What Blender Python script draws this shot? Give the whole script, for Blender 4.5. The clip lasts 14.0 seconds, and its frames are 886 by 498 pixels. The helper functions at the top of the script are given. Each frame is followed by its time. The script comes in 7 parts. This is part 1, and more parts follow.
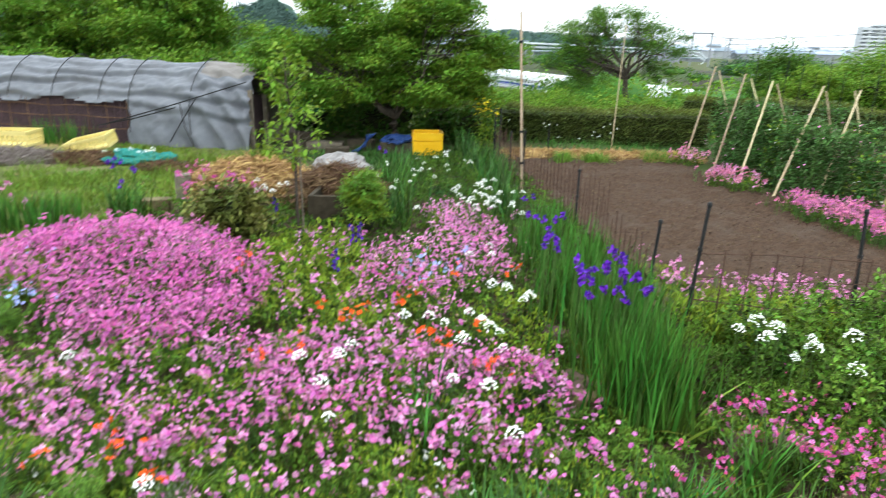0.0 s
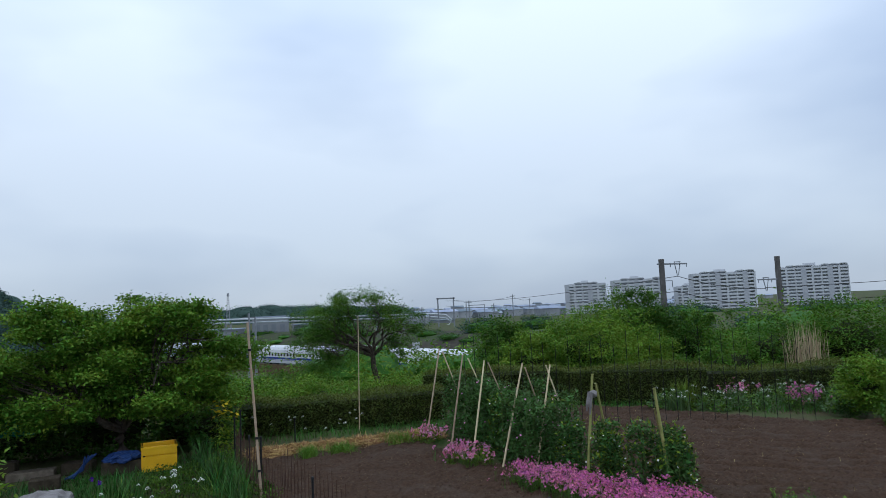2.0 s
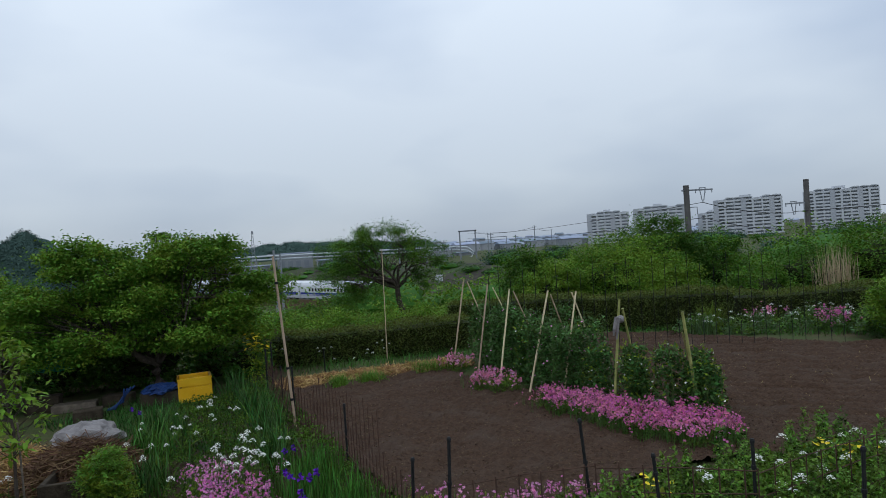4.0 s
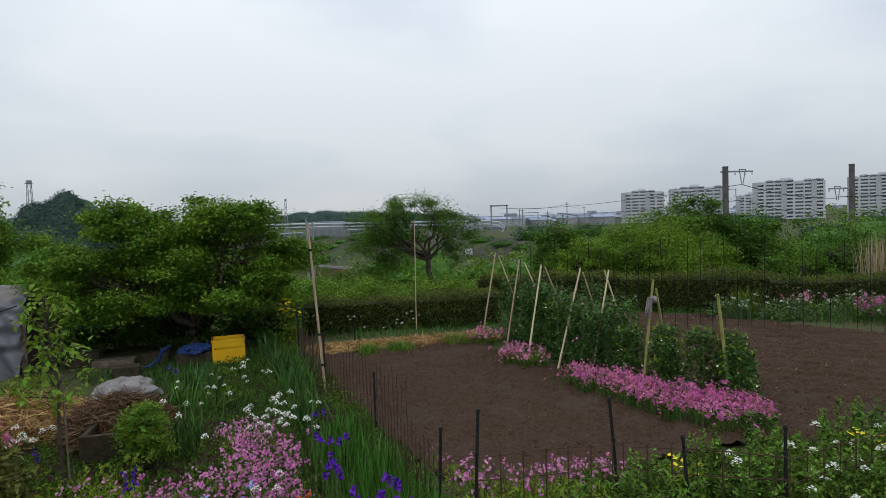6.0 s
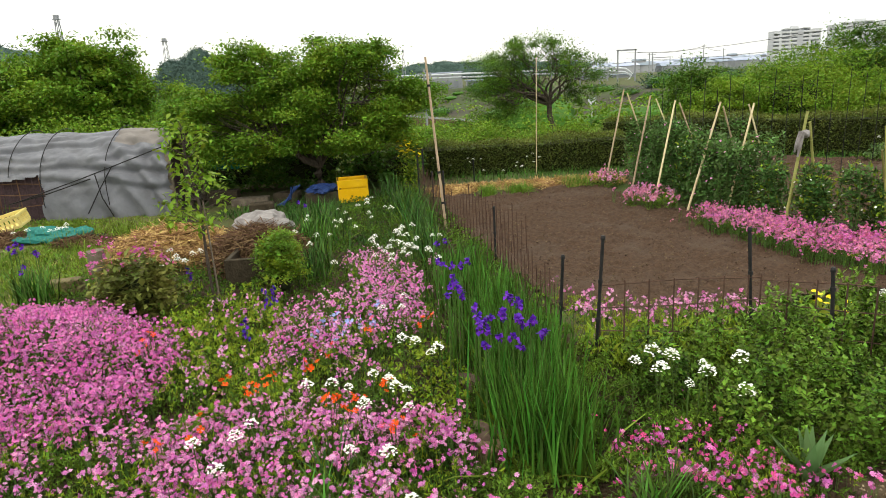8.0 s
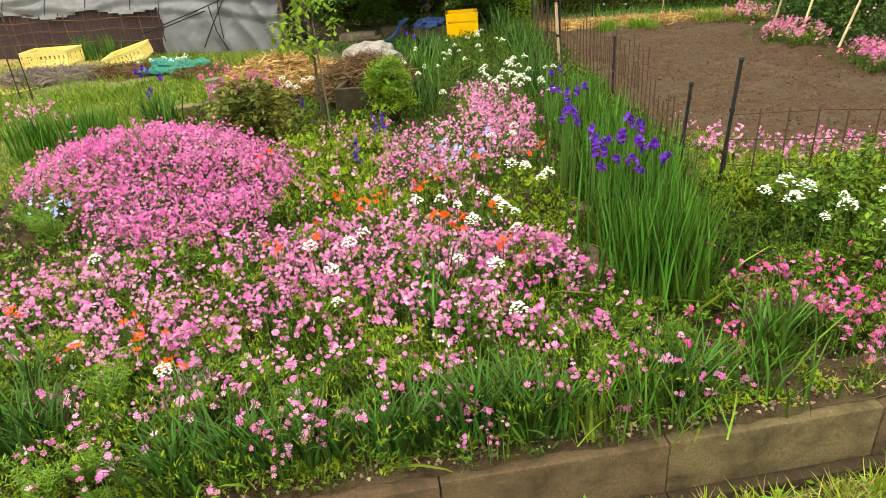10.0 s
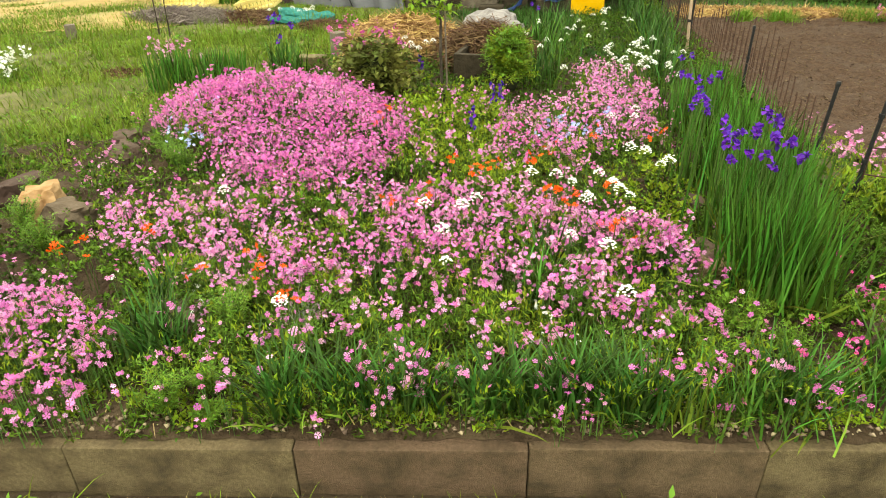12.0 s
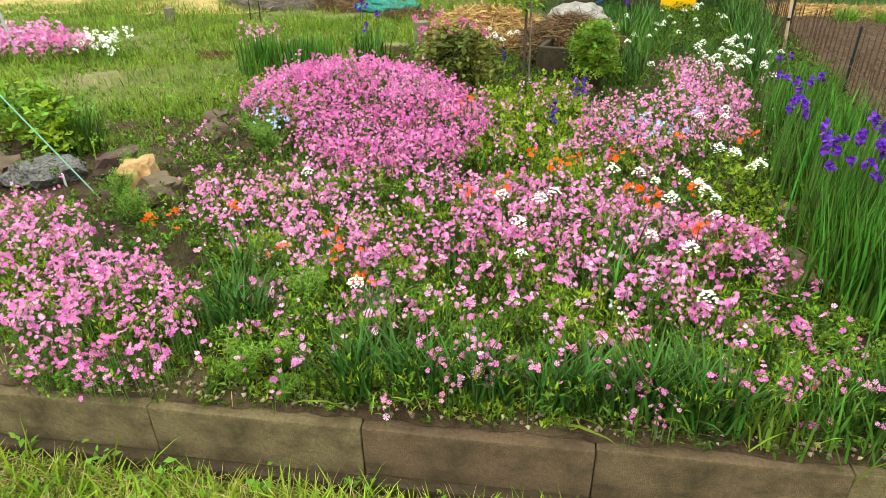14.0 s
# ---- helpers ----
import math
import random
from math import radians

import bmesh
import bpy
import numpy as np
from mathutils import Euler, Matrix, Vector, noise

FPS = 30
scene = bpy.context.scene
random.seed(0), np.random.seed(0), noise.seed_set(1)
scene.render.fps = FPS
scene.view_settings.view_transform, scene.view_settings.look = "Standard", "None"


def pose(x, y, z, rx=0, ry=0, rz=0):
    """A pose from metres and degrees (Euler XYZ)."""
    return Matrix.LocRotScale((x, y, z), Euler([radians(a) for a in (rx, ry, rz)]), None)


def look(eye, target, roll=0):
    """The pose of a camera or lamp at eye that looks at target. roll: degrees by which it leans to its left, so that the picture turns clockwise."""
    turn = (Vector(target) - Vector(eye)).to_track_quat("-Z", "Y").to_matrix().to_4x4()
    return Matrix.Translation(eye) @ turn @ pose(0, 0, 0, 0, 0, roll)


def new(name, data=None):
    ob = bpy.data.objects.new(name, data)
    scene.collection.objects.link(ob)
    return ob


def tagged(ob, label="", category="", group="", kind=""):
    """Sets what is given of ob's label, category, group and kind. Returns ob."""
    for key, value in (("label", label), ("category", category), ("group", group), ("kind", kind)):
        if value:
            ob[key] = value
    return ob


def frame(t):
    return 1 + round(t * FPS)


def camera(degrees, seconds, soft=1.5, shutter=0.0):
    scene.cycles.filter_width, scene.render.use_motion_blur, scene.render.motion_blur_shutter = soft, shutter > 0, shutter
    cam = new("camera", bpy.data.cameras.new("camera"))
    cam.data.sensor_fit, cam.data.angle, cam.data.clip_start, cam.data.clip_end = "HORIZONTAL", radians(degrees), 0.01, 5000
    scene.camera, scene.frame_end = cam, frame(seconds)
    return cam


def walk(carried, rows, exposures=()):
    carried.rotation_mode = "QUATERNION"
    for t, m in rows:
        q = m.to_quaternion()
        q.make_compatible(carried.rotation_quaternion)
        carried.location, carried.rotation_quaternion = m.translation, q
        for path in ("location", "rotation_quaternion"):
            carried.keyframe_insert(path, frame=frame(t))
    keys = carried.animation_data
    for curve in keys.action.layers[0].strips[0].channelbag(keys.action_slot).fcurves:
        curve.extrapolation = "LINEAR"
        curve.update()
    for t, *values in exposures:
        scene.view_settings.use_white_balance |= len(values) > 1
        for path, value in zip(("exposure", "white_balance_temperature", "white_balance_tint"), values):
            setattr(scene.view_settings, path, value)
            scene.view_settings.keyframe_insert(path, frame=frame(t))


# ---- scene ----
cam = camera(68.5, 14.0, soft=0.7, shutter=0.12)
PATH = [
    (0, (0.292, 0.195, 1.518), (0.186, 2.094, 0.901), 1.5),
    (0.1, (0.323, 0.247, 1.526), (0.349, 2.172, 0.986), 0.7),
    (0.5, (0.433, 0.167, 1.601), (0.744, 2.1, 1.195), 1.8),
    (1, (0.59, 0.127, 1.708), (1.023, 2.065, 1.472), 0.9),
    (1.5, (0.626, 0.07, 1.8), (1.113, 2.01, 1.794), -0.4),
    (2, (0.613, 0.017, 1.853), (1.194, 1.922, 2.03), -2.5),
    (2.5, (0.609, 0.018, 1.847), (1.164, 1.932, 2.024), -4.1),
    (3, (0.612, 0.06, 1.836), (1.165, 1.98, 1.915), -4.5),
    (3.2, (0.611, 0.071, 1.828), (1.161, 1.994, 1.865), -4.4),
    (5.5, (0.596, 0.132, 1.812), (1.015, 2.087, 1.756), -2.2),
    (6, (0.582, 0.114, 1.81), (0.997, 2.068, 1.709), -1.9),
    (6.5, (0.581, 0.139, 1.788), (0.95, 2.097, 1.614), -1.9),
    (7, (0.567, 0.171, 1.744), (0.816, 2.137, 1.477), -1.4),
    (7.5, (0.581, 0.211, 1.683), (0.691, 2.166, 1.275), -2.3),
    (8, (0.572, 0.231, 1.631), (0.604, 2.16, 1.105), -3.4),
    (8.5, (0.563, 0.24, 1.573), (0.489, 2.132, 0.928), -4.5),
    (9, (0.558, 0.257, 1.51), (0.391, 2.098, 0.746), -5.3),
    (9.2, (0.561, 0.261, 1.491), (0.349, 2.081, 0.69), -5.7),
    (11.3, (0.445, 0.191, 1.451), (0.015, 1.874, 0.459), -2.2),
    (11.5, (0.45, 0.194, 1.451), (-0.026, 1.871, 0.471), -2.1),
    (12, (0.428, 0.182, 1.45), (-0.111, 1.843, 0.475), -1.2),
    (12.5, (0.4, 0.172, 1.44), (-0.279, 1.77, 0.448), -1.2),
    (13, (0.397, 0.17, 1.438), (-0.32, 1.745, 0.435), -0.6),
    (13.5, (0.397, 0.167, 1.445), (-0.335, 1.739, 0.449), -0.8),
    (14, (0.399, 0.167, 1.444), (-0.328, 1.745, 0.453), -1.0),
]

EXPOSURES = [(0, 1.62, 6500, 3), (1.1, 1.32, 6300, 3.5), (1.5, 0.55, 6050, 3.5), (1.7, 0.35, 5900, 7), (2.0, -0.02, 5700, 8), (2.5, -0.44, 5600, 8), (3.2, -0.3, 5700, 8), (5.3, -0.02, 6350, 9.5), (6.5, 0.17, 6600, 10), (7.0, 0.4, 6800, 9), (7.5, 0.8, 7250, 8), (8.2, 1.3, 8000, 6), (9.2, 1.68, 9250, 4), (11.3, 1.76, 8900, 0), (12.2, 1.76, 8800, 0), (14.0, 1.76, 8000, -4)]
walk(cam, [(t, look(eye, target, roll)) for t, eye, target, roll in PATH], EXPOSURES)

# ---- world and light: a bright overcast sky ----
SUN_EL, SUN_AZ = 58.0, 215.0
world = bpy.data.worlds.new("overcast_sky")
scene.world = world
world.use_nodes = True
wn, wl = world.node_tree.nodes, world.node_tree.links
wn.clear()


def wnode(kind, **inputs):
    n = wn.new(kind)
    for k, v in inputs.items():
        n.inputs[k].default_value = v
    return n


sky = wn.new("ShaderNodeTexSky")
sky.sky_type, sky.sun_disc = "NISHITA", False
sky.sun_elevation, sky.sun_rotation = radians(SUN_EL), radians(SUN_AZ)
coord = wn.new("ShaderNodeTexCoord")
stretch = wn.new("ShaderNodeMapping")
stretch.inputs["Scale"].default_value = (1.0, 1.0, 2.6)
clouds = wnode("ShaderNodeTexNoise", Scale=1.5, Detail=4.0, Roughness=0.45)
wl.new(coord.outputs["Generated"], stretch.inputs["Vector"])
wl.new(stretch.outputs["Vector"], clouds.inputs["Vector"])
tone = wn.new("ShaderNodeValToRGB")
tone.color_ramp.elements[0].position, tone.color_ramp.elements[0].color = 0.38, (5.9, 6.7, 8.0, 1)
tone.color_ramp.elements[1].position, tone.color_ramp.elements[1].color = 0.62, (9.2, 9.7, 10.2, 1)
wl.new(clouds.outputs["Fac"], tone.inputs["Fac"])
cover = wn.new("ShaderNodeMixRGB")
cover.inputs["Fac"].default_value = 0.88
wl.new(sky.outputs["Color"], cover.inputs[1])
rise = wn.new("ShaderNodeSeparateXYZ")
wl.new(coord.outputs["Generated"], rise.inputs["Vector"])
higher = wn.new("ShaderNodeMapRange")
higher.inputs["From Min"].default_value, higher.inputs["From Max"].default_value = 0.0, 0.6
higher.inputs["To Min"].default_value, higher.inputs["To Max"].default_value = 0.72, 1.5
wl.new(rise.outputs["Z"], higher.inputs["Value"])
veil = wn.new("ShaderNodeVectorMath")
veil.operation = "SCALE"
wl.new(tone.outputs["Color"], veil.inputs[0])
wl.new(higher.outputs["Result"], veil.inputs["Scale"])
wl.new(veil.outputs["Vector"], cover.inputs[2])
back = wnode("ShaderNodeBackground", Strength=0.09)
wl.new(cover.outputs["Color"], back.inputs["Color"])
wout = wn.new("ShaderNodeOutputWorld")
wl.new(back.outputs["Background"], wout.inputs["Surface"])

sun = new("sun", bpy.data.lights.new("sun", "SUN"))
sun.data.energy, sun.data.angle, sun.data.color = 0.35, radians(25), (1.0, 0.96, 0.9)
sun.matrix_world = look((0, 0, 50), (0 + 30 * math.sin(radians(SUN_AZ)) * -1, 30 * math.cos(radians(SUN_AZ)) * -1, 0))


# ---- materials ----
def material(name, colour, colour2=None, scale=8.0, rough=0.8, bump=0.0, bump_scale=60.0, island=0.0, object_var=0.0,
             translucent=0.0, metal=0.0, stain=None, stain_scale=1.5, stain_at=0.55, spec=0.15, stretch=None, grain=0.5):
    """A surface with two scales of variation; island and object_var vary the pieces' brightness."""
    m = bpy.data.materials.new(name)
    m.use_nodes = True
    nt = m.node_tree
    bsdf = nt.nodes["Principled BSDF"]
    out = nt.nodes["Material Output"]
    bsdf.inputs["Roughness"].default_value = rough
    bsdf.inputs["Metallic"].default_value = metal
    bsdf.inputs["Specular IOR Level"].default_value = spec
    tc = nt.nodes.new("ShaderNodeTexCoord")
    nz = nt.nodes.new("ShaderNodeTexNoise")
    nz.inputs["Scale"].default_value, nz.inputs["Detail"].default_value = scale, 6
    nz.inputs["Roughness"].default_value = grain
    nt.links.new(tc.outputs["Object"], nz.inputs["Vector"])
    ramp = nt.nodes.new("ShaderNodeValToRGB")
    ramp.color_ramp.elements[0].position, ramp.color_ramp.elements[1].position = 0.3, 0.7
    ramp.color_ramp.elements[0].color = (*colour, 1)
    ramp.color_ramp.elements[1].color = (*(colour2 or [c * 1.35 for c in colour]), 1)
    nt.links.new(nz.outputs["Fac"], ramp.inputs["Fac"])
    col = ramp.outputs["Color"]
    if island or object_var:
        if island:
            geo = nt.nodes.new("ShaderNodeNewGeometry")
            rnd = geo.outputs["Random Per Island"]
        else:
            info = nt.nodes.new("ShaderNodeObjectInfo")
            rnd = info.outputs["Random"]
        mixf = nt.nodes.new("ShaderNodeMath")
        mixf.operation = "ADD"
        nt.links.new(rnd, mixf.inputs[0])
        mixf.inputs[1].default_value = -0.5
        scl = nt.nodes.new("ShaderNodeMath")
        scl.operation = "MULTIPLY_ADD"
        nt.links.new(mixf.outputs[0], scl.inputs[0])
        scl.inputs[1].default_value, scl.inputs[2].default_value = 2 * (island or object_var), 1.0
        hsv = nt.nodes.new("ShaderNodeHueSaturation")
        hue = nt.nodes.new("ShaderNodeMath")
        hue.operation = "MULTIPLY_ADD"
        nt.links.new(mixf.outputs[0], hue.inputs[0])
        hue.inputs[1].default_value, hue.inputs[2].default_value = 0.05, 0.5
        nt.links.new(hue.outputs[0], hsv.inputs["Hue"])
        nt.links.new(scl.outputs[0], hsv.inputs["Value"])
        nt.links.new(col, hsv.inputs["Color"])
        col = hsv.outputs["Color"]
    if stain:
        nz2 = nt.nodes.new("ShaderNodeTexNoise")
        nz2.inputs["Scale"].default_value, nz2.inputs["Detail"].default_value = stain_scale, 7
        if stretch:
            mp = nt.nodes.new("ShaderNodeMapping")
            mp.inputs["Scale"].default_value = stretch
            nt.links.new(tc.outputs["Object"], mp.inputs["Vector"])
            nt.links.new(mp.outputs["Vector"], nz2.inputs["Vector"])
            nz2.inputs["Roughness"].default_value = 0.62
        else:
            nt.links.new(tc.outputs["Object"], nz2.inputs["Vector"])
        r2 = nt.nodes.new("ShaderNodeValToRGB")
        r2.color_ramp.elements[0].position, r2.color_ramp.elements[1].position = stain_at - 0.1, stain_at + 0.14
        nt.links.new(nz2.outputs["Fac"], r2.inputs["Fac"])
        mx = nt.nodes.new("ShaderNodeMixRGB")
        mx.inputs[2].default_value = (*stain, 1)
        nt.links.new(r2.outputs["Color"], mx.inputs["Fac"])
        nt.links.new(col, mx.inputs[1])
        col = mx.outputs["Color"]
    nt.links.new(col, bsdf.inputs["Base Color"])
    if bump:
        nb = nt.nodes.new("ShaderNodeTexNoise")
        nb.inputs["Scale"].default_value, nb.inputs["Detail"].default_value = bump_scale, 5
        nt.links.new(tc.outputs["Object"], nb.inputs["Vector"])
        bp = nt.nodes.new("ShaderNodeBump")
        bp.inputs["Strength"].default_value, bp.inputs["Distance"].default_value = bump, 0.02
        nt.links.new(nb.outputs["Fac"], bp.inputs["Height"])
        nt.links.new(bp.outputs["Normal"], bsdf.inputs["Normal"])
    if translucent:
        tr = nt.nodes.new("ShaderNodeBsdfTranslucent")
        nt.links.new(col, tr.inputs["Color"])
        mix = nt.nodes.new("ShaderNodeMixShader")
        mix.inputs["Fac"].default_value = translucent
        nt.links.new(bsdf.outputs["BSDF"], mix.inputs[1])
        nt.links.new(tr.outputs["BSDF"], mix.inputs[2])
        nt.links.new(mix.outputs["Shader"], out.inputs["Surface"])
    return m


def leafy(name, c, c2=None, var=0.35, rough=0.6, trans=0.28, spec=0.14):
    return material(name, c, c2, scale=3.0, rough=rough, island=var, translucent=trans, spec=spec)


EARTH = material("earth", (0.055, 0.047, 0.024), (0.095, 0.082, 0.04), 5, 0.95, 0.6, 40, stain=(0.05, 0.085, 0.02), stain_scale=1.2, stain_at=0.5)
LAWN_SOIL = material("lawn_earth", (0.05, 0.066, 0.014), (0.115, 0.12, 0.036), 9, 0.95, 0.5, 50, stain=(0.19, 0.15, 0.09), stain_scale=0.9, stain_at=0.6)
SOIL = material("tilled_soil", (0.026, 0.014, 0.0075), (0.094, 0.056, 0.035), 26, 0.95, 1.0, 60, grain=0.78, stain=(0.075, 0.052, 0.038), stain_scale=2.2, stain_at=0.62)
CLOD = material("dry_soil_crumbs", (0.06, 0.037, 0.023), (0.13, 0.088, 0.058), 20, 0.95, 0.5, 60, island=0.5)
BED = material("bed_soil", (0.026, 0.016, 0.009), (0.075, 0.05, 0.03), 30, grain=0.7, rough=0.95, bump=0.9, bump_scale=70, stain=(0.1, 0.072, 0.042), stain_scale=5, stain_at=0.63)
DRYGRASS = material("dry_grass_ground", (0.3, 0.2, 0.08), (0.4, 0.29, 0.13), 4, 0.95, 0.6, 60, stain=(0.16, 0.17, 0.06), stain_scale=0.8, stain_at=0.6)
CONCRETE = material("weathered_concrete", (0.088, 0.06, 0.031), (0.21, 0.153, 0.092), 70, 0.85, 0.6, 240, stain=(0.055, 0.039, 0.022), stain_scale=6.0, stain_at=0.55, stretch=(1.0, 1.0, 1.5), grain=0.8, object_var=0.14)
FOOTING = material("dark_concrete", (0.03, 0.021, 0.012), (0.06, 0.042, 0.026), 22, 0.7, 0.5, 90, grain=0.7)
PEBBLE = material("small_pebbles", (0.16, 0.11, 0.075), (0.3, 0.23, 0.16), 20, 0.85, island=0.5)
STONE = material("field_stone", (0.06, 0.04, 0.028), (0.12, 0.085, 0.062), 9, 0.9, 0.7, 40, object_var=0.3)
STONE_TAN = material("tan_stone", (0.24, 0.13, 0.055), (0.42, 0.27, 0.14), 12, 0.85, 0.6, 40)
STONE_SPECK = material("speckled_stone", (0.03, 0.027, 0.028), (0.17, 0.16, 0.16), 80, 0.9, 0.8, 60)
BAMBOO = material("dry_bamboo", (0.42, 0.32, 0.19), (0.55, 0.44, 0.29), 14, 0.6, 0.15, 80, object_var=0.25)
BAMBOO_GREEN = material("green_bamboo", (0.2, 0.2, 0.06), (0.3, 0.28, 0.1), 14, 0.55, object_var=0.2)
BLACK = material("black_plastic", (0.012, 0.012, 0.013), (0.025, 0.024, 0.024), 30, 0.55)
RUST = material("rusty_wire", (0.05, 0.03, 0.024), (0.1, 0.055, 0.038), 40, 0.8)
TARP = material("grey_tarpaulin", (0.125, 0.128, 0.143), (0.172, 0.176, 0.193), 5, 0.55, 0.25, 30, grain=0.6, stain=(0.1, 0.1, 0.108), stain_scale=2.6, stain_at=0.6)
TARP_TAN = material("faded_tan_tarpaulin", (0.165, 0.148, 0.138), (0.215, 0.195, 0.18), 5, 0.7, 0.25, 30)
SHADE = material("dark_shade_net", (0.045, 0.03, 0.034), (0.08, 0.05, 0.055), 40, 0.9)
YELLOW = material("yellow_plastic", (0.72, 0.4, 0.012), (0.8, 0.48, 0.02), 5, 0.45, stain=(0.55, 0.34, 0.05), stain_scale=4, stain_at=0.66)
PALE_YELLOW = material("faded_yellow_plastic", (0.62, 0.5, 0.16), (0.72, 0.6, 0.24), 5, 0.6)
BLUE_TARP = material("blue_sheet", (0.012, 0.028, 0.1), (0.024, 0.055, 0.17), 6, 0.5, 0.4, 20)
TEAL = material("teal_net", (0.007, 0.1, 0.085), (0.02, 0.18, 0.15), 30, 0.7, 0.4, 60)
STRAW = material("straw", (0.28, 0.16, 0.064), (0.47, 0.3, 0.135), 5, 0.85, island=0.5)
DRYSTEM = material("dead_stems", (0.085, 0.048, 0.027), (0.16, 0.092, 0.052), 5, 0.9, island=0.45)
GREYSTEM = material("grey_dead_stems", (0.14, 0.11, 0.1), (0.22, 0.18, 0.16), 5, 0.9, island=0.3)
PALE_SHEET = material("pale_grey_sheet", (0.16, 0.145, 0.14), (0.26, 0.24, 0.23), 8, 0.5, 0.5, 25)
BARK = material("bark", (0.04, 0.032, 0.025), (0.09, 0.072, 0.056), 18, 0.95, 0.8, 40)
WOOD = material("weathered_wood", (0.1, 0.08, 0.06), (0.19, 0.155, 0.12), 16, 0.9, 0.5, 50)
BLADE = leafy("grass_blades", (0.085, 0.15, 0.014), (0.19, 0.25, 0.034), 0.55)
BLADE_DRY = leafy("dry_grass_blades", (0.36, 0.27, 0.11), (0.46, 0.37, 0.18), 0.3)
IRIS_LEAF = leafy("iris_leaves", (0.03, 0.1, 0.013), (0.085, 0.19, 0.026), 0.7, 0.5, 0.1, 0.15)
FOLIAGE = leafy("bed_foliage", (0.028, 0.066, 0.008), (0.115, 0.185, 0.02), 0.8, 0.6, 0.1, 0.1)
FEATHERY = leafy("feathery_foliage", (0.085, 0.18, 0.02), (0.17, 0.28, 0.035), 0.5, 0.5, 0.25)
BULB_LEAF = leafy("bulb_leaves", (0.022, 0.072, 0.013), (0.062, 0.14, 0.025), 0.65, 0.5, 0.12, 0.12)
PATH_BLADE = leafy("path_grass_blades", (0.12, 0.2, 0.012), (0.25, 0.32, 0.03), 0.55, 0.5, 0.25)
FOLIAGE_LIGHT = leafy("light_foliage", (0.15, 0.22, 0.014), (0.23, 0.31, 0.028), 0.35)
FOLIAGE_GREY = leafy("grey_green_foliage", (0.075, 0.135, 0.045), (0.125, 0.195, 0.075), 0.35)
FOLIAGE_SILVER = leafy("silver_foliage", (0.24, 0.28, 0.2), (0.34, 0.37, 0.28), 0.25)
TREE_LEAF = leafy("tree_leaves", (0.07, 0.15, 0.013), (0.13, 0.24, 0.022), 0.28)
TREE_LEAF_LIGHT = leafy("light_tree_leaves", (0.125, 0.22, 0.02), (0.21, 0.32, 0.03), 0.3)
TREE_LEAF_DARK = leafy("dark_tree_leaves", (0.042, 0.1, 0.012), (0.08, 0.16, 0.018), 0.28)
HEDGE_LEAF = leafy("hedge_leaves", (0.055, 0.08, 0.016), (0.12, 0.145, 0.03), 0.5, trans=0.15)
HEDGE_TOP = leafy("hedge_new_growth", (0.085, 0.105, 0.016), (0.13, 0.15, 0.026), 0.35)
# near-black fill for bush and hedge cores: inner shade as a colour
SHADOW_CORE = material("inner_shade", (0.018, 0.022, 0.009), (0.03, 0.035, 0.014), 10, 1.0)
BUSH_BROWN = leafy("bronze_green_leaves", (0.08, 0.105, 0.022), (0.19, 0.175, 0.042), 0.55)
PEA_LEAF = leafy("pea_leaves", (0.042, 0.1, 0.022), (0.1, 0.18, 0.042), 0.65)
REED = leafy("dry_reeds", (0.36, 0.28, 0.16), (0.47, 0.38, 0.24), 0.2)
PINK = leafy("pink_petals", (0.58, 0.095, 0.37), (0.73, 0.225, 0.53), 0.28, 0.6, 0.25)
DUSTY = leafy("dusty_pink_petals", (0.52, 0.12, 0.26), (0.66, 0.24, 0.38), 0.3, 0.6, 0.25)
PINK_PALE = leafy("pale_pink_petals", (0.64, 0.21, 0.45), (0.75, 0.37, 0.6), 0.25, 0.6, 0.25)
MAGENTA = leafy("magenta_petals", (0.52, 0.035, 0.22), (0.66, 0.085, 0.33), 0.25, 0.6, 0.25)
WHITE = leafy("white_petals", (0.78, 0.78, 0.7), (0.85, 0.85, 0.8), 0.1, 0.6, 0.2)
ORANGE = leafy("orange_petals", (0.78, 0.05, 0.008), (0.9, 0.095, 0.014), 0.15, 0.55, 0.25)
VIOLET = leafy("violet_petals", (0.045, 0.008, 0.2), (0.095, 0.02, 0.37), 0.5, 0.55, 0.2)
BLUE_FL = leafy("pale_blue_petals", (0.3, 0.42, 0.85), (0.5, 0.55, 0.9), 0.2, 0.6, 0.2)
YELLOW_FL = leafy("yellow_petals", (0.85, 0.6, 0.02), (0.9, 0.7, 0.05), 0.15, 0.6, 0.2)
STEM = leafy("green_stems", (0.07, 0.13, 0.03), None, 0.3)
TRAIN_WHITE = material("white_train_paint", (0.58, 0.59, 0.6), (0.64, 0.65, 0.66), 0.4, 0.3)
TRAIN_ROOF = material("train_roof_paint", (0.6, 0.61, 0.63), (0.7, 0.71, 0.72), 0.4, 0.4)
TRAIN_BLUE = material("blue_stripe_paint", (0.02, 0.035, 0.22), None, 1, 0.3)
GLASS_DARK = material("dark_window_glass", (0.015, 0.018, 0.022), None, 1, 0.12, spec=0.6)
APT = material("white_render_wall", (0.5, 0.51, 0.53), (0.56, 0.57, 0.59), 0.05, 0.8)
# the white render again, darkened: shade of the bays put into colour
APT_SHADE = material("shaded_render_wall", (0.38, 0.39, 0.42), (0.44, 0.45, 0.47), 0.05, 0.8)
APT_WIN = material("far_window_glass", (0.17, 0.185, 0.21), (0.26, 0.275, 0.3), 0.2, 0.3)
MASTMAT = material("old_concrete_mast", (0.09, 0.085, 0.08), (0.14, 0.13, 0.125), 2, 0.9)
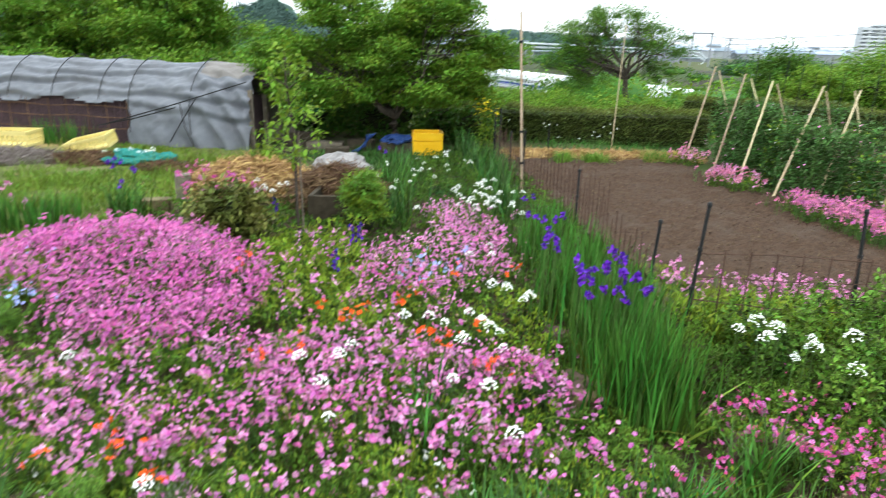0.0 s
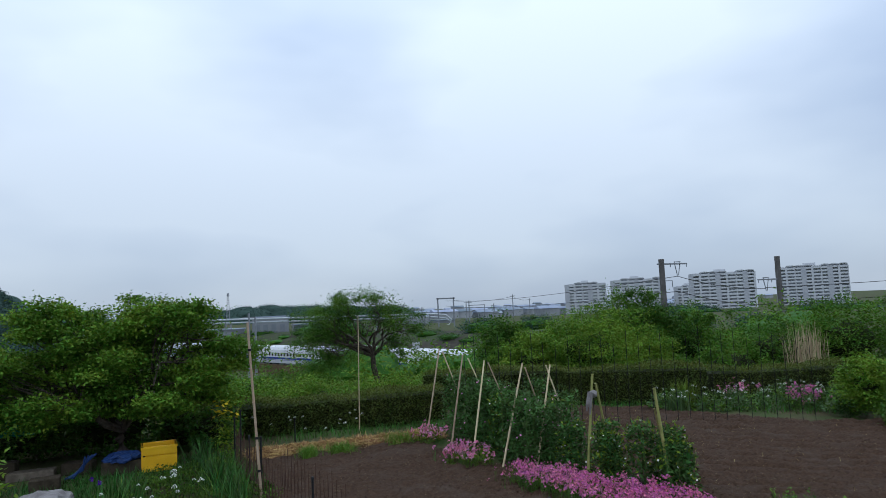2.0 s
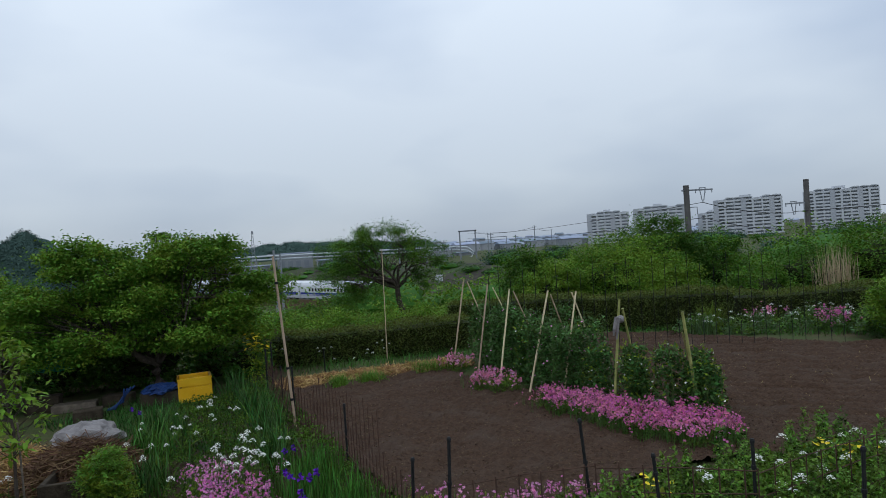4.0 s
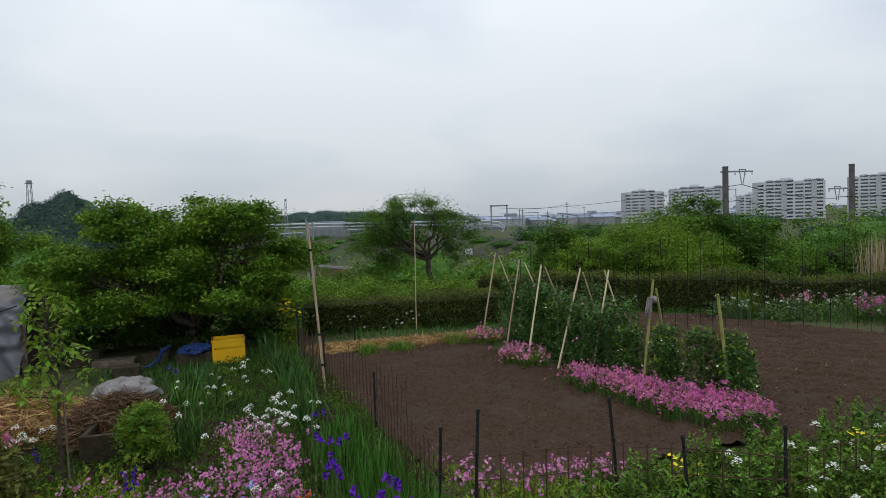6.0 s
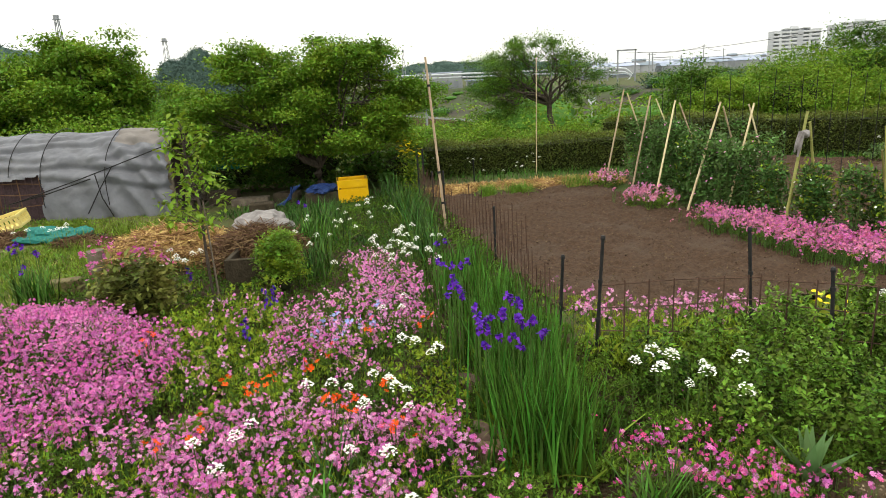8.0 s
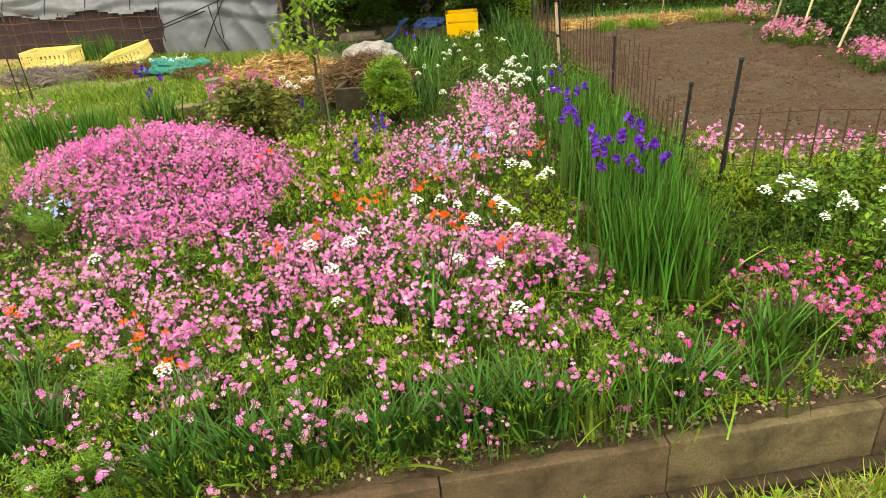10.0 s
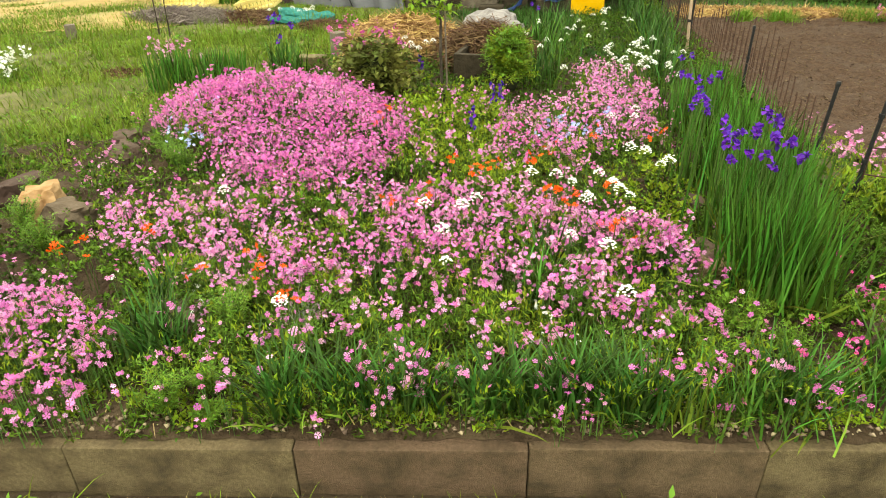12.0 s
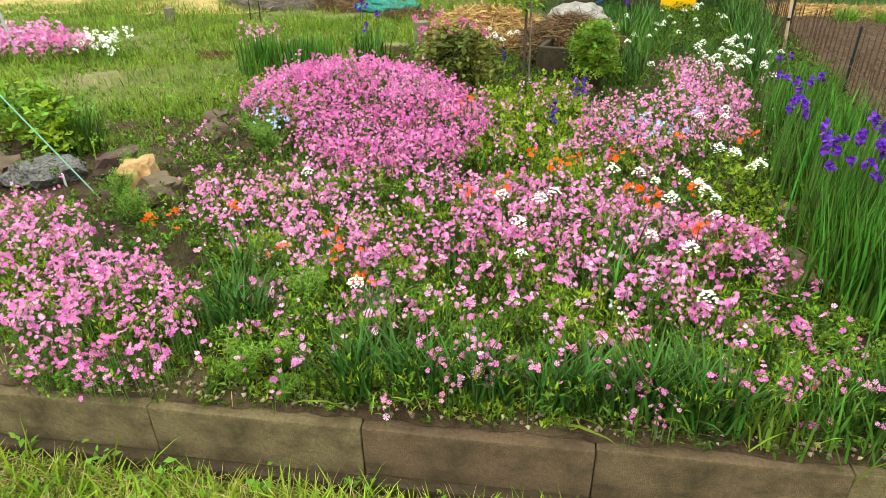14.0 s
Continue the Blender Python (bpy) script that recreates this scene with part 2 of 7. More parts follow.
STEEL = material("grey_painted_steel", (0.2, 0.21, 0.23), (0.27, 0.28, 0.3), 2, 0.6)
PIPEMAT = material("pale_pipe_paint", (0.5, 0.53, 0.56), (0.58, 0.6, 0.63), 1, 0.5)
FAR_GREY = material("far_grey_walls", (0.2, 0.21, 0.23), (0.33, 0.34, 0.35), 0.1, 0.8, object_var=0.3)
FAR_ROOF = material("far_roofs", (0.2, 0.25, 0.32), (0.3, 0.33, 0.38), 0.1, 0.7, object_var=0.4)
# distance haze mixed into the base colour: paler, bluer leaves
HAZED_LEAF = leafy("hazed_wood_leaves", (0.052, 0.092, 0.078), (0.075, 0.122, 0.102), 0.22, 0.9, 0.1)
BALLAST = material("track_ballast", (0.16, 0.15, 0.145), (0.24, 0.225, 0.215), 2, 0.95, 0.5, 8)
SLOPE_DARK = material("dark_embankment", (0.03, 0.028, 0.022), (0.075, 0.065, 0.05), 0.8, 0.95, 0.8, 2.0, grain=0.7, stain=(0.05, 0.075, 0.025), stain_scale=0.12, stain_at=0.52)
ROADMAT = material("asphalt", (0.05, 0.05, 0.055), (0.075, 0.075, 0.08), 1, 0.9)
DARKWOOD = material("dark_damp_wood", (0.028, 0.022, 0.014), (0.06, 0.046, 0.03), 16, 0.85, 0.5, 50)
TERRACOTTA = material("terracotta", (0.45, 0.14, 0.07), (0.55, 0.2, 0.1), 10, 0.8)


# ---- mesh helpers ----
RNG = np.random.default_rng(7)


def raw_mesh(name, verts, polys, mats, mat_index=None, smooth=False):
    """A mesh from a vertex array and a list of face arrays of one size each."""
    me = bpy.data.meshes.new(name)
    verts = np.asarray(verts, dtype=np.float32)
    me.vertices.add(len(verts))
    me.vertices.foreach_set("co", verts.ravel())
    loops = np.concatenate([np.asarray(p, dtype=np.int32).ravel() for p in polys])
    sizes = np.concatenate([np.full(len(p), np.asarray(p).shape[1], dtype=np.int32) for p in polys])
    starts = np.concatenate([[0], np.cumsum(sizes)[:-1]]).astype(np.int32)
    me.loops.add(len(loops))
    me.loops.foreach_set("vertex_index", loops)
    me.polygons.add(len(sizes))
    me.polygons.foreach_set("loop_start", starts)
    for m in mats:
        me.materials.append(m)
    if mat_index is not None:
        me.polygons.foreach_set("material_index", np.asarray(mat_index, dtype=np.int32))
    if smooth:
        me.polygons.foreach_set("use_smooth", np.ones(len(sizes), dtype=bool))
    me.update(calc_edges=True)
    return me


def part(name, bm, material_, parent, label=""):
    """Links a bmesh or a mesh as one object under a thing or a part."""
    if isinstance(bm, bmesh.types.BMesh):
        me = bpy.data.meshes.new(name)
        bm.to_mesh(me)
        bm.free()
        me.materials.append(material_)
    else:
        me = bm
    ob = new(name, me)
    if parent:
        ob.parent = parent
    return tagged(ob, label)


def empty(name, x=0, y=0, z=0, rz=0):
    ob = new(name)
    ob.empty_display_size = 0.1
    ob.matrix_basis = pose(x, y, z, 0, 0, rz)
    return ob


def rot_matrices(n, yaw, pitch, roll=None):
    """Rotations Rz(yaw) Rx(pitch) Ry(roll), arrays of radians."""
    yaw, pitch = np.broadcast_to(yaw, n), np.broadcast_to(pitch, n)
    roll = np.zeros(n) if roll is None else np.broadcast_to(roll, n)
    cz, sz, cx, sx, cy, sy = np.cos(yaw), np.sin(yaw), np.cos(pitch), np.sin(pitch), np.cos(roll), np.sin(roll)
    o, i = np.zeros(n), np.ones(n)
    rz = np.stack([np.stack([cz, -sz, o], -1), np.stack([sz, cz, o], -1), np.stack([o, o, i], -1)], 1)
    rx = np.stack([np.stack([i, o, o], -1), np.stack([o, cx, -sx], -1), np.stack([o, sx, cx], -1)], 1)
    ry = np.stack([np.stack([cy, o, sy], -1), np.stack([o, i, o], -1), np.stack([-sy, o, cy], -1)], 1)
    return rz @ rx @ ry


def scatter(name, template, places, rots, sizes, mats, mat_index=None, smooth=False):
    """One mesh of many copies of a template (verts, list of face arrays)."""
    tv, tf = template
    tv = np.asarray(tv, dtype=np.float64)
    n = len(places)
    sizes = np.asarray(sizes, dtype=np.float64)
    if sizes.ndim == 1:
        sizes = sizes[:, None]
    sizes = np.broadcast_to(sizes, (n, 3))
    v = np.einsum("nij,nkj->nki", rots, tv[None] * sizes[:, None, :]) + np.asarray(places)[:, None, :]
    offs = (np.arange(n) * len(tv))[:, None, None]
    polys, idx = [], []
    for f in tf:
        f = np.asarray(f)
        polys.append((f[None] + offs).reshape(-1, f.shape[1]))
        if mat_index is not None:
            idx.append(np.repeat(mat_index, len(f)))
    return raw_mesh(name, v.reshape(-1, 3), polys, mats, np.concatenate(idx) if idx else None, smooth)


# leaf along +y, unit long, folded along its midrib
LEAF = ([(0, 0, 0), (-0.24, 0.4, 0.07), (0, 0.45, 0.0), (0.24, 0.4, 0.07), (0, 1, -0.06)], [[(0, 2, 1), (0, 3, 2), (1, 2, 4), (2, 3, 4)]])
LEAFLET = ([(0, 0, 0), (-0.27, 0.45, 0.08), (0.27, 0.45, 0.08), (0, 1, -0.08)], [[(0, 3, 1), (0, 2, 3)]])
SLIM = ([(0, 0, 0), (-0.13, 0.42, 0.04), (0.13, 0.42, 0.04), (0, 1, -0.14)], [[(0, 3, 1), (0, 2, 3)]])
NARROW = ([(0, 0, 0), (-0.11, 0.4, 0.03), (0, 0.45, 0.0), (0.11, 0.4, 0.03), (0, 1, -0.1)], [[(0, 2, 1), (0, 3, 2), (1, 2, 4), (2, 3, 4)]])
# upright blade, unit tall, bending towards +y
BLADE_T = ([(-0.5, 0, 0), (0.5, 0, 0), (-0.42, 0.06, 0.5), (0.42, 0.06, 0.5), (-0.2, 0.22, 0.85), (0.2, 0.22, 0.85), (0, 0.36, 1.0)],
           [[(0, 1, 3, 2), (2, 3, 5, 4)], [(4, 5, 6)]])
STRAIGHT_T = ([(-0.5, 0, 0), (0.5, 0, 0), (-0.4, 0.02, 0.6), (0.4, 0.02, 0.6), (0, 0.08, 1.0)], [[(0, 1, 3, 2)], [(2, 3, 4)]])


def flower_template(petals=5, cup=0.25, notch=0.85, waist=0.36, wide=0.92):
    """A flower facing +z: petals about a common centre, with a short calyx."""
    v, f = [(0, 0, 0)], []
    for k in range(petals):
        a, w = 2 * math.pi * k / petals, math.pi / petals * wide
        for da, r, z in ((-w * 0.72, 0.97, cup), (0, notch, cup * 0.7), (w * 0.72, 0.97, cup)):
            v.append((r * math.cos(a + da), r * math.sin(a + da), z))
        b = 1 + 3 * k
        f += [(0, b, b + 1), (0, b + 1, b + 2)]
    b = len(v)
    v += [(waist * 0.5, 0, -0.05), (-waist * 0.3, waist * 0.4, -0.05), (-waist * 0.3, -waist * 0.4, -0.05), (0, 0, -0.9)]
    f += [(b, b + 1, b + 3), (b + 1, b + 2, b + 3), (b + 2, b, b + 3)]
    return v, [f]


FLOWER = flower_template(5, 0.2, 0.86, 0.36, 0.95)
POPPY = flower_template(4, 0.55, 1.0, 0.2)
FLORET = ([(0, 0, 0), (1, 0, 0.25), (0.31, 0.95, 0.25), (-0.81, 0.59, 0.25), (-0.81, -0.59, 0.25), (0.31, -0.95, 0.25)],
          [[(0, 1, 2), (0, 2, 3), (0, 3, 4), (0, 4, 5), (0, 5, 1)]])


def tube(bm, points, radii, sides=6, cap=True):
    """A tapered tube through points."""
    rings = []
    pts = [Vector(p) for p in points]
    for i, p in enumerate(pts):
        d = (pts[min(i + 1, len(pts) - 1)] - pts[max(i - 1, 0)]).normalized()
        q = d.to_track_quat("Z", "Y")
        rings.append([bm.verts.new(p + q @ Vector((radii[i] * math.cos(2 * math.pi * k / sides), radii[i] * math.sin(2 * math.pi * k / sides), 0))) for k in range(sides)])
    for a, b in zip(rings, rings[1:]):
        for k in range(sides):
            bm.faces.new((a[k], a[(k + 1) % sides], b[(k + 1) % sides], b[k]))
    if cap:
        bm.faces.new(rings[0][::-1])
        bm.faces.new(rings[-1])
    return bm


def block(bm, x0, y0, z0, x1, y1, z1, m=None):
    vs = [bm.verts.new(v) for v in ((x0, y0, z0), (x1, y0, z0), (x1, y1, z0), (x0, y1, z0), (x0, y0, z1), (x1, y0, z1), (x1, y1, z1), (x0, y1, z1))]
    if m is not None:
        for v in vs:
            v.co = m @ v.co
    for f in ((0, 3, 2, 1), (4, 5, 6, 7), (0, 1, 5, 4), (1, 2, 6, 5), (2, 3, 7, 6), (3, 0, 4, 7)):
        bm.faces.new([vs[i] for i in f])
    return bm


def bevel(bm, w=0.004, seg=1):
    bmesh.ops.bevel(bm, geom=bm.edges[:], offset=w, segments=seg, affect="EDGES", profile=0.6)
    return bm


def lump(bm, rx, ry, rz, rough=0.18, detail=2, seed=0.0, centre=(0, 0, 0)):
    """A stone-like or mound-like body."""
    made = bmesh.ops.create_icosphere(bm, subdivisions=detail, radius=1)["verts"]
    for v in made:
        k = 1 + rough * noise.noise(v.co * 1.7 + Vector((seed, seed * 2.3, 0))) + rough * 0.4 * noise.noise(v.co * 4.1 + Vector((0, seed, seed)))
        v.co = Vector((v.co.x * rx * k + centre[0], v.co.y * ry * k + centre[1], v.co.z * rz * k + centre[2]))
    return bm


def smoothstep(a, b, x):
    t = np.clip((x - a) / (b - a), 0, 1)
    return t * t * (3 - 2 * t)


def cheap_noise(x, y, s, seed=0.0):
    """Smooth repeatable relief for arrays."""
    x, y = np.asarray(x) * s + seed, np.asarray(y) * s - seed * 1.7
    return (np.sin(x * 1.3 + 1.7 * np.sin(y * 0.9)) + np.sin(y * 1.7 + 1.3 * np.sin(x * 1.1 + 2.0)) + 0.6 * np.sin(2.9 * x - 2.3 * y)) / 2.6


# ---- the lie of the land ----
TRACK_P, TRACK_D = np.array([29.5, 81.0]), np.array([-0.457, 0.889])


def wall_y(x):
    return 1.5 + 0.287 * x


def track_off(x, y):
    return (x - TRACK_P[0]) * 0.889 + (y - TRACK_P[1]) * 0.457


def land(x, y):
    x, y = np.asarray(x, dtype=float), np.asarray(y, dtype=float)
    front = smoothstep(0.13, 0.24, y - wall_y(x))
    z = -0.2 + 0.19 * front - 0.05 * np.exp(-((y - wall_y(x) + 0.03) / 0.07) ** 2)
    d = track_off(x, y)
    left = smoothstep(-4, -22, x)
    fall = smoothstep(13, 62, y + 0.25 * np.maximum(-x, 0)) * (1 - 0.45 * left)
    low = -8.3 * fall
    low = np.where(d > -12, np.minimum(low, -7.9), low)
    rise = smoothstep(7, 26, d) * 5.0 - smoothstep(110, 330, d) * 6.0
    low = low + np.where(d > 0, rise, 0)
    z = np.where(y > 12, z + low, z - 8.0 * smoothstep(27, 62, x))
    z = z + 0.02 * cheap_noise(x, y, 1.3) * smoothstep(0, 3, y) + 0.35 * cheap_noise(x, y, 0.11) * smoothstep(20, 60, y)
    return z


def land_at(x, y):
    return float(land(x, y))


def grid_sheet(name, xs, ys, zf, mat, smooth=True, mask=None):
    X, Y = np.meshgrid(xs, ys)
    Z = zf(X, Y)
    nx, ny = len(xs), len(ys)
    i = np.arange(nx * ny).reshape(ny, nx)
    q = np.stack([i[:-1, :-1], i[:-1, 1:], i[1:, 1:], i[1:, :-1]], -1).reshape(-1, 4)
    if mask is not None:
        cx, cy = (X[:-1, :-1] + X[1:, 1:]) / 2, (Y[:-1, :-1] + Y[1:, 1:]) / 2
        q = q[mask(cx, cy).ravel()]
    return raw_mesh(name, np.stack([X, Y, Z], -1).reshape(-1, 3), [q], [mat], None, smooth)


def inside(px, py, poly):
    px, py = np.asarray(px), np.asarray(py)
    hit = np.zeros(px.shape, bool)
    j = len(poly) - 1
    for i in range(len(poly)):
        (xi, yi), (xj, yj) = poly[i], poly[j]
        cond = ((yi > py) != (yj > py)) & (px < (xj - xi) * (py - yi) / (yj - yi + 1e-12) + xi)
        hit ^= cond
        j = i
    return hit


def poly_points(poly, per_m2, rng=RNG):
    xs, ys = [p[0] for p in poly], [p[1] for p in poly]
    n = int((max(xs) - min(xs)) * (max(ys) - min(ys)) * per_m2)
    p = np.stack([rng.uniform(min(xs), max(xs), n), rng.uniform(min(ys), max(ys), n)], -1)
    return p[inside(p[:, 0], p[:, 1], poly)]


# ---- large structure: ground, wall, beds, plots ----
xs = np.concatenate([-np.geomspace(2500, 9.6, 46), np.arange(-9.4, 13.0, 0.12), np.geomspace(13.2, 3000, 52)])
ys = np.concatenate([-np.geomspace(200, 2.2, 12), np.arange(-2.0, 13.0, 0.1), np.geomspace(13.2, 3600, 90)])
tagged(part("ground", grid_sheet("ground", xs, ys, land, EARTH), None, None), "grassy earth of the allotments and the valley beyond", "ground", kind="structure")

GARDEN = [(-4.8, 2.6), (-4.8, -0.2), (4.9, 2.5), (4.7, 4.3), (2.2, 4.0), (1.45, 3.75), (1.2, 5.2), (0.85, 7.2), (0.5, 9.2), (-0.5, 8.6), (-0.9, 6.3), (-2.4, 5.6), (-3.0, 4.4), (-2.9, 3.4)]


def bed_height(x, y):
    return np.maximum(bed_relief(x, y), 0.005)


def bed_relief(x, y):
    return 0.016 + 0.02 * cheap_noise(x, y, 4.0, 1.0) + 0.25 * np.exp(-(((x + 1.85) / 0.7) ** 2 + ((y - 3.72) / 0.55) ** 2)) + 0.012 * cheap_noise(x, y, 17.0)


bed_mask = lambda x, y: inside(x + 0.05 * cheap_noise(x, y, 5), y + 0.05 * cheap_noise(x, y, 6, 2), GARDEN) & (y > wall_y(x) + 0.15)
tagged(part("flower_bed_soil", grid_sheet("bed", np.arange(-4.9, 5.0, 0.03), np.arange(0.1, 9.4, 0.03), bed_height, BED, True, bed_mask), None, None), "dark crumbly soil of the flower bed", "soil", kind="structure")

PLOT = [(0.7, 9.5), (0.75, 8.6), (0.85, 7.0), (1.1, 5.6), (1.4, 4.5), (1.75, 4.05), (2.4, 3.9), (3.0, 4.3), (3.9, 4.4), (4.3, 4.0), (5.0, 3.9), (5.0, 5.2), (3.9, 6.2), (3.2, 7.4), (3.0, 8.3), (3.0, 9.5)]
PLOT_R = [(4.3, 5.6), (4.8, 4.4), (5.6, 3.9), (8.0, 4.2), (11.0, 5.6), (9.6, 6.8), (8.2, 7.5), (7.4, 8.7), (7.1, 9.6), (5.7, 10.7), (4.2, 11.4), (3.9, 9.4), (4.2, 7.4)]


def plot_height(x, y):
    far = np.asarray(x) > 4.6 + 0.4 * (6.0 - np.asarray(y)) * (np.asarray(y) < 6.0)
    r = np.where(far, x * 0.6 + y * 0.8, x * 0.85 - y * 0.5)
    return 0.025 + np.where(far, 0.045, 0.016) * (2 * np.sqrt(np.abs(np.sin(r * 12 + 0.6 * cheap_noise(x, y, 1.5)))) - 1) * (0.6 + 0.4 * cheap_noise(x, y, 3.1, 8.0)) + 0.02 * cheap_noise(x, y, 6.0, 3.0) + 0.016 * cheap_noise(x, y, 21.0) + 0.012 * cheap_noise(x, y, 47.0, 5)


for nm, poly, lab in (("vegetable_plot", PLOT, "bare dark brown tilled soil inside a mesh fence"), ("vegetable_plot_far", PLOT_R, "bare brown raked soil beyond the pea row")):
    gx = np.arange(min(p[0] for p in poly) - 0.2, max(p[0] for p in poly) + 0.2, 0.035)
    gy = np.arange(min(p[1] for p in poly) - 0.2, max(p[1] for p in poly) + 0.2, 0.035)
    pm = lambda x, y, poly=poly: inside(x + 0.05 * cheap_noise(x, y, 4), y + 0.05 * cheap_noise(x, y, 5, 2), poly)
    tagged(part(nm, grid_sheet(nm, gx, gy, plot_height, SOIL, True, pm), None, None), lab, "soil", kind="structure")

LAWN = [(-2.9, 2.75), (-2.6, 3.4), (-3.1, 4.5), (-2.5, 5.7), (-2.2, 7.4), (-2.4, 8.8), (-6.5, 9.0), (-9.0, 8.0), (-9.0, 3.0), (-5.0, 2.65)]
lawn_mask = lambda x, y: inside(x + 0.1 * cheap_noise(x, y, 4), y + 0.1 * cheap_noise(x, y, 5, 2), LAWN)
tagged(part("lawn", grid_sheet("lawn", np.arange(-9.2, -2, 0.06), np.arange(1.4, 9.2, 0.06), lambda x, y: 0.005 + 0.03 * cheap_noise(x, y, 2.2), LAWN_SOIL, True, lawn_mask), None, None), "patchy green lawn with bare earth", "lawn", kind="structure")
TAN = [(-4.6, 8.0), (-5.3, 6.9), (-6.6, 6.3), (-8.0, 5.9), (-14.0, 6.2), (-14.0, 10.5), (-6.0, 10.2)]
tagged(part("dry_grass_field", grid_sheet("dry_grass_field", np.arange(-14.2, -4.0, 0.08), np.arange(5.5, 10.8, 0.08), lambda x, y: 0.02 + 0.03 * cheap_noise(x, y, 2.2), DRYGRASS, True, lambda x, y: inside(x, y + 0.1 * cheap_noise(x, y, 4), TAN)), None, None), "tan dry mown grass", "field", kind="structure")

# the bed's crumbling edge on the wall's top
S, T = np.meshgrid(np.arange(-4.9, 4.3, 0.025), np.linspace(0, 1, 9))
lo = 0.034 + 0.01 * cheap_noise(S, S * 0, 11) + 0.008 * cheap_noise(S, S * 0, 37)
D = lo + (0.2 - lo) * T
EX, EY = S - 0.276 * D, wall_y(S) + 0.961 * D
EZ = 0.004 + 0.036 * np.sqrt(T) + 0.006 * cheap_noise(EX, EY, 30) * T + 0.004 * cheap_noise(EX, EY, 61) * T
ei = np.arange(S.size).reshape(S.shape)
tagged(part("flower_bed_edge", raw_mesh("edge", np.stack([EX, EY, EZ], -1).reshape(-1, 3), [np.stack([ei[:-1, :-1], ei[:-1, 1:], ei[1:, 1:], ei[1:, :-1]], -1).reshape(-1, 4)], [BED], None, True), None, None), "crumbling soil along the top of the low wall", "soil", kind="structure")

# retaining wall of precast blocks along the path
WALL_A = math.degrees(math.atan(0.287))
wall = empty("retaining_wall", 0, 1.5, 0, WALL_A)
tagged(wall, "low weathered precast concrete retaining wall beside the path", "wall", kind="structure")
bm = bmesh.new()
block(bm, -0.3485, 0, -0.3, 0.3485, 0.075, 0.0)
bevel(bm, 0.006, 2)
kerb = bpy.data.meshes.new("kerb_block")
bm.to_mesh(kerb)
bm.free()
kerb.materials.append(CONCRETE)
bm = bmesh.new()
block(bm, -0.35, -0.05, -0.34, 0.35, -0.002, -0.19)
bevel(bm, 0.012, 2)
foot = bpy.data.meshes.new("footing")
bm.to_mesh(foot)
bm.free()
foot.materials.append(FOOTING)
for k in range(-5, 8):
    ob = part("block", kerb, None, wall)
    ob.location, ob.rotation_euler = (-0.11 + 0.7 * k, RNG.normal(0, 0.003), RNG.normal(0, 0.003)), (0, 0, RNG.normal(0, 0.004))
    ob = part("footing", foot, None, wall, "dark footing")
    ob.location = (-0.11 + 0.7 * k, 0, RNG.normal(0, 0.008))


# ---- plants ----
def leaf_mesh(name, centres, size, mat, up=0.25, template=LEAF, rng=RNG, droop=0.5):
    n = len(centres)
    return scatter(name, template, centres, rot_matrices(n, rng.uniform(0, 6.283, n), rng.normal(up, droop, n), rng.normal(0, 0.5, n)), size * rng.uniform(0.6, 1.3, n), [mat])


def shell_points(n, centre, r, rng=RNG, inner=0.55, flat=0.0, seed=0.0):
    """Points in the outer part of an ellipsoid with an uneven outline."""
    d = rng.normal(size=(n, 3))
    d /= np.linalg.norm(d, axis=1)[:, None]
    k = rng.uniform(inner ** 2, 1, n) ** 0.5
    k *= 1 + 0.2 * np.sin(5 * d[:, 0] + seed) * np.cos(4 * d[:, 1] + 2 * seed) + 0.13 * np.sin(9 * d[:, 2] + 7 * d[:, 0] + seed) + 0.08 * np.sin(17 * d[:, 1] + 13 * d[:, 0] - seed)
    p = d * k[:, None] * np.asarray(r) + np.asarray(centre)
    return p


def clumped(n, centre, r, clumps, spread, rng=RNG, seed=0.0, inner=0.6):
    """Points gathered round clump centres in an ellipsoid's outer part."""
    c = shell_points(clumps, centre, r, rng, inner, seed=seed)
    which = rng.integers(0, clumps, n)
    s = np.asarray(spread) * rng.uniform(0.5, 1.3, clumps)[which][:, None]
    return c[which] + rng.normal(size=(n, 3)) * s, c


def young(pts, share, size, rng=RNG):
    """Which leaves take the second tone: they lie in patches about the crown, not leaf by leaf."""
    k = 2.2 / max(size, 0.2)
    v = cheap_noise(pts[:, 0] + 0.7 * pts[:, 2], pts[:, 1] - 0.6 * pts[:, 2], k, 5.0) + 0.6 * cheap_noise(pts[:, 0] - pts[:, 2], pts[:, 2] + pts[:, 1], 2.3 * k, 1.0) + rng.normal(0, 0.28, len(pts))
    return v > np.quantile(v, 1 - share)


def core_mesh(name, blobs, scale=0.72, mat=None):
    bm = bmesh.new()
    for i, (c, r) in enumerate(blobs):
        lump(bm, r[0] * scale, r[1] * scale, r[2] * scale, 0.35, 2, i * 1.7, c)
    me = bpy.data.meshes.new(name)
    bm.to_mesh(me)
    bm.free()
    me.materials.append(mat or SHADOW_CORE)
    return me


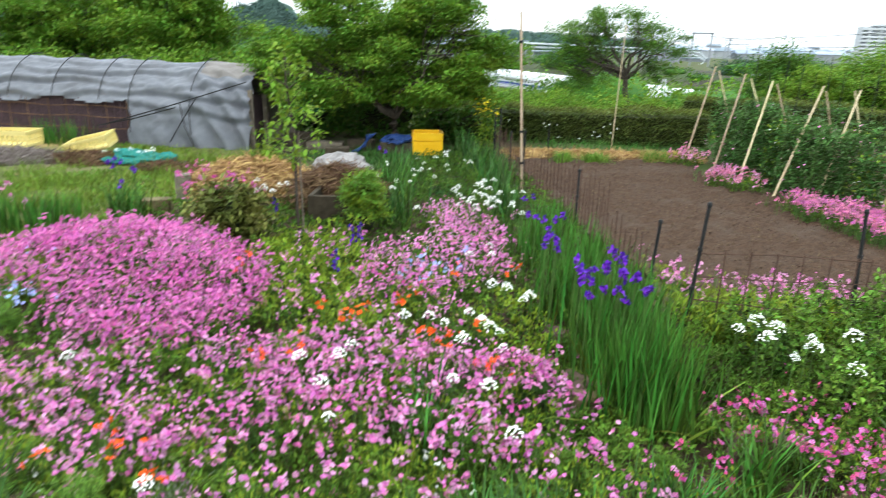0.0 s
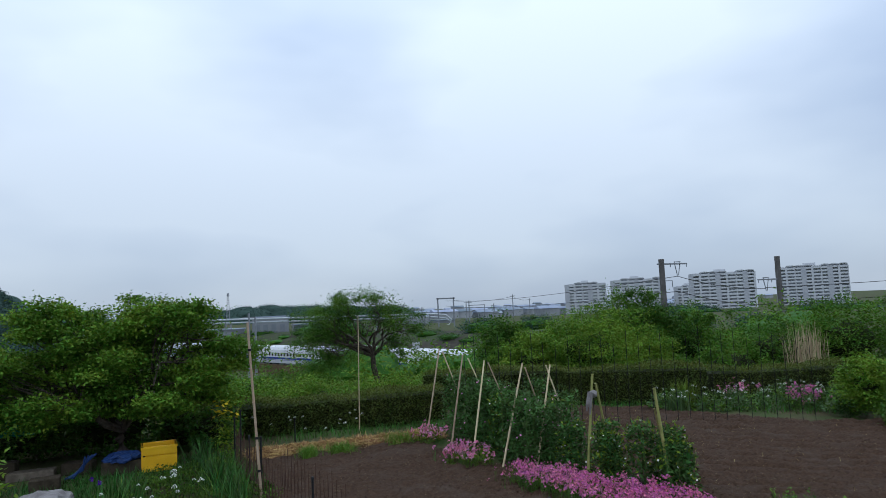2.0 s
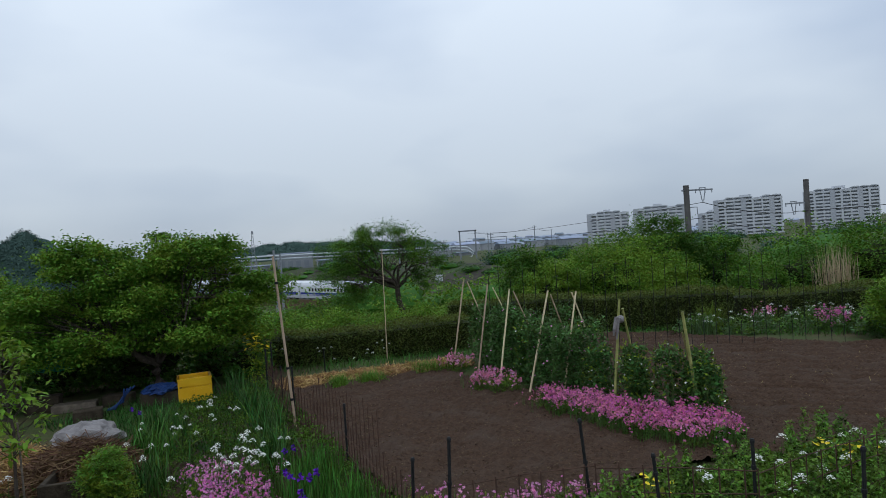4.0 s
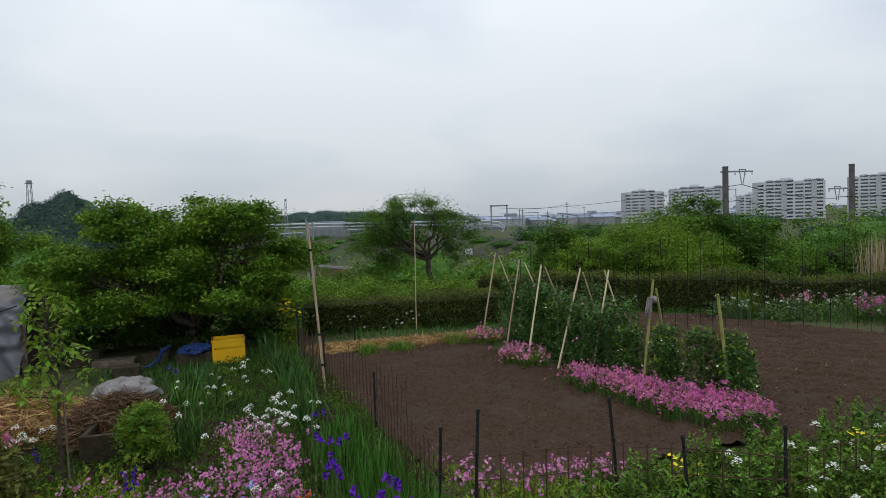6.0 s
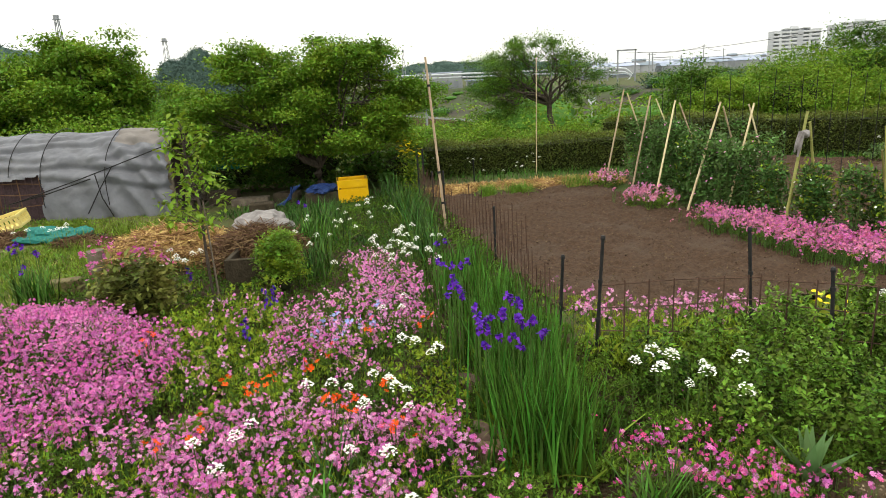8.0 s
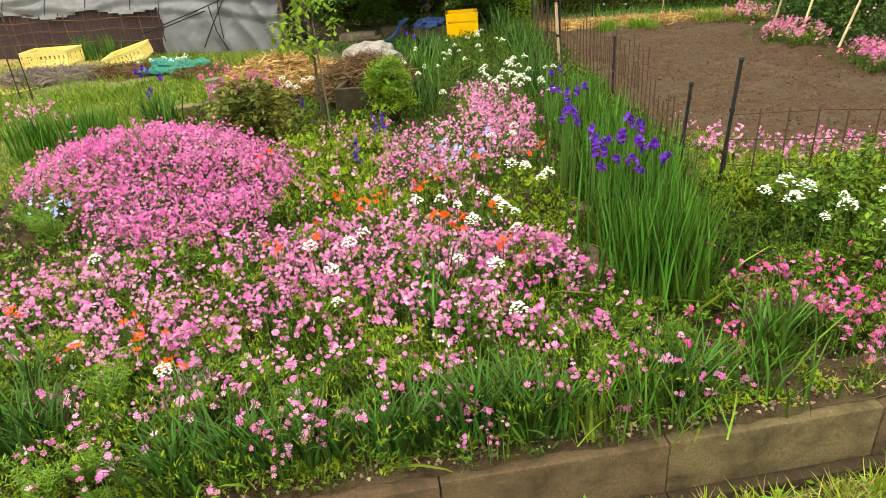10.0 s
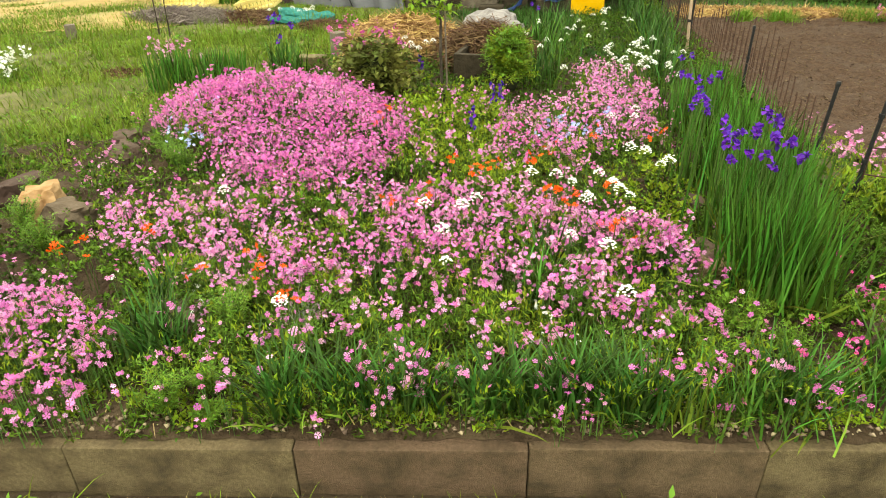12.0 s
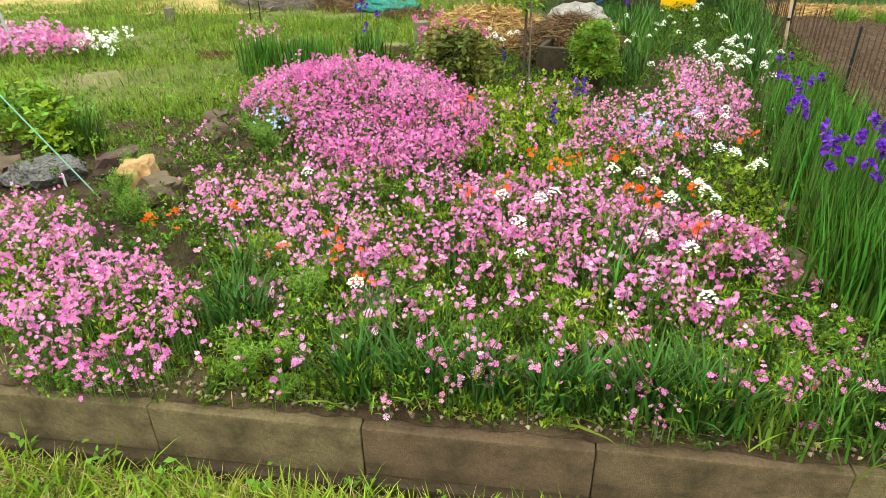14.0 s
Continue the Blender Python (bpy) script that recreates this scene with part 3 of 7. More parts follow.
def shrub(name, label, blobs, n, size, mat, category="shrub", template=LEAFLET, core=True, clump=60, spread=0.17, group="", kind="", second=None, body=0.45):
    """A bush: leaves in clumps on one or more uneven bodies, with solid dark cores for the shade inside. blobs:
    (centre, radii).
    """
    c0 = blobs[0][0]
    e = empty(name, c0[0], c0[1], c0[2] - blobs[0][1][2])
    tagged(e, label, category, group, kind)
    off = np.array(e.location)
    vol = np.array([r[0] * r[1] + r[1] * r[2] + r[0] * r[2] for _, r in blobs])
    pts = []
    for (c, r), v in zip(blobs, vol / vol.sum()):
        m = max(8, int(n * v))
        sp = spread * (r[0] + r[1] + r[2]) / 3
        p, _ = clumped(m, np.array(c) - off, r, max(6, int(clump * v * len(blobs))), (sp, sp, sp * 0.6), seed=c[0] * 3 + c[1])
        pts.append(p)
    pts = np.concatenate(pts)
    pts = pts[pts[:, 2] > -0.02]
    if second:
        cut = young(pts, second[1], float(np.mean(blobs[0][1])))
        part("new_leaves", leaf_mesh("new_leaves", pts[cut], size, second[0], template=template), None, e)
        pts = pts[~cut]
    part("leaves", leaf_mesh("leaves", pts, size, mat, template=template), None, e)
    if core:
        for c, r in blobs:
            # solid dark lump puts the shade between leaves into colour; woods use dark leaf
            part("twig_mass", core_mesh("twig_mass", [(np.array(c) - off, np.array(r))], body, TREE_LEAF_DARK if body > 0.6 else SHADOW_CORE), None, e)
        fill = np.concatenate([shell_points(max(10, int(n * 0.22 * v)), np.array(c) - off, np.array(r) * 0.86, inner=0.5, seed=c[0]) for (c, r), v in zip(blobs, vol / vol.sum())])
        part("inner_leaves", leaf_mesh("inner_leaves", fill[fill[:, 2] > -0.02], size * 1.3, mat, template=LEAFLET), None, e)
    return e


def tree(name, label, base, forks, crown_c, crown_r, n, size, mat, trunk_r=0.06, limbs=9, clumps=70, spread=0.16, seed=1, second=None, core=0.0, bend=0.06, tier=0.45, dome=None, lobes=None):
    """A tree: tapered trunk, limbs that branch to the crown's clumps, and leaves round them."""
    rng = np.random.default_rng(seed)
    e = empty(name, *base)
    tagged(e, label, "tree")
    off = np.array(base)
    c, r = np.array(crown_c) - off, np.array(crown_r)
    pts, cl = clumped(n, c, r, clumps, (spread, spread, spread * tier), rng, seed)
    if lobes:
        both = [clumped(int(n * w_), c + np.array(o_), np.array(r_), max(5, int(clumps * w_)), (spread, spread, spread * tier), rng, seed + k_, 0.45) for k_, (o_, r_, w_) in enumerate(lobes)]
        pts, cl = np.concatenate([b_[0] for b_ in both]), np.concatenate([b_[1] for b_ in both])
    if dome is not None:
        low = pts[:, 2] < c[2] + r[2] * (dome + 0.25 * cheap_noise(pts[:, 0], pts[:, 1], 3.0 / r[0]))
        pts = pts[~low | (rng.random(len(pts)) < 0.12)]
    fork = Vector((forks[0] - base[0], forks[1] - base[1], forks[2] - base[2]))
    bm = bmesh.new()
    tube(bm, [(0, 0, -0.05), fork * 0.4 + Vector((bend * 0.6, 0, 0)), fork * 0.75 + Vector((-bend * 0.4, 0, 0)), fork], [trunk_r * 1.35, trunk_r, trunk_r * 0.9, trunk_r * 0.8], 8)
    part("trunk", bm, BARK, e)
    order = np.argsort(np.arctan2(cl[:, 1] - c[1], cl[:, 0] - c[0]))
    for grp in np.array_split(order, limbs):
        bm = bmesh.new()
        mid = Vector(cl[grp].mean(0)) * 0.5 + fork * 0.5
        mid.z += 0.04 * r[2]
        bow = Vector(rng.normal(0, 0.06 * r[0], 3))
        tube(bm, [fork * 0.97, fork * 0.62 + mid * 0.38 + bow, fork * 0.25 + mid * 0.75 + bow * 0.7, mid], [trunk_r * 0.6, trunk_r * 0.46, trunk_r * 0.36, trunk_r * 0.27], 6)
        by_height = grp[np.argsort(cl[grp][:, 2] + 0.6 * cl[grp][:, 0])]
        for twigs in np.array_split(by_height, max(1, len(grp) // 4)):
            if not len(twigs):
                continue
            knee = Vector(cl[twigs].mean(0)) * 0.6 + mid * 0.4 + Vector(rng.normal(0, 0.04 * r[0], 3))
            tube(bm, [mid, mid * 0.5 + knee * 0.5 + Vector(rng.normal(0, 0.05 * r[0], 3)), knee], [trunk_r * 0.24, trunk_r * 0.18, trunk_r * 0.12], 5)
            for i in twigs:
                tip = Vector(cl[i])
                tube(bm, [knee, knee * 0.5 + tip * 0.5 + Vector(rng.normal(0, 0.04 * r[0], 3)), tip], [trunk_r * 0.1, trunk_r * 0.07, trunk_r * 0.03], 4)
        part("limb", bm, BARK, e)
    if second:
        cut = young(pts, second[1], float(r[2]) * 0.8, rng)
        part("young_leaves", leaf_mesh("young_leaves", pts[cut], size, second[0], template=LEAFLET, rng=rng), None, e)
        pts = pts[~cut]
    part("crown", leaf_mesh("crown", pts, size, mat, up=-0.15, template=LEAFLET, rng=rng), None, e)
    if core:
        # solid dark lump coloured as the shade inside the crown
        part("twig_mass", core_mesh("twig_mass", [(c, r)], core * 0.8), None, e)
        part("inner_leaves", leaf_mesh("inner_leaves", shell_points(n // 5, c, r * 0.8, rng, 0.45, seed=seed), size * 1.5, mat, template=LEAFLET, rng=rng), None, e)
    return e


def hedge(name, label, a, b, width, h, n):
    """A clipped hedge from a to b: a solid near-black body for the inner shade under small leaves, with pale growth
    along its top.
    """
    a, b = Vector((*a, 0)), Vector((*b, 0))
    L = (b - a).length
    e = empty(name, a.x, a.y, land_at(a.x, a.y), math.degrees(math.atan2(b.y - a.y, b.x - a.x)))
    tagged(e, label, "hedge")
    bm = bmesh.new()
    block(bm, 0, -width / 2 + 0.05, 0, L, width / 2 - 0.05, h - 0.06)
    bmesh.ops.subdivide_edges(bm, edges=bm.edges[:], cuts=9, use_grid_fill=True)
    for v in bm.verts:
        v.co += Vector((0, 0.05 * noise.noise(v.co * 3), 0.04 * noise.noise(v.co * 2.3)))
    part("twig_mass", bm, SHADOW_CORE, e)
    def faces(n, top):
        u = RNG.uniform(0, L, n)
        wob = 0.035 * np.sin(u * 2.3 + a.x) + 0.02 * np.sin(u * 6.1)
        if top:
            return np.stack([u, RNG.uniform(-width / 2, width / 2, n), h + wob + RNG.normal(0, 0.022, n)], -1)
        side = RNG.random(n) < 0.72
        yy = np.where(side, -width / 2, width / 2) + RNG.normal(0, 0.03, n)
        return np.stack([u, yy, RNG.uniform(0.0, 1, n) ** 0.9 * (h + wob)], -1)
    part("leaves", leaf_mesh("leaves", np.concatenate([faces(n * 2, False), faces(n // 2, True)]), 0.036, HEDGE_LEAF, template=LEAFLET), None, e)
    part("new_growth", leaf_mesh("new_growth", np.concatenate([faces(n // 2, True), faces(n // 8, False)]), 0.036, HEDGE_TOP, up=0.8, template=LEAFLET), None, e)
    return e


def blades_mesh(name, pts, h, w, mat, lean=0.35, template=BLADE_T, hvar=0.4, rng=RNG):
    n = len(pts)
    s = np.stack([np.full(n, w) * rng.uniform(0.7, 1.3, n), h * rng.uniform(1 - hvar, 1 + hvar, n), h * rng.uniform(1 - hvar, 1 + hvar * 0.6, n)], -1)
    return scatter(name, template, pts, rot_matrices(n, rng.uniform(0, 6.283, n), -np.abs(rng.normal(0, lean, n)), rng.normal(0, lean * 0.5, n)), s, [mat])


def ground_points(poly, per_m2, zf=None):
    p = poly_points(poly, per_m2)
    z = zf(p[:, 0], p[:, 1]) if zf else land(p[:, 0], p[:, 1])
    return np.concatenate([p, z[:, None]], 1)


# hedges and the woods beyond the garden
hedge("clipped_hedge", "long clipped dark green hedge with pale new growth on top", (-0.6, 10.9), (3.75, 10.75), 0.6, 0.5, 9000)
hedge("clipped_hedge", "long clipped dark brown-green hedge behind the bare plots", (3.9, 12.3), (8.4, 9.95), 0.6, 0.62, 12000)
hedge("clipped_hedge", "low clipped dark hedge behind the flower border", (8.7, 10.3), (14.5, 8.5), 0.6, 0.5, 9000)

tree("broadleaf_tree", "spreading green broadleaf tree with a low forked trunk", (-1.0, 9.5, 0), (-0.95, 9.5, 0.45), (-1.08, 9.6, 1.3), (1.6, 1.5, 0.93), 120000, 0.05, TREE_LEAF, 0.075, 12, 300, 0.115, 3, (TREE_LEAF_LIGHT, 0.34), tier=0.42,
     lobes=[((0.5, 0, 0.56), (0.72, 0.8, 0.3), 0.16), ((-0.65, 0.1, 0.56), (0.5, 0.7, 0.26), 0.1), ((-1.3, 0, 0.0), (0.6, 0.8, 0.3), 0.11), ((-1.0, -0.2, -0.5), (0.6, 0.7, 0.26), 0.09), ((1.3, 0, 0.0), (0.5, 0.8, 0.33), 0.09), ((0.0, 0, 0.12), (0.85, 1.0, 0.34), 0.17), ((0.2, -0.2, -0.45), (0.95, 0.9, 0.26), 0.14), ((1.0, 0, -0.35), (0.6, 0.8, 0.26), 0.08), ((-0.2, 0.8, -0.25), (1.3, 0.6, 0.5), 0.12)])
tree("open_crowned_tree", "small open-crowned tree with bare dark branches showing", (3.9, 17.0, -0.55), (3.75, 17.0, 0.7), (3.35, 17.0, 1.35), (1.75, 1.5, 1.05), 34000, 0.048, TREE_LEAF_DARK, 0.08, 14, 200, 0.13, 5, (TREE_LEAF, 0.5), tier=0.6,
     lobes=[((0.0, 0, 0.62), (0.8, 0.8, 0.42), 0.22), ((-0.75, 0, 0.3), (0.7, 0.8, 0.5), 0.18), ((0.9, 0, 0.3), (0.65, 0.8, 0.45), 0.14), ((-1.1, 0, -0.3), (0.65, 0.8, 0.5), 0.15), ((1.45, 0, 0.1), (0.4, 0.6, 0.3), 0.06), ((-0.2, 0.4, 0.0), (0.9, 0.7, 0.5), 0.12), ((-0.7, 0, -0.75), (0.7, 0.7, 0.35), 0.12), ((1.15, 0, -0.45), (0.5, 0.6, 0.3), 0.06)])
tree("broadleaf_tree", "tall leafy tree behind the covered tunnel", (-6.0, 14.0, 0), (-6.0, 14.0, 0.7), (-6.0, 14.0, 1.6), (1.35, 1.4, 1.05), 36000, 0.075, TREE_LEAF, 0.09, 10, 130, 0.16, 8, (TREE_LEAF_LIGHT, 0.35), 0.45)
tree("broadleaf_tree", "leafy tree at the edge of the allotments", (-8.9, 14.5, 0), (-8.9, 14.5, 0.8), (-8.9, 14.5, 1.55), (1.7, 1.6, 1.1), 30000, 0.08, TREE_LEAF, 0.1, 10, 110, 0.18, 9, (TREE_LEAF_LIGHT, 0.35), 0.45)
tree("broadleaf_tree", "leafy tree at the edge of the allotments", (-13.0, 15.0, 0), (-13.0, 15.0, 0.8), (-13.0, 15.0, 1.7), (2.2, 1.8, 1.2), 26000, 0.09, TREE_LEAF, 0.1, 9, 90, 0.2, 10, (TREE_LEAF_LIGHT, 0.3), 0.45)
shrub("shrub_row", "green undergrowth behind the covered tunnel", [((-3.6, 11.6, 0.55), (1.2, 0.8, 0.62)), ((-5.6, 12.0, 0.55), (1.5, 0.8, 0.6)), ((-8.2, 12.2, 0.55), (1.6, 0.8, 0.62)), ((-11, 12.4, 0.6), (1.8, 0.8, 0.65)), ((-1.9, 11.6, 0.5), (1.1, 0.7, 0.6))], 42000, 0.065, TREE_LEAF, second=(TREE_LEAF_LIGHT, 0.4), clump=150)
shrub("light_green_bush", "bright yellow-green bushes beyond the hedge", [((1.9, 13.4, 0.05), (0.9, 0.7, 0.52)), ((3.3, 13.6, 0.05), (0.9, 0.7, 0.5)), ((0.5, 13.2, 0.1), (0.9, 0.7, 0.52)), ((4.9, 14.4, 0.0), (0.8, 0.7, 0.5))], 30000, 0.05, TREE_LEAF, second=(TREE_LEAF_LIGHT, 0.55), clump=130)
shrub("green_bush", "mid-green bushes filling the slope behind the hedge", [((0.5, 15.6, 0.0), (1.0, 0.8, 0.66)), ((1.7, 17.6, -0.1), (1.1, 0.9, 0.6)), ((5.4, 16.2, -0.25), (1.0, 0.8, 0.42)), ((6.5, 15.2, -0.2), (0.9, 0.7, 0.42)), ((-0.8, 16.5, 0.1), (1.1, 0.9, 0.8))], 42000, 0.05, TREE_LEAF, second=(TREE_LEAF_DARK, 0.35), clump=160, spread=0.11)
shrub("light_green_bush", "large bright green bush beyond the hedge", [((8.9, 15.0, 0.5), (1.6, 1.3, 1.08)), ((7.4, 15.0, 0.3), (1.0, 0.9, 0.85)), ((10.5, 15.2, 0.2), (1.2, 1.0, 0.85))], 70000, 0.056, TREE_LEAF_LIGHT, second=(TREE_LEAF, 0.35), clump=260, spread=0.1)
shrub("dark_green_bush", "dark green bush rising over the hedge", [((7.2, 16.4, 0.4), (0.75, 0.8, 1.2))], 16000, 0.065, TREE_LEAF_DARK, second=(TREE_LEAF, 0.4), clump=110)
shrub("dark_green_bush", "dark green tree rising behind the bright bush", [((11.4, 16.6, 0.8), (1.5, 1.3, 1.2)), ((12.8, 16.0, 0.5), (1.2, 1.0, 0.95))], 44000, 0.068, TREE_LEAF_DARK, second=(TREE_LEAF, 0.55), clump=220, spread=0.1)
shrub("thicket", "dense green thicket of creepers over shrubs", [((13.6, 13.8, 0.35), (1.6, 1.2, 0.9)), ((15.6, 13.4, 0.55), (1.7, 1.3, 1.1)), ((18.3, 12.6, 0.7), (2.0, 1.4, 1.25)), ((21.5, 11.6, 0.85), (2.4, 1.4, 1.35)), ((12.0, 13.4, 0.1), (1.2, 1.0, 0.7)), ((25.5, 10, 1.0), (2.6, 1.6, 1.4))], 90000, 0.066, TREE_LEAF, second=(TREE_LEAF_DARK, 0.5), clump=330, spread=0.1)
shrub("rounded_shrub", "clipped rounded light green shrub", [((9.2, 7.45, 0.48), (0.36, 0.36, 0.42))], 6000, 0.045, TREE_LEAF_LIGHT, second=(TREE_LEAF, 0.4), clump=120)
shrub("dark_green_shrub", "dark leafy shrub at the corner of the plot", [((8.8, 6.5, 0.16), (0.36, 0.34, 0.18))], 2500, 0.05, TREE_LEAF_DARK)
p = np.stack([RNG.normal(13.0, 0.24, 190), RNG.normal(12.2, 0.15, 190), np.full(190, 0.1)], -1)
tagged(part("reed_clump", blades_mesh("reed_clump", p, 0.95, 0.011, REED, 0.12, STRAIGHT_T), None, None), "tall clump of dry straw-coloured reeds", "reeds", kind="stuff")


# valley woods and hills
def wood(name, label, spots, n, size, mat=HAZED_LEAF, second=None):
    blobs = [((x, y, z), (rx, ry, rz)) for x, y, z, rx, ry, rz in spots]
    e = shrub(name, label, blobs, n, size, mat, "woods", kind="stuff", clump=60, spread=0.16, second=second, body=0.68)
    return e


def spread_spots(n, x0, x1, y0, y1, r, rz, seed):
    g = np.random.default_rng(seed)
    out = []
    for _ in range(n):
        x, y, k = g.uniform(x0, x1), g.uniform(y0, y1), g.uniform(0.7, 1.3)
        out.append((x, y, land_at(x, y) + rz * k * 0.5, r * k, r * k, rz * k))
    return out


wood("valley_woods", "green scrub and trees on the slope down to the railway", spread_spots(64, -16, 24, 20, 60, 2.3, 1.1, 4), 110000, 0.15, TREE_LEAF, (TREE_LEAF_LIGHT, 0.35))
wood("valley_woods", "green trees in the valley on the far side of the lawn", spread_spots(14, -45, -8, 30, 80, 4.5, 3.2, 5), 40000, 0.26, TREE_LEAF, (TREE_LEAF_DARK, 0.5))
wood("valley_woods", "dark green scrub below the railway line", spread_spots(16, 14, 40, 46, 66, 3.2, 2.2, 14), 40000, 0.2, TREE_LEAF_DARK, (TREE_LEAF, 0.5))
wood("embankment_woods", "dark trees on the slope beyond the railway", spread_spots(16, -30, 26, 150, 178, 4.5, 1.6, 24), 24000, 0.36, HAZED_LEAF, (TREE_LEAF_DARK, 0.5))


def bank_spots(n, s0, s1, d0, d1, r, rz, seed):
    """Spots along the railway: s metres along it, d metres to its far side."""
    g = np.random.default_rng(seed)
    out = []
    for _ in range(n):
        a, b, k = g.uniform(s0, s1), g.uniform(d0, d1), g.uniform(0.6, 1.3)
        x, y = TRACK_P[0] + TRACK_D[0] * a + 0.889 * b, TRACK_P[1] + TRACK_D[1] * a + 0.457 * b
        out.append((x, y, land_at(x, y) + rz * k * 0.4, r * k, r * k, rz * k))
    return out


wood("embankment_scrub", "dark scrub on the slope beyond the railway", bank_spots(30, 20, 120, 9, 30, 2.4, 0.7, 41), 34000, 0.2, TREE_LEAF_DARK, (HAZED_LEAF, 0.3))
wood("embankment_scrub", "low scrub and brambles on the railway embankment", bank_spots(20, -25, 30, 9, 30, 2.0, 0.5, 43), 22000, 0.18, TREE_LEAF_DARK, (HAZED_LEAF, 0.3))
wood("far_woods", "dark green woods on the far side of the railway", spread_spots(16, 130, 250, 150, 250, 8.0, 2.2, 51), 22000, 0.6, HAZED_LEAF, (TREE_LEAF_DARK, 0.4))
wood("trackside_woods", "dark trees above the railway cutting", spread_spots(10, 44, 75, 70, 120, 4.0, 1.7, 6), 24000, 0.34, HAZED_LEAF, (TREE_LEAF_DARK, 0.4))


def hill(name, label, cx, cy, rx, ry, h, n, size):
    """A wooded hill: a body of rounded tree crowns under leaves."""
    z0 = land_at(cx, cy) - 1
    e = empty(name, cx, cy, z0)
    tagged(e, label, "wooded hill", kind="stuff")
    g = np.random.default_rng(int(abs(cx) + cy))

    def body(q):
        k = 1 + 0.14 * noise.noise(q * 1.7 + Vector((cx * 0.1, cx * 0.23, 0)))
        crown = noise.voronoi(q * (rx / (size * 3.2)) + Vector((cx, 0, 0)))[0][0]
        k += (size * 1.5 / rx) * (0.5 - crown)
        return (q.x * rx * k, q.y * ry * k, q.z * (h - z0) * k)

    bm = bmesh.new()
    bmesh.ops.create_icosphere(bm, subdivisions=5, radius=1)
    for v in bm.verts:
        v.co = body(v.co.copy())
    part("slope", bm, HAZED_LEAF, e)
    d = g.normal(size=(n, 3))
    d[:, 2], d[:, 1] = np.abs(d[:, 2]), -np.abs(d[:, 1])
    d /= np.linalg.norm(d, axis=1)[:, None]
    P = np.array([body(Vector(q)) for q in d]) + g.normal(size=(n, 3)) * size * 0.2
    part("tree_crowns", leaf_mesh("tree_crowns", P, size * 0.3, HAZED_LEAF, template=LEAFLET, rng=g), None, e)


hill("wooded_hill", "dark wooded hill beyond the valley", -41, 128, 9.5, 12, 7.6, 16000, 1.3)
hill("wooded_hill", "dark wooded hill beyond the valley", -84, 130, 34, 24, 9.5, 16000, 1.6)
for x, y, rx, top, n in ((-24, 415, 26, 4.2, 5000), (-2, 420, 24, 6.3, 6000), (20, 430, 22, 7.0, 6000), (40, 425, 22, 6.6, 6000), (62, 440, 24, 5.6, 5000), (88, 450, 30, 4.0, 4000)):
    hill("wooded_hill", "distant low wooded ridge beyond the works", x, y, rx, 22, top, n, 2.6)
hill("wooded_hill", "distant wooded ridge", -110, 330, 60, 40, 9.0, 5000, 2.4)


# ---- railway, town and masts in the distance ----
TRACK_YAW = math.degrees(math.atan2(TRACK_D[1], TRACK_D[0]))
RAIL_Z = -7.55
bm = bmesh.new()
m = Matrix.Translation((TRACK_P[0], TRACK_P[1], 0)) @ pose(0, 0, 0, 0, 0, TRACK_YAW)
block(bm, -300, -5.2, -9.5, 900, 5.2, RAIL_Z - 0.25, m)
tagged(part("track_bed", bm, BALLAST, None), "grey ballast bed of the railway line", "railway", kind="structure")
bm = bmesh.new()
for off in (-2.85, -1.42, 1.42, 2.85):
    block(bm, -300, off - 0.04, RAIL_Z - 0.25, 900, off + 0.04, RAIL_Z, m)
tagged(part("rails", bm, STEEL, None), "steel rails of the railway line", "rails", kind="structure")
bm = bmesh.new()
block(bm, -300, 5.0, -9.5, 900, 5.25, RAIL_Z + 0.8, m)
tagged(part("track_parapet", bm, CONCRETE, None), "low concrete parapet beside the railway", "wall", kind="structure")

train = empty("express_train")
tagged(train, "long white express train with a blue stripe, passing through the valley", "train")
section = [(-1.55, 0.55), (-1.68, 1.1), (-1.68, 2.3), (-1.6, 2.9), (-1.3, 3.35), (-0.7, 3.58), (0, 3.65)]
section = section + [(-x, z) for x, z in section[-2::-1]]
bm = bmesh.new()
rings = []
for xx, s in ((-12.2, 0.96), (-12.0, 1.0), (12.0, 1.0), (12.2, 0.96)):
    rings.append([bm.verts.new((xx, yy * s, 0.55 + (zz - 0.55) * s)) for yy, zz in section])
for a, b in zip(rings, rings[1:]):
    for k in range(len(section) - 1):
        bm.faces.new((a[k], b[k], b[k + 1], a[k + 1]))
    bm.faces.new((a[-1], b[-1], b[0], a[0]))
bm.faces.new(rings[0])
bm.faces.new(rings[-1][::-1])
bmesh.ops.recalc_face_normals(bm, faces=bm.faces[:])
car_me = bpy.data.meshes.new("car")
bm.to_mesh(car_me)
bm.free()
car_me.materials.append(TRAIN_WHITE)
car_me.materials.append(TRAIN_ROOF)
for f in car_me.polygons:
    f.material_index = 1 if f.center.z > 3.2 else 0
bm = bmesh.new()
for sy in (-1, 1):
    block(bm, -12.0, sy * 1.69 - 0.012, 1.28, 12.0, sy * 1.69 + 0.012, 1.62)
    block(bm, -12.0, sy * 1.66 - 0.012, 1.1, 12.0, sy * 1.66 + 0.03 * sy, 1.18)
stripe_me = bpy.data.meshes.new("stripe")
bm.to_mesh(stripe_me)
bm.free()
stripe_me.materials.append(TRAIN_BLUE)
bm = bmesh.new()
block(bm, -0.3, -0.02, 1.85, 0.3, 0.02, 2.42)
bevel(bm, 0.012, 1)
win_me = bpy.data.meshes.new("window")
bm.to_mesh(win_me)
bm.free()
win_me.materials.append(GLASS_DARK)
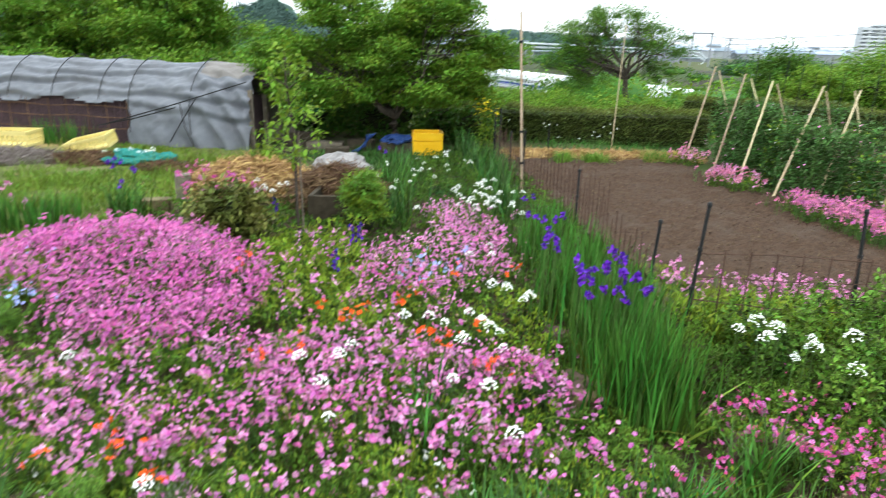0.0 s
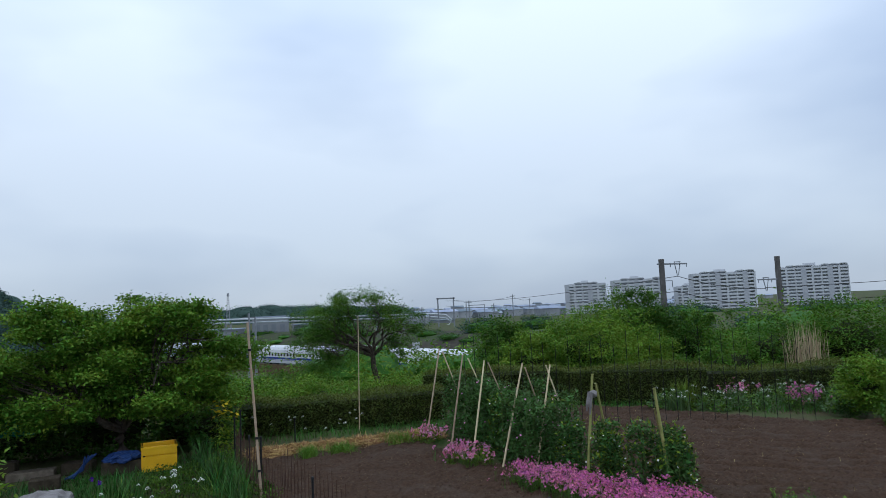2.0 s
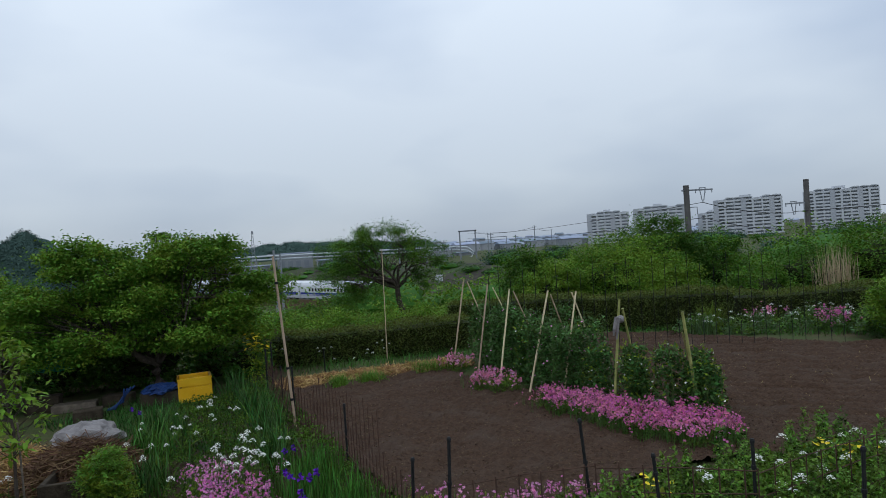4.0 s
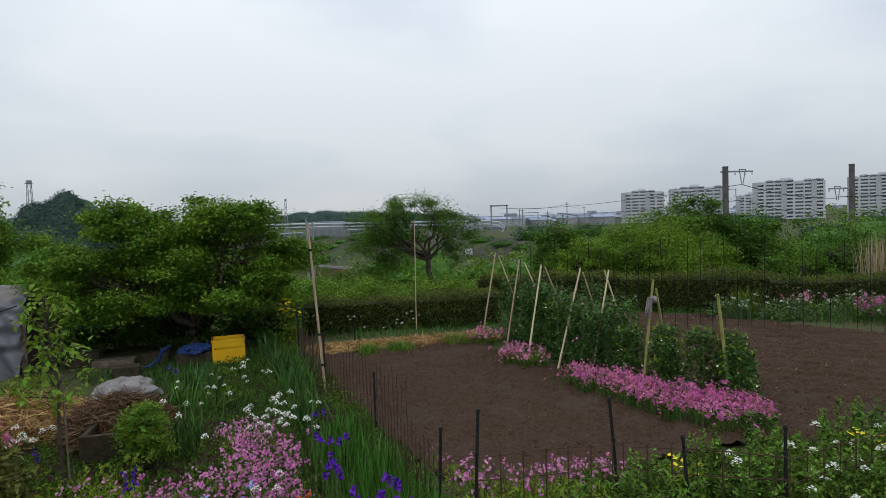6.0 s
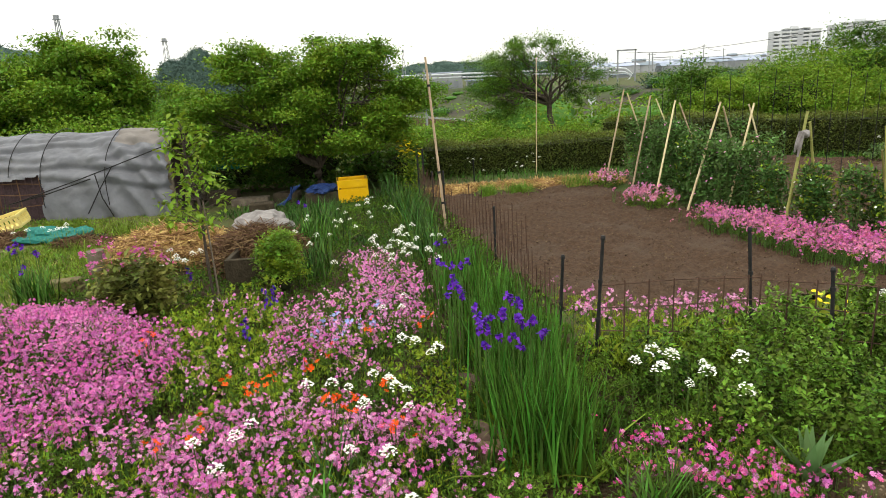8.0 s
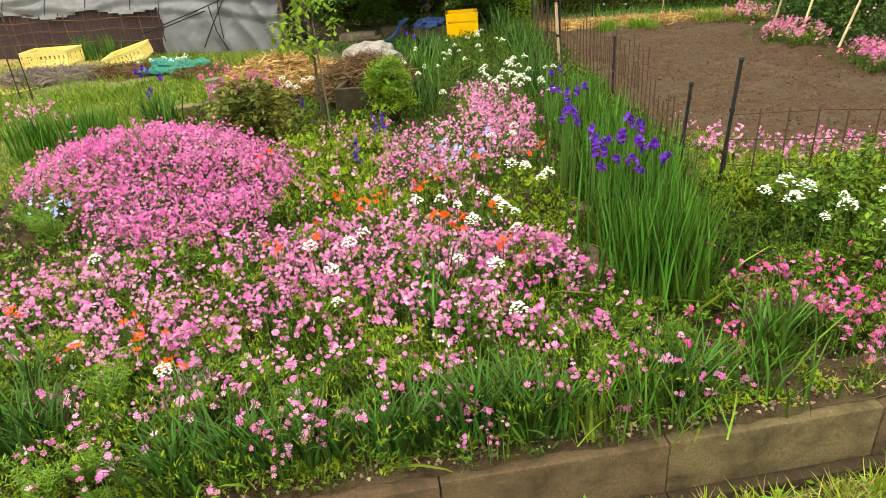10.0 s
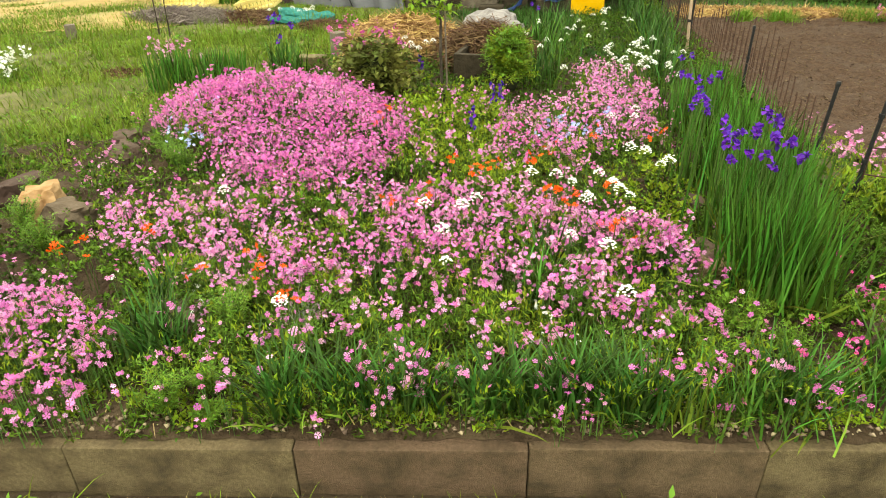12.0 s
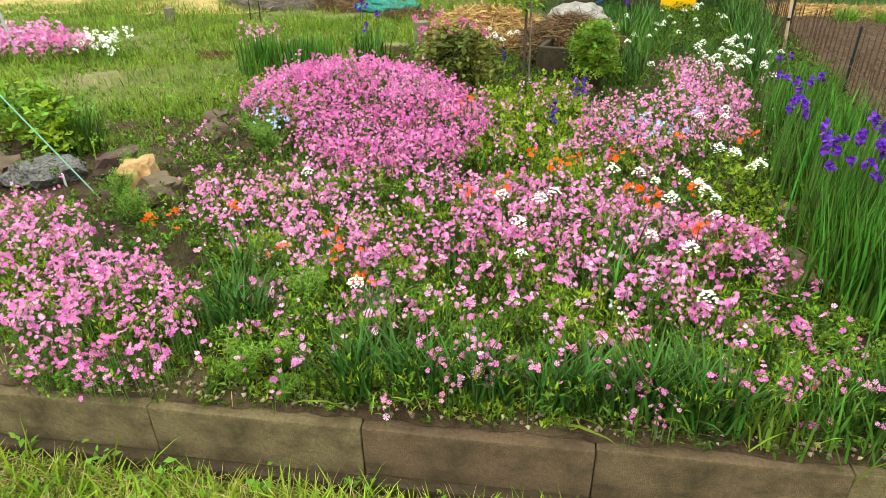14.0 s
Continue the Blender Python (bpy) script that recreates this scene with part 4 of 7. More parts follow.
bm = bmesh.new()
for sy in (-1, 1):
    for bx in (0.0,):
        for wx in (-1.25, 1.25):
            tube(bm, [(bx + wx, sy * 0.72 - 0.06, 0.43), (bx + wx, sy * 0.72 + 0.06, 0.43)], [0.43, 0.43], 12)
        block(bm, bx - 1.7, sy * 0.9 - 0.08, 0.35, bx + 1.7, sy * 0.9 + 0.08, 0.7)
bogie_me = bpy.data.meshes.new("bogie")
bm.to_mesh(bogie_me)
bm.free()
bogie_me.materials.append(BLACK)
bm = bmesh.new()
lump(bm, 2.2, 0.9, 0.4, 0.0, 2)
fair_me = bpy.data.meshes.new("roof_fairing")
bm.to_mesh(fair_me)
bm.free()
fair_me.materials.append(TRAIN_ROOF)
for k in range(16):
    car = part("car", car_me, None, train)
    car.location = (25.0 * k + 12.5, 0, 0)
    part("stripe", stripe_me, None, car, "dark blue stripe")
    part("bogie", bogie_me, None, car).location = (-8.75, 0, 0)
    part("bogie", bogie_me, None, car).location = (8.75, 0, 0)
    for wx in np.arange(-9.2, 9.3, 1.05):
        for sy in (-1, 1):
            part("window", win_me, None, car).location = (wx, sy * 1.685, 0)
    if k in (4, 11):
        part("roof_fairing", fair_me, None, car).location = (6.0, 0, 3.6)


# apartment blocks: wall, balconies floor by floor, windows
def apartment(x0, x1, y, base, top, label):
    yaw = -math.degrees(math.atan2((x0 + x1) / 2, y)) + 4
    e = empty("apartment_block", (x0 + x1) / 2, y, base, yaw)
    tagged(e, label, "apartment building", "apartment blocks on the skyline")
    w, h = (x1 - x0) * math.cos(radians(yaw)), top - base
    floors = max(6, round(h / 2.7))
    fh = h / floors
    units = max(4, round(w / 6.5))
    uw = w / units
    for u in range(units):
        step = 0 if u % 4 else -fh * 0.45
        bm = bmesh.new()
        block(bm, -w / 2 + u * uw, 1.2 + (0.7 if u % 3 == 0 else 0), 0, -w / 2 + (u + 1) * uw, 13, h + step)
        part("wall", bm, APT, e)
    bm = bmesh.new()
    block(bm, -w * 0.12, 4, h, w * 0.06, 9, h + 2.2)
    part("roof_house", bm, APT, e)
    for u in range(units):
        bm = bmesh.new()
        x_ = -w / 2 + (u + 0.5) * uw
        rim = [(x_ + uw * 0.52 * math.cos(a), h + (0 if u % 4 else -fh * 0.45) + 0.9 * math.sin(a)) for a in np.linspace(0, math.pi, 7)]
        ends = [[bm.verts.new((px, yy_, pz)) for px, pz in rim] for yy_ in (0.4, 13.3)]
        for k in range(6):
            bm.faces.new((ends[0][k], ends[0][k + 1], ends[1][k + 1], ends[1][k]))
        for ring in ends:
            bm.faces.new(ring)
        part("roof", bm, APT, e, "pale curved roof")
    for u in range(0, units + 1):
        bm = bmesh.new()
        wide = 1.9 if u % 3 == 0 else 0.75 if u % 3 == 1 else 0.35
        block(bm, -w / 2 + u * uw - wide, -0.3, 0, -w / 2 + u * uw + wide, 2.0, h - fh * 0.3)
        # every third pier takes the render with shade in its colour
        part("party_wall", bm, APT if u % 3 else APT_SHADE, e)
    for f in range(floors):
        bm = bmesh.new()
        block(bm, -w / 2, -0.1, f * fh, w / 2, 0.12, f * fh + fh * 0.52)
        block(bm, -w / 2, 0.12, f * fh, w / 2, 1.9, f * fh + 0.2)
        part("balcony", bm, APT, e)
    wm = bmesh.new()
    block(wm, -uw * 0.36, -0.06, 0, uw * 0.36, 0.06, fh * 0.5)
    me = bpy.data.meshes.new("window")
    wm.to_mesh(me)
    wm.free()
    me.materials.append(APT_WIN)
    for f in range(floors):
        for u in range(units):
            part("window", me, None, e).location = (-w / 2 + (u + 0.5) * uw, 1.12 + (0.7 if u % 3 == 0 else 0), f * fh + fh * 0.3)
    return e


apartment(262, 298, 500, -9.5, 17.0, "white multi-storey apartment block far beyond the railway")
apartment(294, 339, 480, -9.5, 18.6, "long white apartment block with rows of balconies")
apartment(341, 400, 440, -9.5, 20.5, "wide white apartment block with rows of balconies")
apartment(408, 476, 420, -9.5, 22.6, "tall white apartment block behind a railway mast")
apartment(385, 412, 520, -9.5, 12.0, "lower grey apartment block in the distance")

# low town in the haze
bm_by = {}
g = np.random.default_rng(12)
for i in range(190):
    d = g.uniform(480, 1600)
    a = g.uniform(0.2, 0.95) if i % 3 else g.uniform(-0.2, 0.5)
    x, y = d * a, d
    if track_off(x, y) < 120:
        continue
    w, hh, dp = g.uniform(8, 26), g.uniform(3.5, 7.5) * (1.6 if g.random() < 0.12 else 1), g.uniform(8, 14)
    z = land_at(x, y)
    e = empty("town_house", x, y, z - 0.5, g.uniform(-20, 20))
    tagged(e, "small pale house of the distant town", "house", "houses of the distant town")
    bm = bmesh.new()
    block(bm, -w / 2, -dp / 2, 0, w / 2, dp / 2, hh)
    part("wall", bm, FAR_GREY, e)
    bm = bmesh.new()
    vs = [bm.verts.new(v) for v in ((-w / 2 - 0.5, -dp / 2 - 0.5, hh), (w / 2 + 0.5, -dp / 2 - 0.5, hh), (w / 2 + 0.5, dp / 2 + 0.5, hh), (-w / 2 - 0.5, dp / 2 + 0.5, hh), (-w / 2, 0, hh + 2), (w / 2, 0, hh + 2))]
    for f in ((0, 1, 5, 4), (2, 3, 4, 5), (1, 2, 5), (3, 0, 4), (0, 3, 2, 1)):
        bm.faces.new([vs[i] for i in f])
    part("roof", bm, FAR_ROOF, e)


# railway masts, gantries, wires and pipe bridge
def mast(x, y, top, arm, r=0.22):
    z = land_at(x, y)
    e = empty("railway_mast", x, y, z)
    tagged(e, "dark concrete railway mast with a cross-arm", "mast", "railway masts")
    h = top - z
    bm = bmesh.new()
    tube(bm, [(0, 0, 0), (0, 0, h * 0.5), (0, 0, h)], [r * 1.1, r * 1.05, r], 12)
    part("pole", bm, MASTMAT, e)
    bm = bmesh.new()
    tube(bm, [(0, 0, h), (0, 0, h + 0.06)], [r * 1.12, r * 0.95], 12)
    part("cap", bm, MASTMAT, e)
    bm = bmesh.new()
    s = 1 if arm > 0 else -1
    zz = h - 0.35 if arm > 0 else h - 1.9
    block(bm, min(-0.4 * s, arm), -0.05, zz - 0.06, max(-0.4 * s, arm), 0.05, zz + 0.06)
    part("cross_arm", bm, STEEL, e)
    bm = bmesh.new()
    a = arm * 0.62
    for o in (-0.28, 0.28):
        tube(bm, [(a + o, 0, zz + 0.18), (a + o * 0.2, 0, zz - 0.95)], [0.035, 0.035], 5)
    tube(bm, [(a - 0.3, 0, zz + 0.16), (a + 0.3, 0, zz + 0.16)], [0.04, 0.04], 5)
    part("insulator", bm, STEEL, e)
    for px in (0.35, 0.72, 0.98):
        bm = bmesh.new()
        tube(bm, [(arm * px, 0, zz - 0.06), (arm * px, 0, zz - 0.26)], [0.03, 0.045], 6)
        part("hanger", bm, STEEL, e)
    if arm > 0:
        bm = bmesh.new()
        tube(bm, [(r, 0, h - 1.7), (0.9, 0, h - 1.7), (0.9, 0, h - 2.25)], [0.035, 0.035, 0.035], 5)
        part("bracket", bm, STEEL, e)
    return e


mast(32.65, 45, 4.86, 2.4)
mast(44.2, 45, 4.88, -2.2)


def gantry(x0, x1, y, top, thick=0.14):
    z = land_at((x0 + x1) / 2, y)
    e = empty("line_gantry", (x0 + x1) / 2, y, z)
    tagged(e, "grey steel portal over the railway tracks", "gantry", "railway gantries")
    w, h = x1 - x0, top - z
    for s in (-1, 1):
        bm = bmesh.new()
        block(bm, s * w / 2 - thick, -thick, 0, s * w / 2 + thick, thick, h)
        part("post", bm, STEEL, e)
    bm = bmesh.new()
    block(bm, -w / 2 - 0.3, -thick, h - 0.35, w / 2 + 0.3, thick, h)
    part("beam", bm, STEEL, e)


gantry(47.4, 51.6, 160, 4.15)
gantry(29.5, 36.0, 150, 2.6)
gantry(104, 112, 300, 2.2)
for x, y, top in ((0.9, 88, 2.1), (1.7, 88, 1.6), (84.9, 200, 5.0), (66.5, 170, 2.2), (72, 210, 3.5), (40.5, 150, 2.0), (36.0, 92, -1.6), (57.5, 165, 3.2), (118, 260, 4.0)):
    z = land_at(x, y)
    e = empty("utility_pole", x, y, z)
    tagged(e, "slim grey utility pole with a short cross-arm", "pole", "poles along the railway")
    bm = bmesh.new()
    tube(bm, [(0, 0, 0), (0, 0, top - z)], [0.17, 0.13], 8)
    part("shaft", bm, STEEL, e)
    bm = bmesh.new()
    block(bm, -0.8, -0.06, top - z - 0.6, 0.8, 0.06, top - z - 0.48)
    part("cross_arm", bm, STEEL, e)


def wire(name, a, b, sag, r=0.025):
    bm = bmesh.new()
    a, b = Vector(a), Vector(b)
    tube(bm, [a.lerp(b, t) - Vector((0, 0, sag * 4 * t * (1 - t))) for t in np.linspace(0, 1, 13)], [r] * 13, 4)
    tagged(part(name, bm, BLACK, None), "thin dark overhead line", "cable", "overhead lines")


for dz in (0.0, -1.35):
    wire("overhead_line", (34.1, 45, 3.5 + dz * 0.9), (49.5, 160, 3.4 + dz), 0.8)
    wire("overhead_line", (34.1, 45, 3.5 + dz * 0.9), (42.8, 45, 2.2 + dz), 0.3)
    wire("overhead_line", (42.8, 45, 2.3 + dz), (80, 40, 3.6 + dz), 0.3)
wire("overhead_line", (51.5, 160, 3.4), (84.9, 200, 4.4), 0.8, 0.05)
wire("overhead_line", (84.9, 200, 4.4), (118, 260, 3.6), 0.8, 0.05)

pipe = empty("pipe_bridge", 0, 180, 0)
tagged(pipe, "pale twin pipeline on trestles across the valley", "pipeline")
for k, (dz, dy) in enumerate(((0.0, 0), (-0.9, 0.8))):
    bm = bmesh.new()
    pts = [(-32, dy, 1.3 + dz), (0, dy, 0.9 + dz), (30, dy, 0.4 + dz), (52, dy, 0.0 + dz), (55.5, dy, -0.5 + dz), (57.2, dy, -1.9 + dz * 0.6), (56.4, dy, -3.4 + dz * 0.2), (53, dy, -3.8)]
    tube(bm, pts, [0.24] * len(pts), 10)
    part("pipe", bm, PIPEMAT, pipe)
for x in (-20, -4, 12, 26, 40, 50):
    bm = bmesh.new()
    zb = land_at(x, 180)
    for s in (-0.7, 0.7):
        block(bm, x + s - 0.12, 0.2, zb, x + s + 0.12, 0.6, 0.3)
    part("trestle", bm, STEEL, pipe)


def works(x0, x1, y, z0, z1, label):
    e = empty("works_building", (x0 + x1) / 2, y, z0)
    tagged(e, label, "building", "works beside the railway")
    w, h = x1 - x0, z1 - z0
    bm = bmesh.new()
    block(bm, -w / 2, 0, 0, w / 2, 10, h)
    part("wall", bm, FAR_GREY, e)
    bm = bmesh.new()
    block(bm, -w / 2 - 0.3, -0.3, h, w / 2 + 0.3, 10.3, h + 0.25)
    part("roof", bm, FAR_ROOF, e)
    for k in range(int(w / 2.2)):
        bm = bmesh.new()
        block(bm, -w / 2 + 0.6 + k * 2.2, -0.08, h * 0.45, -w / 2 + 1.9 + k * 2.2, 0.05, h * 0.72)
        part("window", bm, APT_WIN, e)


works(2.1, 11.5, 185, -6, 1.1, "pale grey works building behind the pipeline")
works(14.0, 26, 196, -5, -1.6, "low grey works shed behind the pipeline")
works(47.0, 55.0, 196, -5, -0.9, "pale works building below the pipeline bend")
works(60, 66, 205, -5, -2.6, "small pale house near the railway")
works(-12, 0, 194, -6, -2.0, "low grey works shed in the valley")
bm = bmesh.new()
block(bm, 19.2, 75, -2.95, 20.1, 75.06, -2.15)
block(bm, 19.6, 75.06, -9, 19.7, 75.14, -2.2)
tagged(part("trackside_board", bm, APT, None), "blank pale board beside the railway", "sign")
tagged(part("embankment", grid_sheet("embankment", np.linspace(-40, 80, 130), np.linspace(85, 230, 140), lambda x, y: land(x, y) + 0.08, SLOPE_DARK, True, lambda x, y: (track_off(x, y) > 9) & (track_off(x, y) < 34)), None, None), "dark bare railway embankment", "embankment", kind="structure")
for x, y, top, w in ((-73, 200, 15.4, 1.1), (-66.3, 130, 15.8, 0.75), (-6, 260, 10.5, 0.7)):
    z = land_at(x, y)
    e = empty("lattice_tower", x, y, z)
    tagged(e, "slim grey lattice mast on the wooded hill", "tower", "masts on the hills")
    h = top - z
    for sx in (-1, 1):
        for sy in (-1, 1):
            b2 = bmesh.new()
            tube(b2, [(sx * w, sy * w, 0), (sx * w * 0.35, sy * w * 0.35, h)], [0.1, 0.08], 5)
            part("leg", b2, STEEL, e)
    for k in range(9):
        f = k / 9
        ww = w * (1 - 0.65 * f)
        b2 = bmesh.new()
        tube(b2, [(-ww, -ww, h * f), (ww, -ww, h * (f + 0.1)), (ww, ww, h * f), (-ww, ww, h * (f + 0.1)), (-ww, -ww, h * f)], [0.07] * 5, 4)
        part("brace", b2, STEEL, e)
    b2 = bmesh.new()
    block(b2, -w * 0.75, -w * 0.75, h - 0.9, w * 0.75, w * 0.75, h - 0.7)
    block(b2, -w * 0.5, -w * 0.5, h - 0.7, w * 0.5, w * 0.5, h)
    part("platform", b2, STEEL, e)


# ---- things of the garden ----
def stick(bm, a, b, r0, r1, knots=0):
    a, b = Vector(a), Vector(b)
    if not knots:
        return tube(bm, [a, b], [r0, r1], 7)
    pts, rad = [], []
    for k in range(knots + 1):
        t = k / knots
        r = r0 + (r1 - r0) * t
        for dt, s in ((-0.006, 1.0), (0, 1.22), (0.006, 1.0)):
            if 0 <= t + dt <= 1:
                pts.append(a.lerp(b, t + dt))
                rad.append(r * s)
    return tube(bm, pts, rad, 8)


def cane(a, b, r, mat=BAMBOO, label="pale dry bamboo cane pushed into the soil", group="bamboo canes", knots=6):
    e = empty("bamboo_cane", *a)
    tagged(e, label, "cane", group)
    bm = bmesh.new()
    d = Vector(b) - Vector(a)
    stick(bm, -d * 0.02, d, r, r * 0.8, knots)
    part("stem", bm, mat, e)
    return e


# the tall cane at the fence corner, with the ties on it, and a thin far cane
e = cane((0.73, 6.95, 0), (0.62, 7.05, 1.78), 0.014, label="tall pale bamboo pole tied to the fence", knots=9)
for z in (0.3, 0.62, 1.5):
    bm = bmesh.new()
    tube(bm, [(-0.11 * z / 1.78, 0.1 * z / 1.78, z - 0.012), (-0.11 * z / 1.78, 0.1 * z / 1.78, z + 0.012)], [0.019, 0.019], 8)
    part("tie", bm, BLACK, e, "black tie")
cane((2.25, 10.2, 0), (2.28, 10.2, 1.76), 0.008, label="thin pale cane standing before the hedge", knots=9)
# the pea supports: leaning canes in pairs
for a, b in (((3.05, 9.2, 0), (3.32, 9.3, 1.25)), ((3.13, 8.3, 0), (3.38, 8.4, 1.2)), ((3.2, 7.65, 0), (3.5, 7.9, 1.15)), ((3.3, 6.95, 0), (3.72, 7.2, 1.15)), ((3.55, 6.6, 0), (3.98, 7.0, 1.13))):
    cane(a, b, 0.0125)
for a, b in (((3.75, 9.1, 0), (3.35, 9.25, 1.2)), ((3.95, 8.4, 0), (3.45, 8.4, 1.15)), ((4.0, 7.9, 0), (3.55, 7.9, 1.12)), ((4.15, 7.3, 0), (3.75, 7.2, 1.1)), ((4.3, 7.0, 0), (3.95, 7.05, 1.12))):
    cane(a, b, 0.0105)
cane((3.86, 6.05, 0), (4.02, 6.1, 1.1), 0.015, BAMBOO_GREEN, "greenish bamboo stake of the pea support")
cane((4.3, 6.25, 0), (4.05, 6.1, 1.0), 0.014, BAMBOO_GREEN, "greenish bamboo stake of the pea support")
cane((4.4, 5.42, 0), (4.3, 5.45, 1.0), 0.017, BAMBOO_GREEN, "thick greenish bamboo stake at the end of the peas")
cane((4.55, 5.6, 0), (4.32, 5.5, 0.8), 0.01, BAMBOO_GREEN, "thin greenish bamboo stake at the end of the peas")
knot = empty("cloth_tie", 4.0, 6.08, 0.9)
tagged(knot, "pale grey rag knotted round a stake", "rag")
bm = bmesh.new()
lump(bm, 0.05, 0.04, 0.04, 0.3, 2, 3.0)
part("knot", bm, PALE_SHEET, knot)
for dx, dz in ((-0.09, -0.16), (-0.06, -0.2)):
    bm = bmesh.new()
    tube(bm, [(0, -0.02, 0), (dx * 0.7, -0.04, 0.02), (dx, -0.04, dz * 0.6), (dx * 1.1, -0.03, dz)], [0.012, 0.02, 0.018, 0.008], 6)
    part("tail", bm, PALE_SHEET, knot)

# tall thin rods and net behind the peas
rods = empty("rod_fence", 3.8, 9.6, 0)
tagged(rods, "row of thin dark rods behind the pea plants", "fence")
for k in range(30):
    t = k / 29
    x, y = 4.6 * t, -2.0 * t
    bm = bmesh.new()
    h = 1.3 + 0.12 * math.sin(k * 2.3)
    tube(bm, [(x, y, 0), (x + 0.02 * math.sin(k * 5.1), y, h)], [0.0055, 0.0045], 4)
    part("rod", bm, BLACK, rods)


# fence: posts, mesh panels
def fence_post(x, y, h, lean=0.0):
    e = empty("fence_post", x, y, 0)
    tagged(e, "slim black plastic-coated fence post with a cap", "fence post", "fence posts")
    bm = bmesh.new()
    tube(bm, [(0, 0, -0.05), (lean, 0, h)], [0.0095, 0.0095], 8)
    part("shaft", bm, BLACK, e)
    bm = bmesh.new()
    tube(bm, [(lean, 0, h - 0.012), (lean, 0, h), (lean, 0, h + 0.012)], [0.0125, 0.0135, 0.009], 8)
    part("cap", bm, BLACK, e)
    for z in (0.28, 0.5, 0.66):
        if z < h - 0.08:
            bm = bmesh.new()
            tube(bm, [(lean * z / h, 0, z - 0.01), (lean * z / h, 0, z + 0.01)], [0.0135, 0.0135], 8)
            part("clip", bm, BLACK, e)


for x, y, h, l in ((1.43, 3.52, 0.74, 0.04), (1.29, 3.82, 0.56, 0.03), (2.3, 3.5, 0.74, -0.06), (2.55, 3.18, 0.6, -0.05), (3.02, 3.05, 0.64, 0.0), (3.22, 2.58, 0.7, 0.03), (1.11, 5.6, 0.5, 0.0), (0.73, 6.98, 0.62, 0.0), (0.45, 8.6, 0.6, 0.0), (0.52, 8.75, 0.66, 0), (1.25, 9.75, 0.35, 0), (0.62, 7.8, 0.5, 0)):
    fence_post(x, y, h, l)


def fence_panel(a, b, h, step, wires, tag, ragged=0.0):
    L = math.hypot(b[0] - a[0], b[1] - a[1])
    e = empty("mesh_fence", a[0], a[1], 0, math.degrees(math.atan2(b[1] - a[1], b[0] - a[0])))
    tagged(e, tag, "fence", "mesh fence round the plot")
    n = int(L / step)
    for k in range(n + 1):
        bm = bmesh.new()
        hh = h + ragged * math.sin(k * 4.7 + a[0] * 9)
        tube(bm, [(k * step, 0, 0), (k * step + 0.008 * math.sin(k * 3.1), 0, hh)], [0.0042, 0.0042], 4)
        part("rod", bm, RUST, e)
    for z in wires:
        bm = bmesh.new()
        m_ = max(2, int(L / 0.4))
        tube(bm, [(L * k / m_, 0.004, z + 0.012 * math.sin(k * 1.9 + z * 11)) for k in range(m_ + 1)], [0.0034] * (m_ + 1), 4)
        part("wire", bm, RUST, e)


lab = "rusty wire mesh fence panel on black posts"
fence_panel((1.46, 3.53), (2.3, 3.46), 0.5, 0.13, (0.08, 0.2, 0.35, 0.48), lab)
fence_panel((2.3, 3.46), (3.02, 3.02), 0.5, 0.13, (0.08, 0.2, 0.35, 0.48), lab)
fence_panel((3.02, 3.02), (4.7, 3.35), 0.5, 0.13, (0.08, 0.2, 0.35, 0.48), lab)
fence_panel((1.3, 3.82), (1.11, 5.6), 0.4, 0.1, (0.1, 0.25), lab, 0.05)
fence_panel((1.11, 5.6), (0.73, 6.98), 0.42, 0.09, (0.1, 0.25), lab, 0.05)
fence_panel((0.73, 6.98), (0.45, 8.7), 0.46, 0.09, (0.12, 0.3), lab, 0.06)
fence_panel((1.4, 5.75), (0.95, 7.4), 0.38, 0.1, (), "loose row of rusty rods inside the plot", 0.06)


# covered tunnel
tunnel = empty("covered_tunnel", -2.75, 9.3, 0, 176)
tagged(tunnel, "long low tunnel shelter covered with a grey weathered tarpaulin", "tunnel")
TL = 5.6
nu, nv = 300, 120
U, V = np.meshgrid(np.linspace(0, TL, nu), np.linspace(0, 1, nv))


def tunnel_profile(v):
    a = math.pi * v
    return -np.cos(a) * 0.62, np.sin(a) ** 0.75 * 1.12


yy, zz = tunnel_profile(V)
# the cloth sags between its hoops, hangs in long level creases and is pulled slantwise towards its end
HOOPS = (0.75, 1.62, 2.05, 2.75, 3.4, 4.1, 4.8, 5.5)
near_hoop = np.min(np.abs(U[..., None] - np.array(HOOPS)), -1)
fold = -0.03 * smoothstep(0.0, 0.35, near_hoop)
for level, deep, wander in ((0.7, 0.06, 0.9), (0.78, 0.07, 1.7), (0.84, 0.07, 2.6), (0.9, 0.07, 0.4), (0.62, 0.04, 3.3)):
    at = V - level - 0.018 * np.sin(U * 2.1 + wander * 3) - 0.008 * np.sin(U * 6.3 + wander)
    fold = fold - deep * np.exp(-(at / 0.012) ** 2) * (0.35 + 0.65 * smoothstep(-0.3, 0.5, np.sin(U * 1.7 + wander * 5))) + 0.5 * deep * np.exp(-((at + 0.022) / 0.02) ** 2)
pull = (V - 0.55) + 0.35 * U
fold = fold + 0.06 * np.sin(pull * 46 + 1.5 * np.sin(U * 3)) * smoothstep(1.6, 0.4, U) * smoothstep(0.5, 0.8, V)
fold = fold + 0.012 * cheap_noise(U, V * 5, 3.0) + 0.012 * cheap_noise(U, V * 6, 11.0) + 0.008 * cheap_noise(U * 1.5, V * 8, 23.0)
P = np.stack([U, yy * (1 + fold * 1.4), zz * (1 + fold * 0.6) + 0.015 * cheap_noise(U, V, 1.6)], -1)
